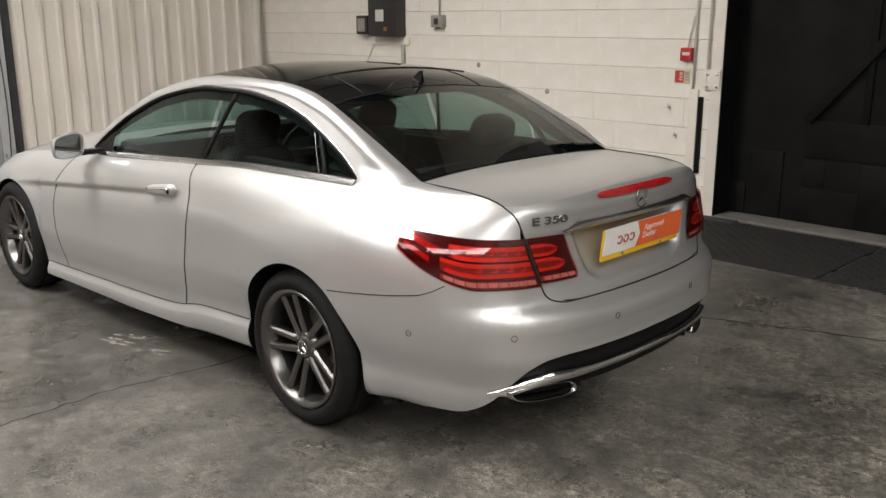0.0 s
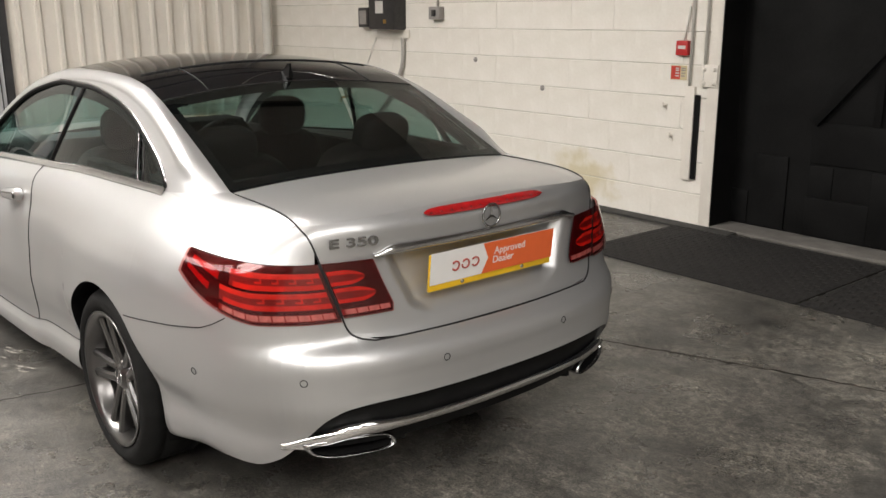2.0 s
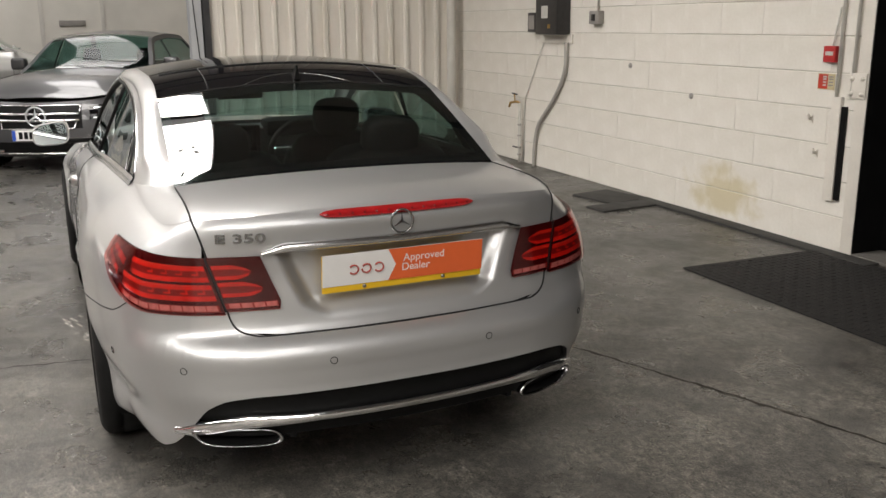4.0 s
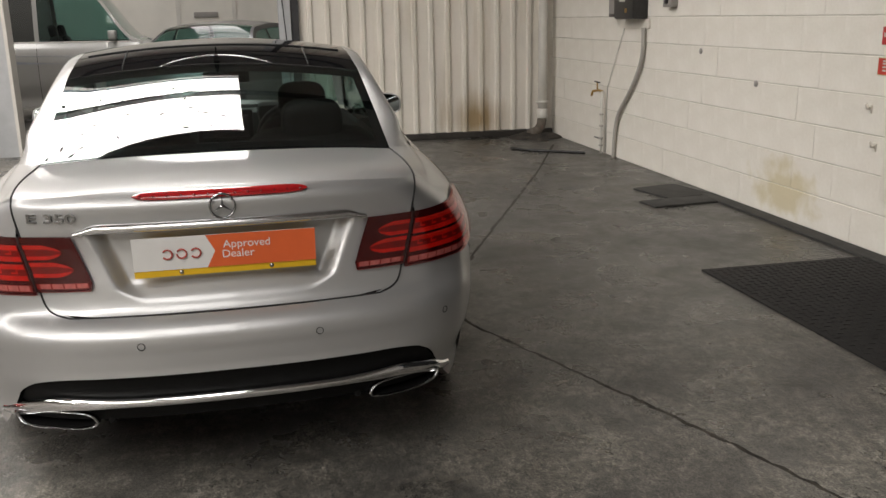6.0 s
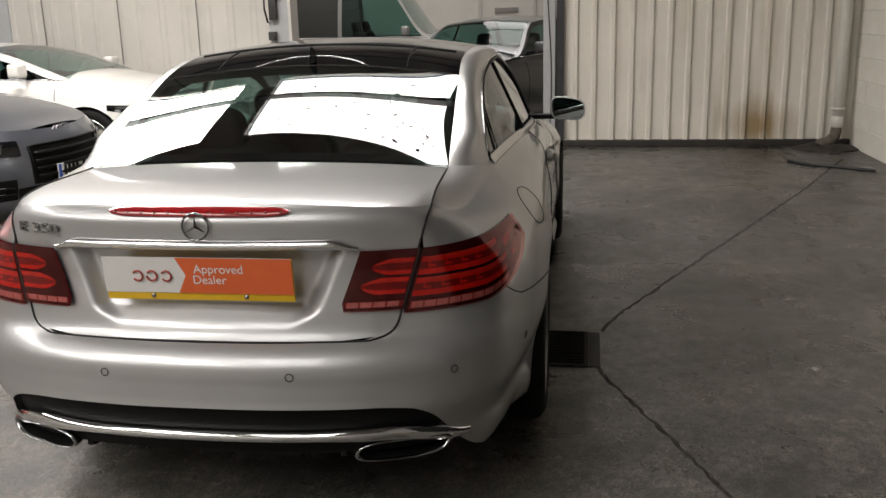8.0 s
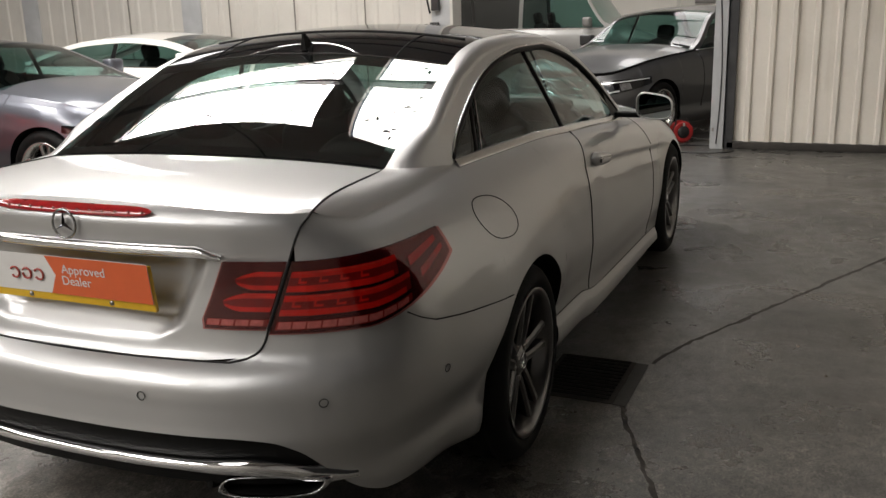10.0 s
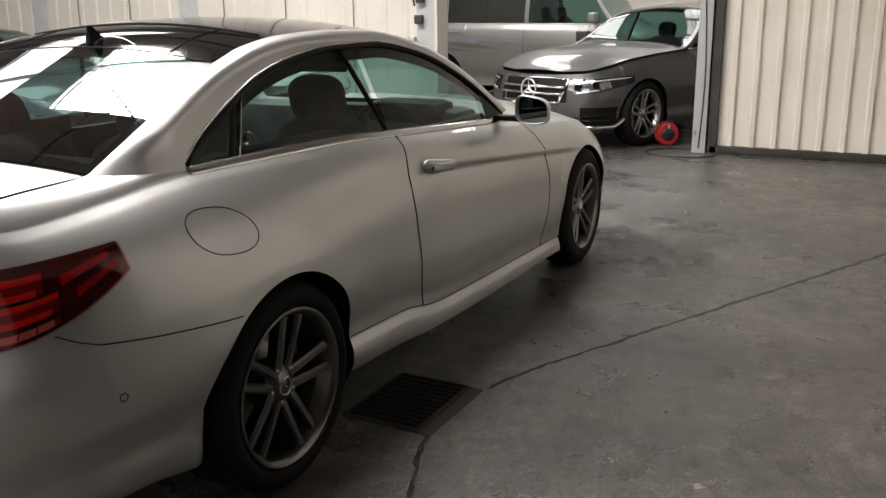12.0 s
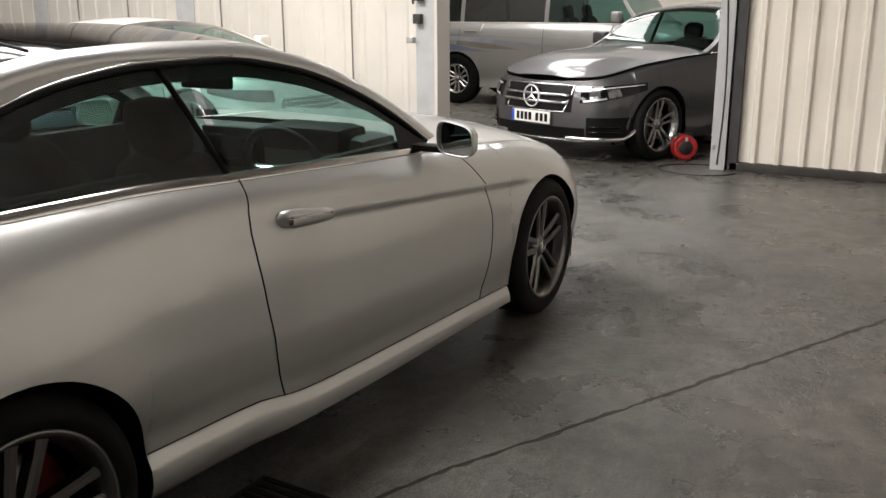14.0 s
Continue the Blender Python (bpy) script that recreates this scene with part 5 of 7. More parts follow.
        k = 1 - 0.75 * smooth(0.36, 0.424, abs(y))
        zz = 0.872 - 0.014 * (1 - k)
        rows.append([B.at(u, zz + 0.014 * k, 0.002), B.at(u, zz + 0.010 * k, 0.014), B.at(u, zz - 0.006, 0.020), B.at(u, zz - 0.014 * k, 0.012), B.at(u, zz - 0.016 * k, -0.01)])
    part("handle_strip", grid_mesh("handle_strip", rows, BRIGHT, True, True), car, "brushed chrome strip over the plate")
    plate = new("number_plate")
    plate.parent = car
    plate.matrix_basis = pose(-0.992, 0, 0.784, 0, -6, 0)
    tagged(plate, "white and orange dealer plate with a yellow lower edge")
    box("backing", -0.004, 0.006, -0.262, 0.262, -0.058, 0.058, PLATEYELLOW, plate, 0.002)
    box("card", -0.007, -0.005, -0.26, 0.262, -0.036, 0.064, PLATEWHITE, plate)
    part("orange_panel", mesh_from("orange_panel", [(-0.0085, 0.055, -0.036), (-0.0085, -0.2618, -0.036), (-0.0085, -0.2618, 0.064), (-0.0085, 0.055, 0.064), (-0.0085, 0.03, 0.014)], [(0, 1, 2, 3, 4)], ORANGE, False), plate)
    turn = pose(-0.0095, 0, 0, 90, 0, -90)
    for words, y, z in (("Approved", -0.062, 0.032), ("Dealer", -0.035, 0.002)):
        me = text_mesh("lettering", words, 0.034, TEXTWHITE, 0.0003)
        me.transform(pose(-0.0095, y, z, 90, 0, -90))
        part("lettering", me, plate)
    # the dealer mark as plain strokes
    for k, y in enumerate((0.165, 0.125, 0.085)):
        me = tube_mesh("mark", [(-0.0095, y + 0.014 * math.cos(t), 0.012 + 0.014 * math.sin(t)) for t in np.linspace(0.6, 2 * math.pi - 0.6 * (k != 1), 16)], 0.0028, TEXTRED, 5)
        part("mark", me, plate)
    for y in (-0.13, 0.13):
        part("screw", moved(lathe_mesh("screw", [(0, -0.008), (0.006, -0.007), (0.007, -0.003)], DISC, 10, "x"), Matrix.Translation((0, y, -0.046))), plate)
    part("emblem", moved(star_badge("emblem", 0.036, BADGE), Matrix.Translation(Vector(B.at(0, 0.925, 0.008)))), car, "chrome ring emblem on the boot lid")
    me = text_mesh("badge", "E 350", 0.062, BADGE, 0.003, 0.0012)
    me.transform(Matrix.Diagonal((1.06, 0.60, 1, 1)))
    pa, pb = Vector(B.at(B.u_rear(0.549, 0.905), 0.905)), Vector(B.at(B.u_rear(0.413, 0.905), 0.905))
    ax = (pb - pa).normalized()
    az = (Vector((-1, 0, 0)) + ax * ax.x).normalized()
    me.transform(Matrix.Translation((pa + pb) / 2 + az * 0.006) @ Matrix((ax, az.cross(ax), az)).transposed().to_4x4())
    part("badge", me, car, "chrome model lettering")
    rows = []
    for y in line_of(41, -0.25, 0.25):
        u = math.copysign(B.u_rear(abs(y), 0.962), y)
        h = 0.011 * math.sqrt(max(1 - (abs(y) / 0.2505) ** 8, 0.02))
        rows.append([B.at(u, 0.962 + h * q, 0.008 + 0.006 * math.cos(q * 1.4)) for q in (-1, -0.6, 0, 0.6, 1)])
    bl = part("brake_lamp", grid_mesh("brake_lamp", rows, REDSTOP, True, True), car, "slim red third brake lamp")
    for k in range(13):
        y = -0.228 + k * 0.038
        u = math.copysign(B.u_rear(abs(y), 0.961), y)
        part("lamp_cell", moved(lathe_mesh("lamp_cell", [(0, -0.001), (0.0035, -0.001), (0.0045, 0.001)], REDLENS, 10, "x"), Matrix.Translation(Vector(B.at(u, 0.961, 0.0145)))), bl)
    # parking sensors, six of them
    for y, z in ((0.256, 0.544), (-0.256, 0.544), (0.671, 0.530), (-0.671, 0.530), (0.836, 0.512), (-0.836, 0.512)):
        u = math.copysign(B.u_rear(abs(y), z) if abs(y) < 0.8 else U(-0.60), y)
        p0 = Vector(B.at(u, z, 0.0015))
        e = (Vector(B.at(u + 0.02, z)) - Vector(B.at(u - 0.02, z))).normalized()
        g = (Vector(B.at(u, z + 0.02)) - Vector(B.at(u, z - 0.02))).normalized()
        tube("parking_sensor", [tuple(p0 + e * (0.0105 * math.cos(t)) + g * (0.0105 * math.sin(t))) for t in np.linspace(0, 2 * math.pi, 21)[:-1]], 0.0011, GAP, car, 5, True)
    # fuel flap on the right side
    shell_line(B, "fuel_flap", [(-U(-0.212 + 0.115 * math.copysign(abs(math.cos(t)) ** 0.85, math.cos(t))), 0.828 - 0.018 * math.cos(t) + 0.060 * math.sin(t)) for t in np.linspace(0, 2 * math.pi, 41)], car, 0.0017, steps=2)
    # door handles and mirrors
    for s in (1, -1):
        hd = new("door_handle")
        hd.parent = car
        tagged(hd, "silver door handle with chrome strip")
        rows = []
        for t in line_of(17):
            x = 0.885 + 0.262 * t
            z = 0.826 - 0.026 * t
            k = max(1 - abs(2 * t - 1) ** 5, 0.01) ** 0.5
            hgt = 0.031 * (1 - 0.35 * t)
            lift = 0.034 * k
            y0 = B.at(U(x), z)[1]
            rows.append([(x, s * (y0 + lift * q1), z + hgt * k * q2) for q1, q2 in ((0.1, 1.0), (0.8, 0.9), (1.0, 0.35), (1.0, -0.35), (0.8, -0.9), (0.1, -1.0))])
        part("grip", grid_mesh("grip", rows, SILVER, True, s > 0), hd)
        tube("handle_strip", [(0.91 + 0.20 * t, s * (B.at(U(0.91 + 0.20 * t), 0.82)[1] + 0.034), 0.832 - 0.022 * t) for t in line_of(9)], 0.0035, BRIGHT, hd, 6)
        box("keyhole", 0.905, 0.921, min(s * (B.at(U(0.913), 0.822)[1] + 0.031), s * (B.at(U(0.913), 0.822)[1] + 0.0362)), max(s * (B.at(U(0.913), 0.822)[1] + 0.031), s * (B.at(U(0.913), 0.822)[1] + 0.0362)), 0.810, 0.826, GLOSSBLACK, hd, 0.002)
        cup = [B.at(s * U(0.99 + 0.10 * math.cos(t)), 0.815 + 0.036 * math.sin(t), 0.0015) for t in np.linspace(0, 2 * math.pi, 25)[:-1]]
        part("recess", mesh_from("recess", cup, [tuple(range(24)) if s > 0 else tuple(range(24))[::-1]], SILVER, False), hd)
        mir = new("door_mirror")
        mir.parent = car
        tagged(mir, "silver door mirror")
        rings = []
        for x, yc, a, b, zc in ((1.780, 0.943, 0.085, 0.055, 0.948), (1.768, 0.944, 0.087, 0.057, 0.948), (1.773, 0.944, 0.092, 0.061, 0.948), (1.800, 0.942, 0.093, 0.062, 0.948), (1.838, 0.934, 0.086, 0.056, 0.946), (1.872, 0.922, 0.066, 0.043, 0.942), (1.892, 0.910, 0.034, 0.022, 0.938), (1.896, 0.906, 0.004, 0.003, 0.937)):
            ring = []
            for k in range(33):
                t = 2 * math.pi * k / 32
                c, q = math.cos(t), math.sin(t)
                dy = a * math.copysign(abs(c) ** 0.55, c)
                # the glass side is set a little inward, the outer edge lower
                ring.append((x - 0.32 * dy, s * (yc + dy), zc + b * math.copysign(abs(q) ** 0.6, q) * (1 - 0.9 * dy) - 0.06 * dy))
            rings.append(ring)
        part("shell", grid_mesh("shell", rings[2:], SILVER, True, s > 0), mir)
        part("bezel", grid_mesh("bezel", rings[:3], SILVER, True, s > 0), mir, "silver mirror surround")
        part("glass", mesh_from("glass", rings[0][:-1], [tuple(range(32))], MIRROR, False), mir, "dark reflecting mirror glass")
        box("foot", 1.80, 1.87, min(s * 0.72, s * 0.88), max(s * 0.72, s * 0.88), 0.890, 0.915, BLACKTRIM, mir, 0.01)
    # interior
    for y in (0.385, -0.385):
        headrest_seat(car, 0.92, y, 1.150)
    for y in (0.36, -0.36):
        headrest_seat(car, 0.08, y, 1.135, True)
    box("parcel_shelf", -0.36, 0.02, -0.56, 0.56, 0.90, 0.945, SHELF, car, 0.012, "dark grey felt parcel shelf")
    box("cabin_floor", -0.3, 1.9, -0.7, 0.7, 0.26, 0.30, UNDER, car)
    for s in (1, -1):
        box("door_card", 0.05, 1.8, min(s * 0.66, s * 0.70), max(s * 0.66, s * 0.70), 0.36, 0.925, LEATHER, car, 0.01)
        box("side_trim", -0.12, 0.62, min(s * 0.62, s * 0.685), max(s * 0.62, s * 0.685), 0.36, 0.99, LEATHER, car, 0.02)
    dash = new("dashboard")
    dash.parent = car
    box("dash_top", 1.66, 1.90, -0.63, 0.63, 0.66, 0.945, DASH, dash, 0.05)
    box("dash_cowl", 1.84, 1.97, -0.62, 0.62, 0.70, 0.915, DASH, dash, 0.03)
    box("console", 0.85, 1.72, -0.12, 0.12, 0.32, 0.66, DASH, dash, 0.04)
    box("display", 1.635, 1.66, -0.13, 0.13, 0.80, 0.93, SCREEN, dash, 0.004)
    box("dash_trim", 1.645, 1.658, -0.6, 0.6, 0.70, 0.72, BRIGHT, dash)
    box("display_bezel", 1.64, 1.67, -0.155, 0.155, 0.775, 0.955, LEATHER, dash, 0.012)
    box("display_screen", 1.629, 1.634, -0.10, 0.09, 0.83, 0.92, LABELDIM, dash, 0.002)
    box("binnacle", 1.60, 1.80, -0.56, -0.18, 0.88, 0.985, LEATHER, dash, 0.045)
    for y in (-0.08, 0.08, -0.55, 0.55):
        part("air_vent", moved(lathe_mesh("air_vent", [(0.0, 0.006), (0.030, 0.004), (0.036, -0.006), (0.042, -0.004), (0.042, 0.012)], BRIGHT, 20, "x"), Matrix.Translation((1.650, y, 0.755))), dash, "round bright-ringed air vent")
    me = tube_mesh("steering_wheel", [(0.0, 0.185 * math.cos(t), 0.185 * math.sin(t)) for t in np.linspace(0, 2 * math.pi, 41)[:-1]], 0.016, LEATHER, 10, True)
    me.transform(pose(1.54, -0.37, 0.815, 0, -22))
    sw = part("steering_wheel", me, car, "black leather steering wheel")
    me = bm_mesh("spokes", box_bm(-0.02, 0.02, -0.17, 0.17, -0.035, 0.025, 0.015), BRIGHT, True)
    me.transform(pose(1.545, -0.37, 0.815, 0, -22))
    part("wheel_spoke", me, sw)
    box("rear_view_mirror", 1.49, 1.52, -0.15, 0.10, 1.115, 1.18, LEATHER, car, 0.015)
    tube("mirror_stem", [(1.515, -0.02, 1.17), (1.50, -0.01, 1.23)], 0.012, LEATHER, car)
    # bulkheads close the cabin ends
    box("front_bulkhead", 1.9, 1.94, -0.70, 0.70, 0.3, 0.86, UNDER, car)
    box("rear_bulkhead", -0.38, -0.34, -0.56, 0.56, 0.3, 0.93, UNDER, car)

    for x, R, wd, turns in ((0.0, 0.318, 0.245, (-2, 6)), (2.76, 0.324, 0.225, (-2, 23))):
        out = 0.886 if x < 1 else 0.899
        for s, turn in zip((1, -1), turns):
            wheel_parts(car, (x, s * (out - wd / 2), R - 0.012), R, wd, 0.238, ALLOY, outward=s, phase=turn if s > 0 else 180 - turn)
    return car


coupe = build_coupe()


def build_plain_car(name, label, at, paint, wb, tail, nose, hw, belt_r, belt_f, nose_z, roof_z, ws_base, ws_top, rs_top, rs_base, lean, R, rim, b_post, grille=None, rim_mat=None, lamp=(0.50, 0.80, 0.56, 0.70), category="car", twin=True, low=0.17, bonnet_gap=0.0, plate=True, rim_spokes=5, bars=None, rear_glass=None, sporty=False):
    """A parked car by its main measures; tail and nose are distances along x from the rear axle."""
    rim_mat = rim_mat or ALLOYLIGHT
    B = Body(
        plan=[(tail, 0), (tail + 0.02, hw * 0.4), (tail + 0.08, hw * 0.72), (tail + 0.24, hw * 0.92), (tail + 0.6, hw * 0.985), (0.4, hw), (wb * 0.5, hw), (wb - 0.2, hw), (wb + 0.1, hw * 0.985), (nose - 0.45, hw * 0.93), (nose - 0.2, hw * 0.80), (nose - 0.07, hw * 0.52), (nose, 0)],
        belt=[(tail, belt_r), (0.0, belt_r), (ws_base - 0.5, belt_f + 0.01), (ws_base, belt_f), (wb + 0.1, (belt_f + nose_z) / 2 + 0.04), (nose - 0.25, nose_z + 0.05), (nose, nose_z)],
        side_low=[(0.1, 0.12), (0.2, 0.04), (0.27, 0.012), (0.36, 0.03), (0.5, 0.008), (0.62, 0.0), (2.0, 0.0)],
        side_up=[(-1.2, 0.12), (0.0, 0.12), (0.03, 0.085), (0.08, 0.045), (0.14, 0.022), (0.2, 0.012), (0.26, 0.0), (1.4, 0.0)],
        rear=[(0.1, 0.2), (0.3, 0.05), (0.45, 0.01), (0.6, 0.0), (0.7, 0.03), (belt_r - 0.03, 0.06), (belt_r + 0.01, 0.09)],
        front=[(0.1, 0.14), (0.24, 0.03), (0.36, 0.0), (0.5, 0.012), (0.62, 0.035), (nose_z, 0.09), (nose_z + 0.1, 0.14), (nose_z + 0.3, 0.2)],
        rail=[(rs_base - 0.15, belt_r + 0.002), (rs_base, belt_r + 0.03), (rs_top, roof_z - 0.075), ((rs_top + ws_top) / 2, roof_z - 0.05), (ws_top, roof_z - 0.085), (ws_base - 0.1, belt_f + 0.07), (ws_base + 0.08, belt_f + 0.002)],
        centre=[(rs_base - 0.15, belt_r + 0.02), (rs_base, belt_r + 0.05), (rs_top, roof_z - 0.03), ((rs_top + ws_top) / 2, roof_z), (ws_top, roof_z - 0.04), (ws_base - 0.1, belt_f + 0.10), (ws_base + 0.08, belt_f + 0.035)],
        lean=lean, arch_r=R + 0.035, hub_z=R - 0.005, base=low)
    AX = (0.0, wb)
    car = thing(name, label, category, at)
    U = B.ux

    def lo(u):
        x = B.plan(u)[0]
        return max(low, B.arch(x, AX))
    us = sorted({*line_of(20, 0, U(tail + 0.5)), *stations(B, tail + 0.5, nose - 0.5, AX, 50), *line_of(24, U(nose - 0.5), B.length)})
    me = shell_patch(B, "body", us, lo, B.top, paint, 18)
    part("body", join([me, mirrored(me)], "body"), car)
    rows = []
    for x in line_of(24, ws_base - 0.02, nose - 0.04):
        p = B.at(U(x), B.top(U(x)))
        zc = p[2] + 0.06 * (1 - smooth(nose - 0.5, nose, x)) + 0.012
        rows.append([(p[0], p[1] * s, p[2] + bonnet_gap * smooth(ws_base, nose, x) + (zc - p[2]) * (1 - abs(s) ** 2.6)) for s in line_of(21, -1, 1)])
    part("bonnet", grid_mesh("bonnet", rows, paint), car)
    if rs_base > tail + 0.25:
        rows = []
        for x in line_of(14, tail + 0.07, rs_base):
            p = B.at(U(x), B.top(U(x)))
            rows.append([(p[0], p[1] * s, p[2] + 0.03 * (1 - abs(s) ** 2.6)) for s in line_of(21, -1, 1)])
        part("boot_lid", grid_mesh("boot_lid", rows, paint), car)

    def side_pt(x, z, s, out=0.0):
        return (x, s * (B.side_y(x, z) + out), z)
    x0, x1 = rs_base + 0.12, ws_base - 0.12
    dlo = lambda x: max(B.rail(x) - 0.055, B.belt(x) + 0.012)  # noqa: E731
    for s in (1, -1):
        rows = [[side_pt(x, dlo(x) + (max(B.rail(x), dlo(x)) - dlo(x)) * q, s) for q in line_of(3)] for x in line_of(50, rs_base - 0.1, ws_base + 0.05)]
        part("roof_rail", grid_mesh("roof_rail", rows, paint, True, s > 0), car)
        posts = [x0, *b_post, x1]
        for xa, xb in zip(posts, posts[1:]):
            rows = [[side_pt(x, B.belt(x) + (dlo(x) - B.belt(x)) * q, s, -0.012) for q in line_of(8)] for x in line_of(16, xa + 0.03, xb - 0.03)]
            glass_part("side_window", grid_mesh("side_window", rows, rear_glass if rear_glass and xb < x1 else GLASS_SIDE, True, s < 0), car)
        for xp in (rs_base + 0.06, *b_post):
            wdt = 0.032 if xp in b_post else 0.1
            rows = [[side_pt(x, B.belt(x) + (dlo(x) - B.belt(x)) * q, s, -0.004) for q in line_of(5)] for x in line_of(4, xp - wdt, xp + wdt)]
            part("window_post", grid_mesh("window_post", rows, BLACKTRIM if xp in b_post and category != "van" else paint, True, s > 0), car)
        tube("belt_trim", [side_pt(x, B.belt(x) + 0.004, s, 0.004) for x in line_of(24, x0, x1 + 0.1)], 0.008, BRIGHT if category != "van" else WHITEPAINT, car, 6)
        for xp in (*b_post, ws_base - 0.02):
            shell_line(B, "shut_line", [(s * U(xp), z) for z in line_of(6, 0.34, B.belt(xp) - 0.02)], car, 0.004, steps=3)
    es = 0.93
    for s in (1, -1):
        rows = [[B.over(x, s * (es + (1 - es) * q)) for q in line_of(4)] for x in line_of(40, rs_base - 0.1, ws_base + 0.05)]
        part("roof_edge", grid_mesh("roof_edge", rows, paint, True, s > 0), car)
    def sheet(nm, xa, xb, mat, n):
        return grid_mesh(nm, [[B.over(x, es * q) for q in line_of(21, -1, 1)] for x in line_of(n, xa, xb)], mat)
    part("roof", sheet("roof", rs_top, ws_top, paint, 20), car)
    glass_part("windscreen", sheet("windscreen", ws_top, ws_base + 0.06, GLASS_SIDE, 16), car, "green-tinted windscreen")
    glass_part("rear_window", sheet("rear_window", rs_base - 0.08, rs_top, GLASS_SIDE, 16), car)
    # front: lamps, grille, lower intake, plate
    y0, y1, z0, z1 = lamp
    for s in (1, -1):
        ua, ub = U(nose - 0.62), U(nose - 0.085)

        def lamp_pt(i, v, off):
            """i runs from the outer tip to the grille, v upwards."""
            za = z0 + (z1 - z0) * 0.62 * max(1 - i, 0) ** 1.4
            zb = z1 - (z1 - z0) * 0.22 * i
            return B.at(s * (ua + (ub - ua) * i), za + (zb - za) * v, off)
        rows = [[lamp_pt(i, v, 0.006) for v in line_of(7)] for i in line_of(20)]
        hl = part("headlamp", grid_mesh("headlamp", rows, GLOSSBLACK, True, s < 0), car, "headlamp with bright units in a dark housing")
        for i0, i1, v0, v1 in ((0.40, 0.58, 0.12, 0.72), (0.68, 0.84, 0.12, 0.70)) if sporty else ((0.34, 0.52, 0.25, 0.85), (0.60, 0.76, 0.18, 0.82), (0.10, 0.30, 0.55, 0.85)):
            rows = [[lamp_pt(i + 0.06 * v, v, 0.012) for v in line_of(4, v0, v1)] for i in line_of(6, i0, i1)]
            part("lamp_unit", grid_mesh("lamp_unit", rows, HEADLENS, True, s < 0), hl, "bright reflector")
        if sporty:
            # two curved running lights inside each lamp and a bright blade under the intake
            for v0, v1, i0, i1 in ((0.74, 0.84, 0.06, 0.93), (0.02, 0.14, 0.62, 0.95)):
                rows = [[lamp_pt(i, v + 0.06 * math.sin(3.0 * i), 0.014) for v in line_of(3, v0, v1)] for i in line_of(12, i0, i1)]
                part("running_light", grid_mesh("running_light", rows, LAMPBAR, True, s < 0), hl, "pale running light strip")
            rows = []
            for u in line_of(16, U(nose - 0.52), U(nose - 0.05)):
                f = (u - U(nose - 0.52)) / (U(nose - 0.05) - U(nose - 0.52))
                zc = 0.225 + 0.11 * max(1 - f / 0.22, 0) ** 1.5
                rows.append([B.at(s * u, zc + 0.022, 0.006), B.at(s * u, zc + 0.010, 0.026), B.at(s * u, zc - 0.012, 0.026), B.at(s * u, zc - 0.02, 0.004)])
            part("intake_blade", grid_mesh("intake_blade", rows, BRIGHT, True, s < 0), car, "bright metal blade under the side intake")
            tube("bonnet_gap", [tuple(Vector(B.at(s * U(x), B.top(U(x)) + 0.5 * bonnet_gap * smooth(ws_base, nose, x), 0.003))) for x in line_of(20, ws_base, nose - 0.12)], 0.008, UNDER, car, 6)
        rows = [[B.at(s * u, z, 0.004) for z in line_of(5, 0.25, 0.43 if sporty else 0.40)] for u in line_of(8, U(nose - (0.46 if sporty else 0.40)), U(nose - 0.11))]
        it = part("side_intake", grid_mesh("side_intake", rows, BLACKTRIM, True, s < 0), car)
        for zb in (0.30, 0.345):
            tube("intake_bar", [B.at(s * u, zb, 0.012) for u in line_of(6, U(nose - 0.38), U(nose - 0.12))], 0.008, GLOSSBLACK, it, 6)
    # dark bay under the bonnet
    rows = []
    for x in line_of(12, ws_base - 0.02, nose - 0.10):
        p = B.at(U(x), B.top(U(x)) - 0.012)
        rows.append([(p[0], p[1] * q, p[2]) for q in line_of(5, -0.99, 0.99)])
    part("engine_bay", grid_mesh("engine_bay", rows, UNDER), car)
    ug = B.length - 0.46
    rows = [[B.at(s * u, z, 0.004) for z in line_of(6, grille[0], grille[1])] for s, u in [(1, u) for u in line_of(10, ug, B.length)] + [(-1, u) for u in line_of(10, B.length, ug)][1:]]
    gr = part("grille", grid_mesh("grille", rows, BLACKTRIM), car, "black front grille")
    pad = (grille[1] - grille[0]) * (0.36 if grille[2] == 2 else 0.2)
    for z in line_of(grille[2], grille[0] + pad, grille[1] - pad):
        pts = [B.at(u, z, 0.022) for u in line_of(10, ug + 0.03, B.length)] + [B.at(-u, z, 0.022) for u in line_of(10, B.length, ug + 0.03)][1:]
        tube("grille_bar", pts, 0.016, bars or CHROME, gr, 6)
    pts = [B.at(u, grille[1], 0.01) for u in line_of(10, ug, B.length)] + [B.at(-u, grille[1], 0.01) for u in line_of(10, B.length, ug)][1:]
    pts += [B.at(-u, grille[0], 0.01) for u in line_of(10, ug + 0.08, B.length)] + [B.at(u, grille[0], 0.01) for u in line_of(10, B.length, ug + 0.08)][1:]
    tube("grille_frame", pts, 0.009, bars or BRIGHT, gr, 6, True)
    ul = B.length - 0.6
    rows = [[B.at(s * u, z, 0.003) for z in line_of(4, 0.22, 0.33)] for s, u in [(1, u) for u in line_of(10, ul, B.length)] + [(-1, u) for u in line_of(10, B.length, ul)][1:]]
    part("lower_intake", grid_mesh("lower_intake", rows, BLACKTRIM), car)
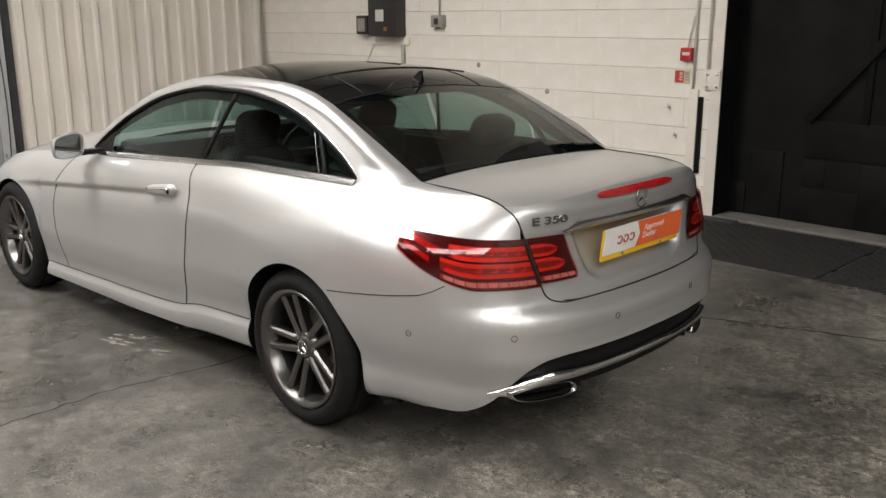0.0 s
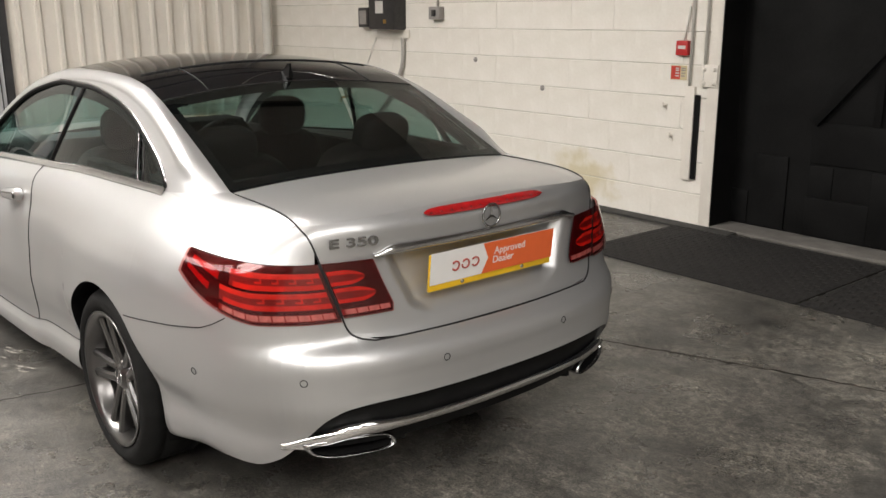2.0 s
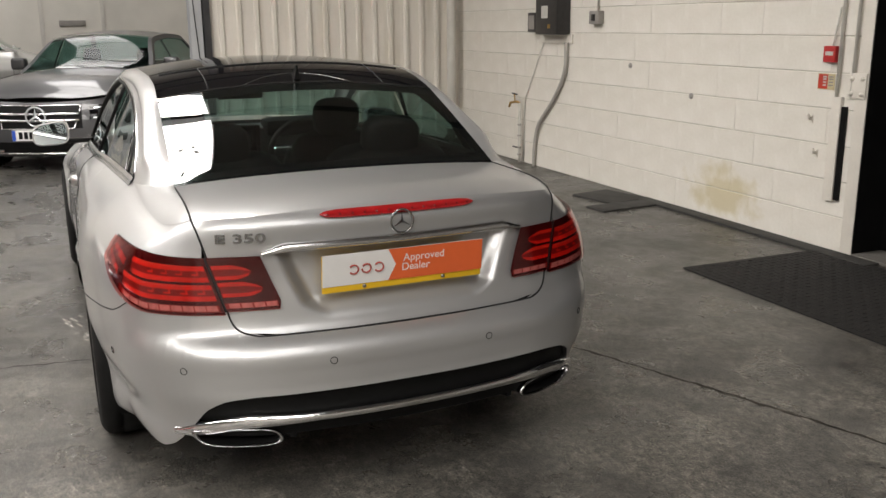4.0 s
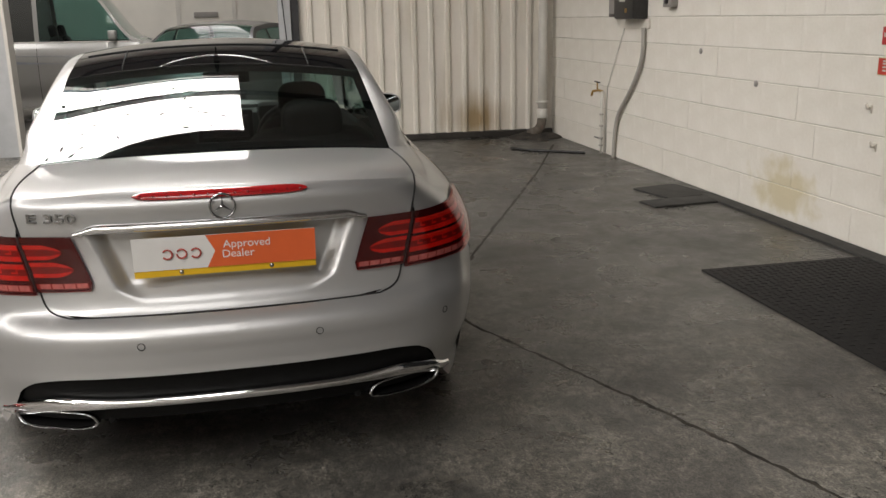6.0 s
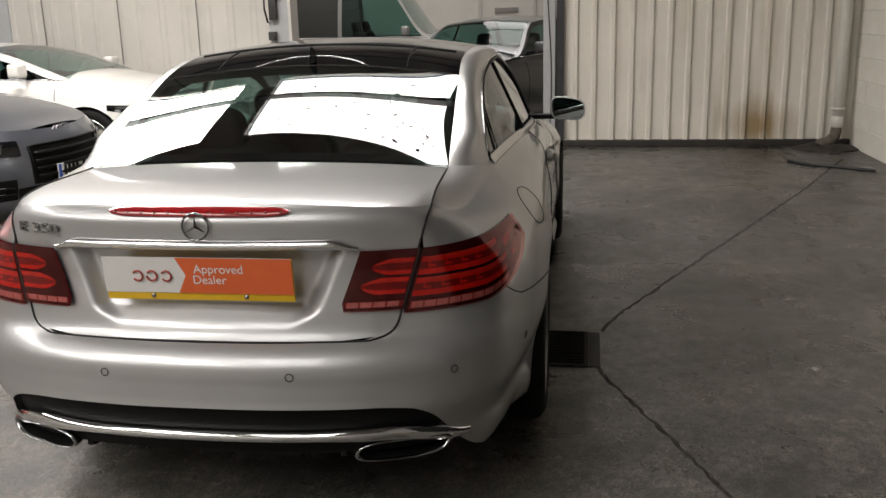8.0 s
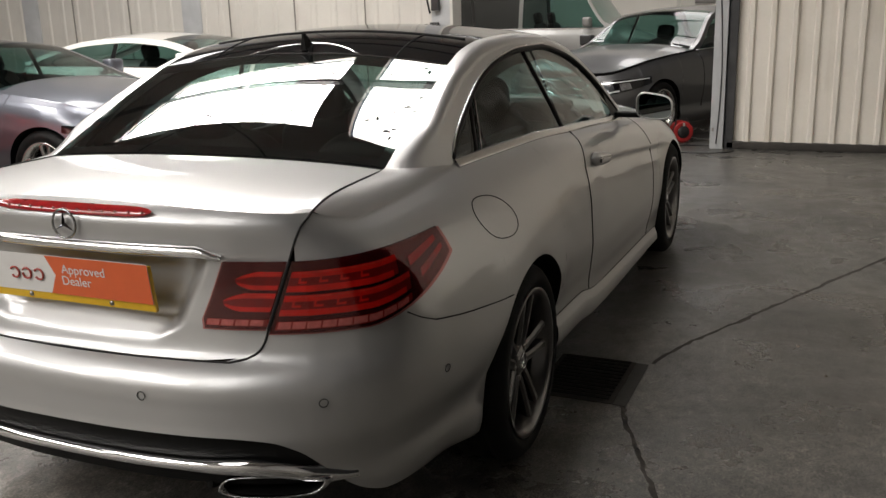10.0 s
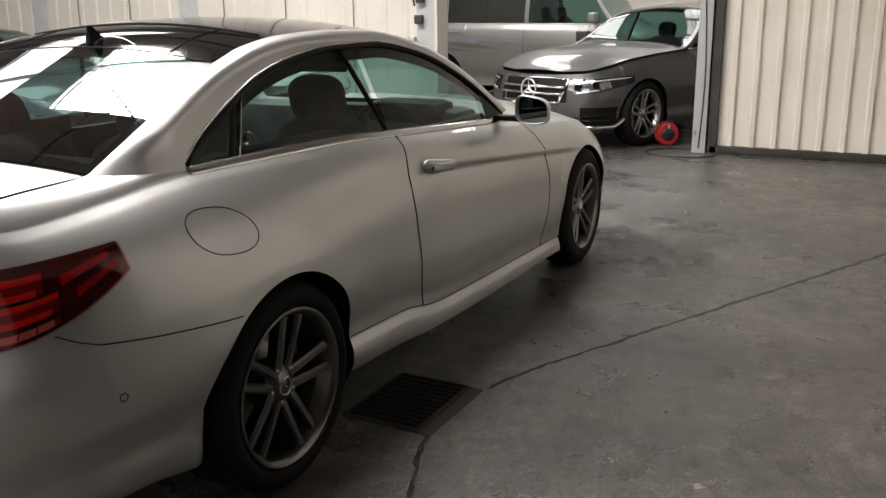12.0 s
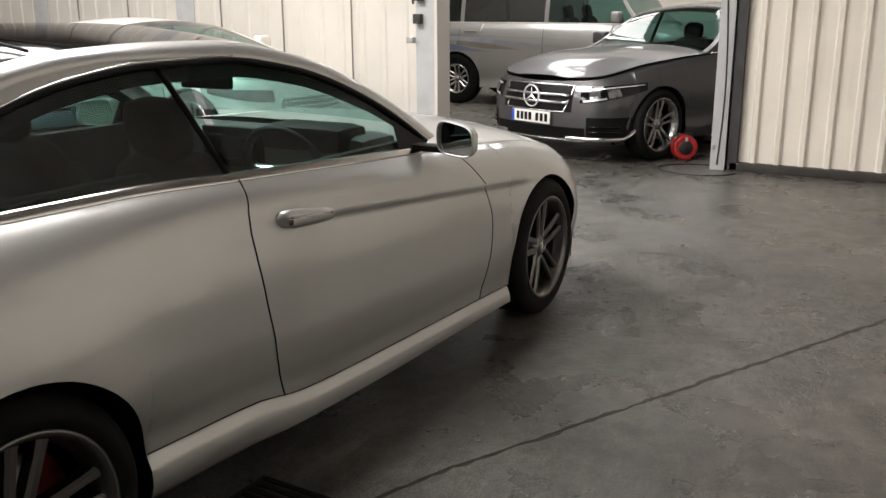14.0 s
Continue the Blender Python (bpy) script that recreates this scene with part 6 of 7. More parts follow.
    tube("chin_strip", [B.at(u, 0.205, 0.008) for u in line_of(10, ul, B.length)] + [B.at(-u, 0.205, 0.008) for u in line_of(10, B.length, ul)][1:], 0.009, BRIGHT, car, 6)
    if plate:
        pl = new("number_plate")
        pl.parent = car
        pl.matrix_basis = pose(nose + 0.004, 0, 0.405)
        box("card", 0.0, 0.012, -0.26, 0.26, -0.056, 0.056, PLATEWHITE, pl, 0.002)
        box("blue_band", 0.0122, 0.0135, -0.258, -0.222, -0.054, 0.054, BLUE, pl)
        for k, y in enumerate((-0.17, -0.115, -0.06, -0.005, 0.09, 0.15, 0.21)):
            box("plate_bar", 0.0122, 0.0135, y - 0.02, y + 0.02, -0.037, 0.037, BLACKTRIM, pl)
    # tail lamps
    for s in (1, -1):
        rows = [[B.at(s * u, z, 0.006) for z in line_of(4, belt_r - 0.22, belt_r - 0.06)] for u in line_of(8, U(tail + 0.07), U(tail + 0.33))]
        part("tail_lamp", grid_mesh("tail_lamp", rows, REDLENS, True, s < 0), car)
    # mirrors, liners, cabin
    for s in (1, -1):
        mx = ws_base - 0.42
        y = B.side_y(mx, B.belt(mx)) + 0.14
        part("door_mirror", bm_mesh("door_mirror", box_bm(mx, mx + 0.12, s * y - 0.09, s * y + 0.09, B.belt(mx) + 0.03, B.belt(mx) + 0.17, 0.035, None, 3), paint, True, 60), car)
        box("mirror_arm", mx + 0.04, mx + 0.1, min(s * (y - 0.16), s * y), max(s * (y - 0.16), s * y), B.belt(mx) + 0.03, B.belt(mx) + 0.06, BLACKTRIM, car)
        hx = b_post[0] + 0.1 if b_post else 1.0
        tube("door_handle", [B.at(s * U(hx + 0.2 * t), belt_f - 0.10, 0.006 + 0.02 * math.sin(math.pi * t)) for t in line_of(8)], 0.010, paint, car, 6)
        for ax in AX:
            rows = []
            for i in range(21):
                t = math.pi * (-0.1 + 1.2 * i / 20)
                cx, cz = ax + B.arch_r * math.cos(t), B.hub_z + B.arch_r * math.sin(t)
                y = B.at(U(cx), max(cz, low))[1]
                rows.append([(cx, s * y, cz), (cx, s * (y - 0.025), cz), (cx, s * 0.4, cz)])
            part("arch_liner", grid_mesh("arch_liner", rows, UNDER), car)
    box("underbody", tail + 0.25, nose - 0.3, -hw + 0.16, hw - 0.16, low + 0.01, low + 0.1, UNDER, car)
    box("cabin_floor", rs_base, ws_base, -hw + 0.12, hw - 0.12, 0.3, belt_f - 0.22, LEATHER, car)
    for x, y in ((ws_base - 1.30, 0.36), (ws_base - 1.30, -0.36)):
        headrest_seat(car, x, y, belt_f + 0.27)
    box("dashboard", ws_base - 0.55, ws_base - 0.05, -hw + 0.16, hw - 0.16, belt_f - 0.2, belt_f - 0.02, DASH, car, 0.03)
    for x in AX:
        for s in (1, -1):
            wheel_parts(car, (x, s * (hw - 0.125), R), R, 0.22, rim, rim_mat, twin=twin, spokes=rim_spokes, caliper=False, outward=s, star=False)
    return car, B


# the grey saloon in the doorway of the next bay
saloon, SB = build_plain_car("saloon_car", "dark grey metallic saloon car with chrome grille and bonnet ajar", pose(10.40, -0.17, 0, 0, 0, 159), GREYPAINT, 2.94, -1.05, 3.76, 0.925, 1.0, 0.96, 0.74, 1.46, 2.12, 1.35, 0.05, -0.55, 0.42, 0.335, 0.25, (1.05,), grille=(0.47, 0.71, 2), bonnet_gap=0.03, lamp=(0.5, 0.8, 0.56, 0.74), rim_mat=ALLOYMID, sporty=True)
part("emblem_disc", moved(lathe_mesh("emblem_disc", [(0.0, 0.006), (0.088, 0.006), (0.096, 0.0), (0.096, -0.02)], GLOSSBLACK, 32, "x"), Matrix.Translation(SB.at(SB.length, 0.60, 0.010))), saloon, "gloss black disc behind the emblem")
part("emblem", moved(star_badge("emblem", 0.100, LAMPBAR), pose(*SB.at(SB.length, 0.60, 0.036), 0, 0, 180)), saloon, "chrome ring emblem on the grille")
# the silver van beyond it
van, VB = build_plain_car("van", "silver people-carrier van with blue and tan side stripes", pose(11.85, 4.35, 0, 0, 0, -90), VANPAINT, 2.85, -1.0, 3.55, 0.90, 1.19, 1.17, 0.98, 2.05, 2.88, 2.15, -0.85, -0.97, 0.14, 0.372, 0.215, (0.05, 1.42), grille=(0.5, 0.62, 2), category="van", twin=True, low=0.26, rim_spokes=6, lamp=(0.5, 0.8, 0.66, 0.84), rear_glass=GLASS_DARK)
for mat, x_a, x_b, z_a, z_b, h_a, h_m in ((VANPALE, -0.85, 1.95, 0.985, 0.865, 0.018, 0.034), (VANBLUE, -0.75, 0.60, 0.90, 0.775, 0.012, 0.042), (VANTAN, 0.02, 1.12, 0.905, 0.815, 0.030, 0.036)):
    rows = []
    for t in line_of(18):
        hh = (h_a + (h_m - h_a) * smooth(0.0, 0.45, t)) * (1 - smooth(0.45, 1.0, t)) + 0.001
        zc = z_a + (z_b - z_a) * t
        rows.append([VB.at(-VB.ux(x_a + (x_b - x_a) * t), zc + hh * q, 0.004) for q in (-1, 0, 1)])
    part("side_stripe", grid_mesh("side_stripe", rows, mat, True, True), van)
shell_line(VB, "stripe_line", [(-VB.ux(x), 1.04 - 0.02 * (x + 0.85)) for x in line_of(8, -0.85, 1.9)], van, 0.004, VANPALE, 0.002)
# cars along the wall on the other side
white_car, WB = build_plain_car("white_car", "white hatchback car parked nose out", pose(6.05, 6.60, 0, 0, 0, -90), WHITEPAINT, 2.65, -0.75, 3.50, 0.90, 0.98, 0.94, 0.76, 1.33, 2.36, 1.45, 0.45, -0.60, 0.46, 0.33, 0.235, (0.85,), grille=(0.42, 0.58, 3), plate=False)
silver_car, AB = build_plain_car("silver_coupe", "pale silver coupe car parked nose out", pose(3.28, 6.25, 0, 0, 0, -90), BLUESILVER, 2.48, -0.80, 3.30, 0.91, 0.98, 0.93, 0.72, 1.34, 1.90, 1.05, -0.1, -0.65, 0.44, 0.33, 0.24, (0.75,), grille=(0.34, 0.62, 4), bars=BLACKTRIM)
for k in range(4):
    part("emblem_ring", moved(tube_mesh("emblem_ring", [(0, 0.034 * math.cos(t), 0.034 * math.sin(t)) for t in np.linspace(0, 2 * math.pi, 21)[:-1]], 0.004, CHROME, 6, True), Matrix.Translation(Vector(AB.at(AB.length, 0.70, 0.012)) + Vector((-0.02, -0.075 + 0.05 * k, 0)))), silver_car)
build_plain_car("red_car", "red hatchback car parked nose out", pose(0.75, 6.4, 0, 0, 0, -90), REDPAINT, 2.5, -0.75, 3.35, 0.88, 1.0, 0.95, 0.74, 1.42, 1.8, 1.0, -0.2, -0.6, 0.42, 0.31, 0.215, (0.8,), grille=(0.42, 0.56, 2))


# ---- fixtures and clutter ----
# big black sliding door with its jamb, threshold and bolt
tagged(box("door_jamb", 0.745, 0.838, WALL_Y - 0.20, WALL_Y + 0.016, 0, 3.6, WHITEWOOD, bevel=0.006), "cream painted timber door jamb", "trim", kind="structure")
door = thing("black_door", "large black painted timber door, shut", "door", kind="structure")
box("side_frame", 0.737, 0.7445, DOOR_Y, WALL_Y + 0.010, 0.0, 3.6, BLACK_DOOR, door)
box("leaf", -3.2, 0.85, DOOR_Y - 0.06, DOOR_Y, 0.012, 3.6, BLACK_DOOR, door)
tagged(box("threshold", -3.2, 0.736, DOOR_Y - 0.1, WALL_Y + 0.02, 0.0, 0.022, SILLCON, bevel=0.006), "worn concrete door sill", "trim", kind="structure")
for x0, x1, z0, z1, d in ((0.30, 0.56, 0.03, 0.56, 0.016), (-0.30, 0.15, 0.03, 0.30, 0.02), (-0.62, -0.30, 0.03, 0.52, 0.016), (-0.75, 0.14, 0.54, 0.82, 0.012), (0.60, 0.83, 0.03, 0.28, 0.012), (-0.03, 0.14, 0.30, 0.52, 0.008)):
    box("door_panel", x0, x1, DOOR_Y, DOOR_Y + d, z0, z1, BLACK_DOOR, door, 0.003)
me = bm_mesh("door_brace", box_bm(-0.035, 0.035, 0, 0.045, 0, 2.2, 0.004), BLACK_DOOR, True)
me.transform(pose(0.13, DOOR_Y, 0.82, 0, -40))
part("door_brace", me, door)
box("door_rail", -0.98, -0.86, DOOR_Y, DOOR_Y + 0.03, 0.03, 3.5, BLACK_DOOR, door, 0.004)
box("door_stile", -0.32, -0.27, DOOR_Y, DOOR_Y + 0.02, 0.82, 3.5, BLACK_DOOR, door, 0.004)
bolt = new("door_bolt")
bolt.parent = door
tagged(bolt, "galvanised steel drop bolt")
tube("rod", [(-0.70, DOOR_Y + 0.035, z) for z in (0.03, 0.2, 0.40)] + [(-0.68, DOOR_Y + 0.04, 0.42), (-0.62, DOOR_Y + 0.05, 0.40)], 0.009, GALV, bolt)
for z in (0.15, 0.33):
    box("bracket", -0.735, -0.665, DOOR_Y, DOOR_Y + 0.05, z - 0.035, z + 0.035, GALV, bolt, 0.008)
box("hasp", -0.70, -0.58, DOOR_Y + 0.012, DOOR_Y + 0.03, 0.475, 0.525, GALV, bolt, 0.006)

# rubber mats by the door
mat_bm = bmesh.new()
mat_obs = []
for x0, x1 in ((-0.62, 0.96), (-2.25, -0.64)):
    rm = thing("rubber_mat", "black ribbed rubber floor mat", "mat", group="rubber mats")
    rm.matrix_basis = pose(0, 0, 0)
    y0, y1 = -3.72, -2.60
    box("sheet", x0, x1, y0, y1, 0.0, 0.010, MATRUB, rm, 0.003)
    verts, faces = [], []
    nx, ny = int((x1 - x0) / 0.05), int((y1 - y0) / 0.05)
    for i in range(nx):
        for j in range(ny):
            cx, cy = x0 + 0.03 + i * 0.05, y0 + 0.03 + j * 0.05
            a = 0.022 if (i + j) % 2 else 0.007
            b = 0.007 if (i + j) % 2 else 0.022
            k = len(verts)
            verts += [(cx - a, cy - b, 0.0102), (cx + a, cy - b, 0.0102), (cx + a, cy + b, 0.0102), (cx - a, cy + b, 0.0102), (cx - a * 0.7, cy - b * 0.6, 0.0135), (cx + a * 0.7, cy - b * 0.6, 0.0135), (cx + a * 0.7, cy + b * 0.6, 0.0135), (cx - a * 0.7, cy + b * 0.6, 0.0135)]
            faces += [(k + 4, k + 5, k + 6, k + 7)] + [(k + q, k + (q + 1) % 4, k + 4 + (q + 1) % 4, k + 4 + q) for q in range(4)]
    tagged(part("tread", mesh_from("tread", verts, faces, MATRUB, False), rm), kind="stuff")

# fire call point, sign, conduits and the long bracket by the jamb
cp = thing("call_point", "red manual call point with a white label", "call point")
box("case", 1.01, 1.11, WALL_Y, WALL_Y + 0.045, 1.25, 1.355, REDBOX, cp, 0.008)
box("label", 1.025, 1.09, WALL_Y + 0.0455, WALL_Y + 0.047, 1.295, 1.32, LABELW, cp)
tube("cable", [(1.06, WALL_Y + 0.015, 1.35), (1.05, WALL_Y + 0.015, 1.42), (1.035, WALL_Y + 0.015, 1.50), (1.02, WALL_Y + 0.015, 1.6)], 0.006, PVC, cp)
sg = thing("wall_sign", "small red and cream fire notice", "sign")
box("panel", 1.03, 1.17, WALL_Y, WALL_Y + 0.006, 1.07, 1.175, SIGNYEL, sg)
box("red_field", 1.085, 1.165, WALL_Y + 0.0062, WALL_Y + 0.008, 1.075, 1.17, SIGNRED, sg)
for z in (1.10, 1.12, 1.14, 1.155):
    box("print_bar", 1.038, 1.076, WALL_Y + 0.0062, WALL_Y + 0.008, z - 0.005, z + 0.004, BOXGREY, sg)
    box("print_bar", 1.095, 1.125, WALL_Y + 0.0082, WALL_Y + 0.009, z - 0.006, z + 0.004, LABELW, sg)
for i, x in enumerate((0.99, 0.868)):
    tagged(tube("conduit", [(x, WALL_Y + 0.018, 1.03), (x, WALL_Y + 0.018, 2.2), (x, WALL_Y + 0.018, ROOF_Z - 0.2)], 0.011, PVC), "cream painted wall conduit", "conduit", group="wall conduits")
br = thing("door_guide", "long cream timber strip with a dark slot", "trim")
box("board", 0.936, 1.015, WALL_Y, WALL_Y + 0.03, 0.34, 1.03, WHITEWOOD, br, 0.004)
box("slot", 0.897, 0.935, WALL_Y, WALL_Y + 0.02, 0.35, 0.97, BLACKTRIM, br)
pl = thing("hinge_plate", "cream painted bolted hinge plate", "plate")
box("plate", 0.752, 0.892, WALL_Y + 0.0165, WALL_Y + 0.028, 1.03, 1.19, WHITEWOOD, pl, 0.004)
for x, z in ((0.778, 1.06), (0.862, 1.06), (0.778, 1.155), (0.862, 1.155)):
    part("bolt", moved(lathe_mesh("bolt", [(0, 0.016), (0.013, 0.014), (0.016, 0.0)], WHITEWOOD, 8), Matrix.Translation((x, WALL_Y + 0.028, z))), pl)
for x, z in ((1.20, 0.87), (1.13, 0.645)):
    k = thing("wall_hook", "small cream painted wall hook", "hook", group="wall hooks")
    tube("pin", [(x, WALL_Y, z), (x, WALL_Y + 0.03, z), (x, WALL_Y + 0.04, z + 0.03)], 0.009, WHITEWOOD, k)
    box("base", x - 0.014, x + 0.014, WALL_Y, WALL_Y + 0.008, z - 0.03, z + 0.02, WHITEWOOD, k)

# electricity meter on its board, isolator and cables
mt = thing("electricity_meter", "black electricity meter on a cream board", "meter")
box("board", 4.36, 5.02, WALL_Y, WALL_Y + 0.022, 1.315, 1.40, WHITEWOOD, mt, 0.004)
box("case", 4.42, 4.86, WALL_Y, WALL_Y + 0.16, 1.40, 1.86, BOXBLACK, mt, 0.02)
box("label", 4.60, 4.73, WALL_Y + 0.161, WALL_Y + 0.163, 1.56, 1.68, LABELW, mt)
box("seal", 4.55, 4.60, WALL_Y + 0.161, WALL_Y + 0.163, 1.46, 1.50, BRASS, mt)
box("side_case", 4.93, 5.12, WALL_Y, WALL_Y + 0.11, 1.42, 1.62, BOXBLACK, mt, 0.015)
box("side_label", 4.97, 5.09, WALL_Y + 0.111, WALL_Y + 0.113, 1.45, 1.59, BOXGREY, mt)
sw = thing("wall_switch", "grey metal switch box", "switch")
box("case", 3.82, 3.98, WALL_Y, WALL_Y + 0.07, 1.50, 1.62, BOXGREY, sw, 0.01)
box("rocker", 3.87, 3.92, WALL_Y + 0.07, WALL_Y + 0.085, 1.53, 1.59, BOXBLACK, sw, 0.004)
tube("conduit", [(3.90, WALL_Y + 0.02, 1.62), (3.90, WALL_Y + 0.02, 2.6), (3.90, WALL_Y + 0.02, ROOF_Z - 0.3)], 0.01, PVC, sw)
cb = thing("meter_cable", "thick grey armoured cable down the wall", "cable")
pts = [Vector((4.45, WALL_Y + 0.03, 1.32)), Vector((4.45, WALL_Y + 0.03, 1.10)), Vector((4.53, WALL_Y + 0.03, 0.92)), Vector((4.72, WALL_Y + 0.03, 0.70)), Vector((4.98, WALL_Y + 0.03, 0.46)), Vector((5.06, WALL_Y + 0.03, 0.24)), Vector((5.08, WALL_Y + 0.03, 0.0))]
fine = []
for i in range(len(pts) - 1):
    for t in line_of(8)[:-1]:
        a, b, c, d = pts[max(i - 1, 0)], pts[i], pts[i + 1], pts[min(i + 2, len(pts) - 1)]
        fine.append(0.5 * (2 * b + (c - a) * t + (2 * a - 5 * b + 4 * c - d) * t**2 + (3 * b - a - 3 * c + d) * t**3))
fine.append(pts[-1])
tube("sheath", fine, 0.020, CABLEGREY, cb, 10)
tp = thing("water_tap", "brass tap on a lagged grey standpipe", "tap")
TX = 5.38
tube("standpipe", [(TX, WALL_Y + 0.05, z) for z in (0.0, 0.2, 0.45, 0.66)], 0.016, PVC, tp)
for z in (0.09, 0.17, 0.30, 0.42):
    part("clip", moved(lathe_mesh("clip", [(0.016, -0.01), (0.024, -0.008), (0.024, 0.008), (0.016, 0.01)], CABLEGREY, 12, "z"), Matrix.Translation((TX, WALL_Y + 0.05, z))), tp)
tube("spout", [(TX, WALL_Y + 0.05, 0.66), (TX + 0.04, WALL_Y + 0.07, 0.67), (TX + 0.09, WALL_Y + 0.12, 0.66), (TX + 0.10, WALL_Y + 0.13, 0.61)], 0.013, BRASS, tp)
tube("tap_handle", [(TX + 0.03, WALL_Y + 0.07, 0.75), (TX + 0.11, WALL_Y + 0.09, 0.76)], 0.008, BOXBLACK, tp)
tube("tap_stem", [(TX + 0.06, WALL_Y + 0.08, 0.67), (TX + 0.07, WALL_Y + 0.08, 0.755)], 0.008, BRASS, tp)
tube("lever", [(TX - 0.02, WALL_Y + 0.05, 0.16), (TX + 0.10, WALL_Y + 0.08, 0.17)], 0.008, BOXBLACK, tp)
tube("wire", [(TX - 0.03, WALL_Y + 0.012, 0.02), (TX - 0.05, WALL_Y + 0.012, 0.7), (TX - 0.45, WALL_Y + 0.012, 1.32)], 0.006, PVC, tp)
# damaged plug holes in the blockwork
for x, z in ((3.37, 1.14), (2.5, 0.93)):
    tagged(part("wall_plug", moved(lathe_mesh("wall_plug", [(0, 0.012), (0.02, 0.01), (0.026, 0.0)], BOXGREY, 8), Matrix.Translation((x, WALL_Y, z)))), "small grey wall plug set in the blockwork", "wall plug", group="wall plugs")

# rainwater pipe in the corner with a cast shoe
rp = thing("downpipe", "pale grey plastic downpipe with a dark dirty shoe", "pipe")
PX, PY = 6.97, -3.62
tube("pipe", [(PX, PY, z) for z in (0.20, 1.0, 2.0, ROOF_Z - 0.05)], 0.056, PVC, rp, 16)
part("collar", moved(lathe_mesh("collar", [(0.055, -0.06), (0.066, -0.05), (0.066, 0.05), (0.055, 0.06)], PVC, 24, "z"), Matrix.Translation((PX, PY, 0.28))), rp)
part("clip", moved(lathe_mesh("clip", [(0.056, -0.012), (0.075, -0.012), (0.075, 0.012), (0.056, 0.012)], PVC, 24, "z"), Matrix.Translation((PX, PY, 0.42))), rp)
tube("shoe", [(PX, PY, 0.24), (PX - 0.01, PY + 0.02, 0.13), (PX - 0.06, PY + 0.09, 0.075), (PX - 0.14, PY + 0.20, 0.06)], 0.058, PVCDARK, rp, 14)
pile = bmesh.new()
bmesh.ops.create_icosphere(pile, subdivisions=3, radius=1, matrix=Matrix.Translation((PX - 0.1, PY + 0.12, 0.0)) @ Matrix.Diagonal((0.26, 0.34, 0.055, 1)))
for v in pile.verts:
    v.co += Vector((0, 0, 0.03 * noise.noise(v.co * 9)))
    v.co.z = max(v.co.z, -0.005)
tagged(part("dirt", bm_mesh("dirt", pile, HEAP, True, 80)), "low mound of dark dirt under the downpipe", "dirt", kind="stuff")

# loose dark mats and strips by the wall
for k, (x, y, lx, ly, rot) in enumerate(((3.18, -3.50, 0.50, 0.42, 12), (2.78, -3.38, 0.24, 0.60, 6))):
    s = box("rubber_slab", -lx / 2, lx / 2, -ly / 2, ly / 2, 0.0, 0.016, SLABRUB, None, 0.004)
    s.matrix_basis = pose(x, y, 0.0 + 0.0 * k, 0, 0, rot)
    tagged(s, "flat dark rubber offcut on the floor", "rubber slab", group="rubber offcuts")
s = box("floor_strip", -1.25, 1.25, -0.06, 0.06, 0.0, 0.018, SLABRUB, None, 0.006)
s.matrix_basis = pose(1.75, WALL_Y + 0.09, 0, 0, 0, 0)
tagged(s, "dark dirty strip along the foot of the wall", "strip")
hs = thing("hose", "short dark hose lying by the corner", "hose")
tube("tube", [(6.05 - 0.65 * t, -2.95 - 0.55 * t + 0.08 * math.sin(5 * t), 0.014) for t in line_of(12)], 0.014, CABLE, hs)

# steel columns of the doorway
def steel_column(x, y, face_y0, face_y1, label):
    c = thing("steel_column", label, "column", kind="structure", group="steel columns")
    w = (face_y1 - face_y0) / 2
    box("flange", x - 0.006, x + 0.006, y - w, y + w, 0, ROOF_Z, COLPAINT, c, 0.003)
    box("web", x + 0.006, x + 0.21, y - 0.006, y + 0.006, 0, ROOF_Z, CONCRETE_COL, c)
    box("back_flange", x + 0.21, x + 0.222, y - w, y + w, 0, ROOF_Z, CONCRETE_COL, c, 0.003)
    return c


col = steel_column(7.08, -0.565, -0.63, -0.50, "grey painted steel column beside the opening")
box("switch", 7.065, 7.074, -0.535, -0.515, 0.18, 0.22, BOXGREY, col, 0.002)
tagged(box("column_casing", 7.10, 7.34, -0.725, -0.645, 0, ROOF_Z, DARK_STEEL), "dark steel post at the edge of the sheet wall", "post", kind="structure")
cw = thing("power_lead", "thin black power lead hanging on the column", "cable")
tube("drop", [(7.07, -0.56 - 0.03 * math.sin(2.2 * z), z) for z in line_of(14, 0.05, 2.6)], 0.006, CABLE, cw, 6)
tube("floor_loop", [(7.07 - 0.10 - 0.28 * math.sin(t), -0.42 - 0.34 * math.cos(t), 0.007) for t in np.linspace(0.1, 2 * math.pi - 1.2, 36)], 0.006, CABLE, cw, 6)
col2 = steel_column(7.28, 2.60, 2.48, 2.72, "grey painted steel column with electrical boxes")
tagged(box("column_casing", 7.24, 7.50, 2.44, 2.475, 0, ROOF_Z, WHITE_METAL), "white folded edge trim of the opening", "trim", kind="structure")
eb = thing("electrical_box", "small grey switch boxes on the column", "switch box")
for z, y, h in ((1.30, 2.67, 0.05), (1.62, 2.65, 0.14), (1.86, 2.60, 0.12)):
    box("case", 7.20, 7.27, y - 0.045, y + 0.045, z - h, z + h, BOXBLACK, eb, 0.008)
tube("cable", [(7.22, 2.70, 1.9), (7.20, 2.74, 1.75), (7.22, 2.75, 1.6), (7.23, 2.72, 1.45)], 0.012, CABLE, eb)
box("socket", 7.20, 7.272, 2.72, 2.80, 1.05, 1.11, GALV, eb, 0.008)
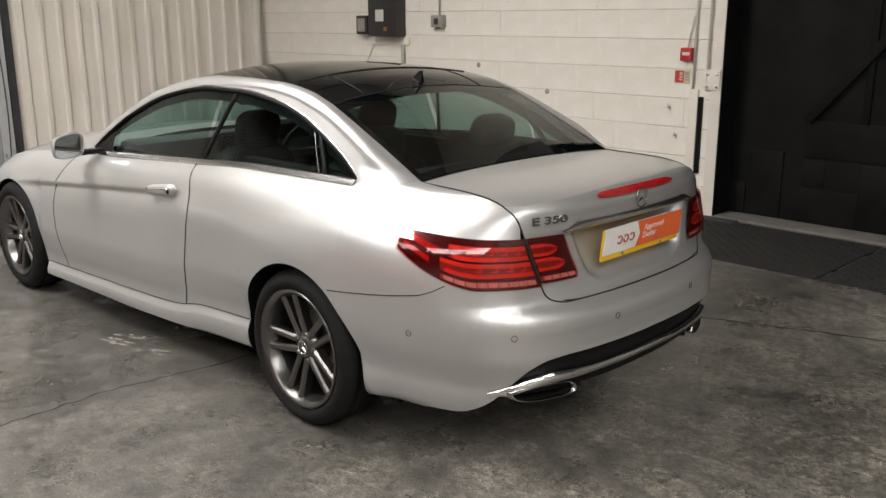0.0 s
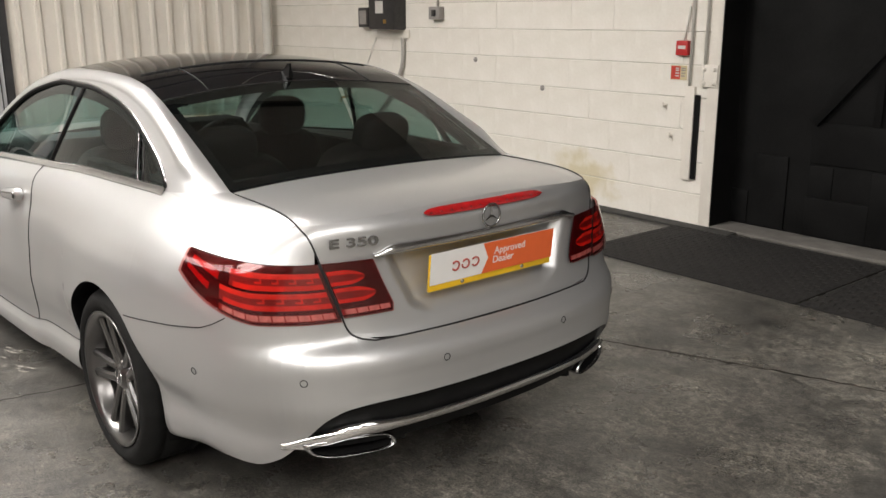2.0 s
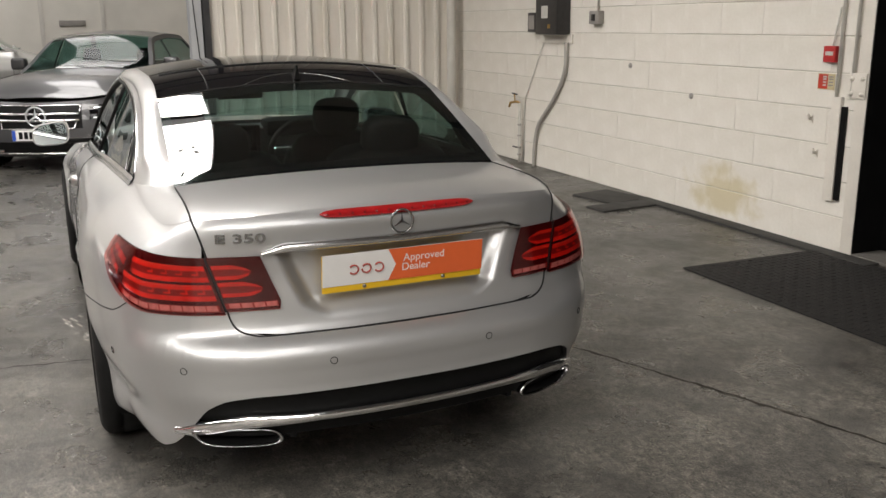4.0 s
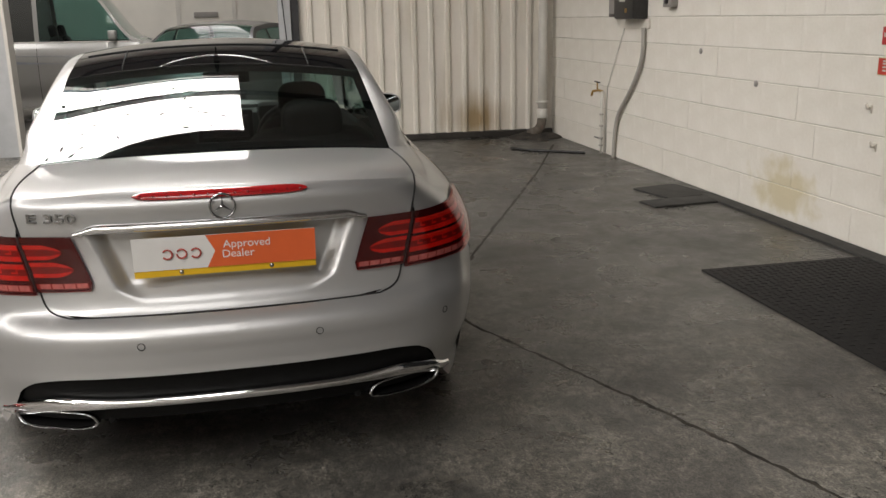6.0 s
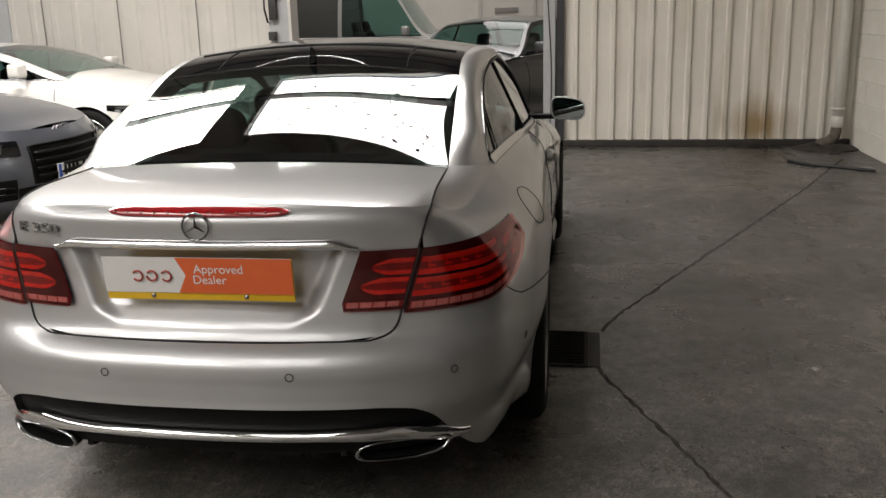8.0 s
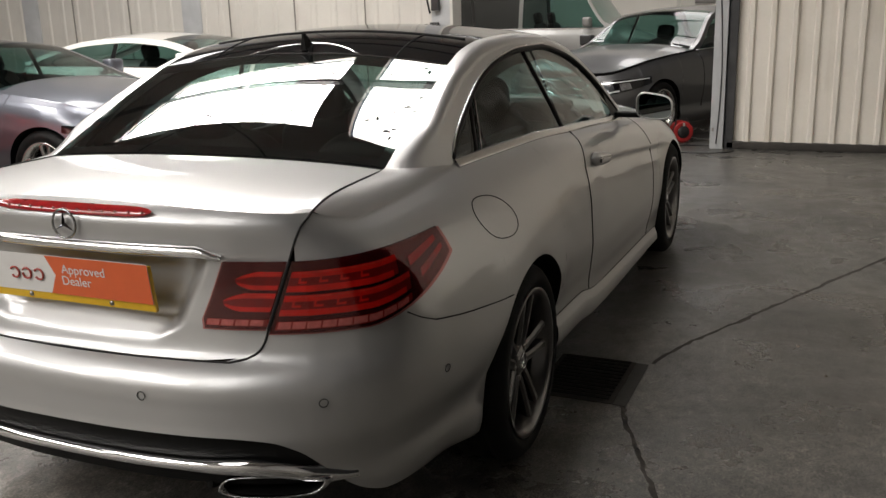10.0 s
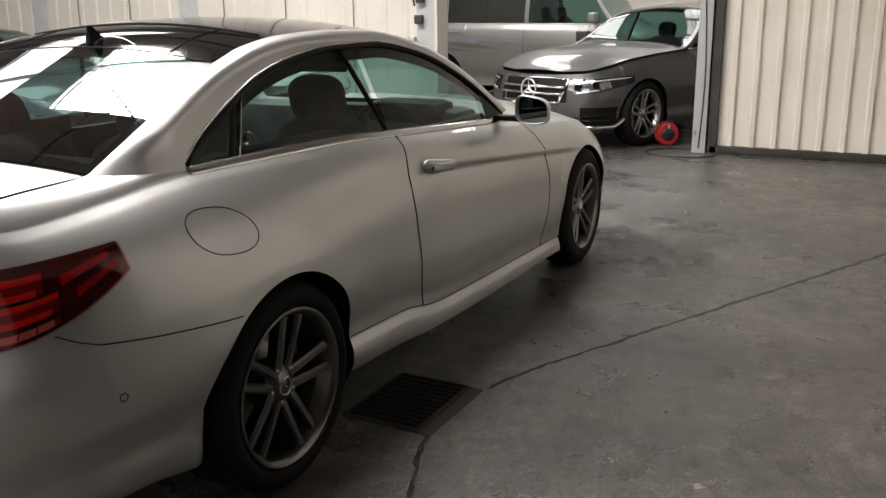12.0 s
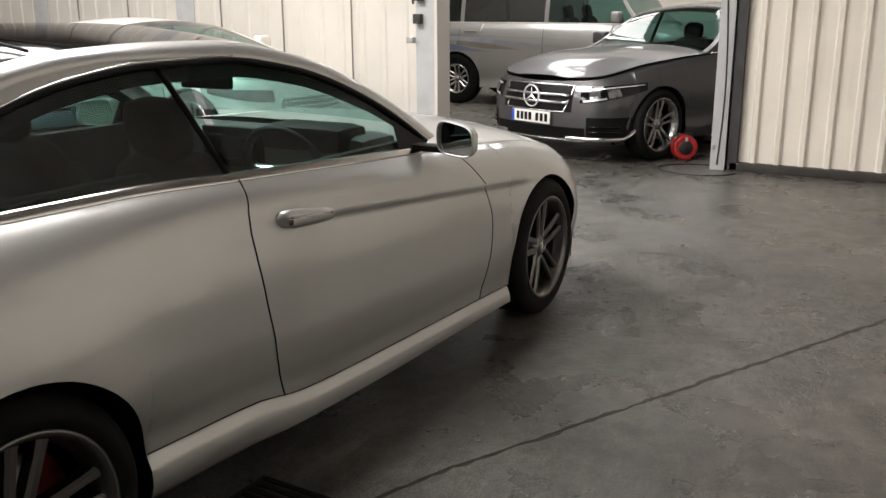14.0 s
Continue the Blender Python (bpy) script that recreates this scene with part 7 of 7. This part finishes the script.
for x, y in ((7.62, 6.45), (7.80, 9.6)):
    steel_column(x, y, y - 0.16, y + 0.16, "grey painted steel wall column")

# cable reel on the floor
reel = thing("cable_reel", "red and black cable reel standing on the floor", "cable reel", pose(7.50, -0.14, 0.118, 0, 0, -55))
for y in (-0.05, 0.05):
    part("flange", moved(lathe_mesh("flange", [(0.03, -0.006), (0.085, -0.006), (0.112, -0.012), (0.118, 0.0), (0.112, 0.012), (0.085, 0.006), (0.03, 0.006)], REDBOX, 40), Matrix.Translation((0, y, 0))), reel)
part("drum", lathe_mesh("drum", [(0.0, -0.05), (0.085, -0.05), (0.085, 0.05), (0.0, 0.05)], CABLE, 32), reel)
part("hub", lathe_mesh("hub", [(0.0, -0.070), (0.060, -0.068), (0.068, -0.06), (0.068, -0.045)], BOXBLACK, 24), reel)
box("sticker", -0.012, 0.012, -0.064, -0.062, 0.055, 0.10, LABELW, reel)
tube("stand", [(-0.09, -0.06, -0.112), (-0.10, -0.02, 0.0), (-0.06, 0.0, 0.13), (0.06, 0.0, 0.13), (0.10, -0.02, 0.0), (0.09, -0.06, -0.112)], 0.009, BOXBLACK, reel)
tube("lead", [(0.05, -0.09, -0.111), (-0.05, -0.2, -0.111), (-0.02, -0.30, -0.111)], 0.006, CABLE, reel, 6)

# floor drain, joints and cracks
dr = thing("floor_drain", "square cast iron floor drain grating in a broken surround", "drain")
box("frame", 0.47, 0.90, -1.03, -0.72, 0.0015, 0.005, CRACK, dr)
for k in range(12):
    box("bar", 0.50 + k * 0.034, 0.518 + k * 0.034, -1.01, -0.74, 0.0052, 0.010, IRON, dr)
box("surround", 0.47, 0.90, -1.08, -1.031, 0.0, 0.003, SLABRUB, dr)


def crack(name, pts, w, label, seed, wob=0.02, mat=None, z=0.0012):
    """A narrow open joint with ragged edges."""
    rnd = random.Random(seed)
    out = []
    for a, b in zip(pts, pts[1:]):
        a, b = Vector((*a, 0)), Vector((*b, 0))
        n = max(int((b - a).length / 0.04), 2)
        side = Vector((-(b - a).y, (b - a).x, 0)).normalized()
        for i in range(n):
            out.append((a.lerp(b, i / n) + side * rnd.uniform(-wob, wob) * 0.4, side))
    out.append((Vector((*pts[-1], 0)), side))
    verts, faces = [], []
    for p, sd in out:
        ww = w * rnd.uniform(0.45, 1.3)
        verts += [tuple(p + sd * ww + Vector((0, 0, z))), tuple(p - sd * ww + Vector((0, 0, z)))]
    faces = [(2 * i, 2 * i + 1, 2 * i + 3, 2 * i + 2) for i in range(len(out) - 1)]
    return tagged(part(name, mesh_from(name, verts, faces, mat or CRACK, False)), label, "floor joint", kind="structure")


crack("floor_joint", [(0.95, -1.10), (1.17, -1.167), (1.67, -1.41), (2.5, -1.80), (3.41, -2.24), (4.6, -2.80), (6.0, -3.4)], 0.0055, "dark open joint across the floor", 3, 0.012)
crack("floor_joint", [(0.47, -1.075), (0.41, -1.08), (-0.2, -1.33), (-1.05, -1.66), (-2.3, -2.1)], 0.0030, "dark worn joint across the floor", 4, 0.02, JOINTDIRT)
crack("joint_dirt", [(0.92, -1.09), (1.17, -1.167), (1.67, -1.41), (2.5, -1.80), (3.41, -2.24), (4.6, -2.80), (6.2, -3.5)], 0.011, "brown dirt gathered along the floor joint", 13, 0.02, JOINTDIRT, 0.0006)
crack("joint_dirt", [(0.47, -1.075), (0.41, -1.08), (-0.2, -1.33), (-1.05, -1.66), (-2.3, -2.1)], 0.009, "brown dirt gathered along the floor joint", 14, 0.02, JOINTDIRT, 0.0006)
crack("floor_crack", [(0.80, 2.6), (0.826, 1.751), (0.842, 1.457), (0.849, 1.277), (0.80, 0.949), (0.77, 0.4)], 0.006, "ragged dark crack in the floor", 5, 0.03)
# chalky scuffs beside the car
for k, (x, y, a) in enumerate(((1.44, 0.90, 20), (1.16, 0.93, 25), (1.40, 0.98, 15))):
    verts, faces, rnd = [], [], random.Random(20 + k)
    for i in range(9):
        cx, cy = rnd.uniform(-0.10, 0.10), rnd.uniform(-0.03, 0.03)
        q = len(verts)
        l, w = rnd.uniform(0.01, 0.03), rnd.uniform(0.003, 0.007)
        verts += [(cx - l, cy - w, 0.0012), (cx + l, cy - w * 0.5, 0.0012), (cx + l * 0.8, cy + w, 0.0012), (cx - l * 0.7, cy + w * 0.6, 0.0012)]
        faces.append((q, q + 1, q + 2, q + 3))
    s = part("chalk_scuff", mesh_from("chalk_scuff", verts, faces, SCUFF, False))
    s.matrix_basis = pose(x, y, 0, 0, 0, a)
    tagged(s, "pale chalky scuff marks on the floor", "scuff", kind="stuff")
# grit and crumbs by the front wheel and about the floor
verts, faces, rnd = [], [], random.Random(9)
for i in range(900):
    if i < 420:
        x, y = rnd.gauss(3.35, 0.42), rnd.gauss(-1.25, 0.25)
    else:
        x, y = rnd.uniform(-2.6, 7), rnd.uniform(-3.6, 3)
    if abs(y) < 0.95 and -1.2 < x < 3.7 and not (i < 420):
        continue
    r = rnd.uniform(0.002, 0.007) * (1.6 if rnd.random() < 0.05 else 1)
    k = len(verts)
    t0 = rnd.uniform(0, 6)
    verts += [(x + r * math.cos(t0 + q * 2.1), y + r * math.sin(t0 + q * 2.1) * rnd.uniform(0.6, 1.4), 0.0) for q in range(3)] + [(x, y, r * 0.9)]
    faces += [(k, k + 1, k + 3), (k + 1, k + 2, k + 3), (k + 2, k, k + 3)]
tagged(part("floor_grit", mesh_from("floor_grit", verts, faces, PVCDARK, False)), "scattered dark grit and crumbs on the floor", "grit", kind="stuff")
# pale paint splash
for k, (x, y, r) in enumerate(((0.536, -1.962, 0.017), (0.42, -2.05, 0.009), (5.50, -1.10, 0.02))):
    verts = [(x + r * (1 + 0.4 * math.sin(3 * t + k)) * math.cos(t), y + r * (1 + 0.3 * math.cos(5 * t)) * math.sin(t), 0.0014) for t in np.linspace(0, 2 * math.pi, 19)[:-1]]
    tagged(part("paint_spot", mesh_from("paint_spot", verts, [tuple(range(18))], SCUFF if k < 2 else PVCDARK, False)), "small splash mark on the floor", "splash", group="splash marks")

# ---- blocks of the south wall ----
COURSE, LEN = 0.2365, 0.45
block_meshes = {}
rnd = random.Random(5)


def block_mesh(length, k):
    key = (round(length, 3), k)
    if key not in block_meshes:
        bm = box_bm(-length / 2, length / 2, -0.03, 0.0, -COURSE / 2 + 0.003, COURSE / 2 - 0.003)
        top = [e for e in bm.edges if all(v.co.y > -0.001 for v in e.verts) and abs(e.verts[0].co.z - e.verts[1].co.z) < 1e-6]
        bmesh.ops.bevel(bm, geom=top, offset=0.004, segments=1, affect="EDGES")
        r2 = random.Random(k)
        for v in bm.verts:
            if v.co.y > -0.02:
                v.co.y += r2.uniform(-0.0015, 0.0015)
        block_meshes[key] = bm_mesh("block", bm, BLOCK)
    return block_meshes[key]


row = 0
z = COURSE / 2
while z < 2.2:
    x = 0.842 - (0.225 if row % 2 else 0.0)
    while x < WALL_X - 0.01:
        a, b = max(x, 0.842), min(x + LEN, WALL_X)
        if b - a > 0.03:
            ob = new("block", block_mesh(b - a - 0.0015, rnd.randrange(6)))
            ob.parent = wall_south
            ob.matrix_basis = pose((a + b) / 2, WALL_Y + rnd.uniform(-0.0015, 0.0015), z)
        x += LEN
    z += COURSE
    row += 1
box("upper_blockwork", 0.842, WALL_X, WALL_Y - 0.006, WALL_Y, z - COURSE / 2, ROOF_Z, BLOCK, wall_south)
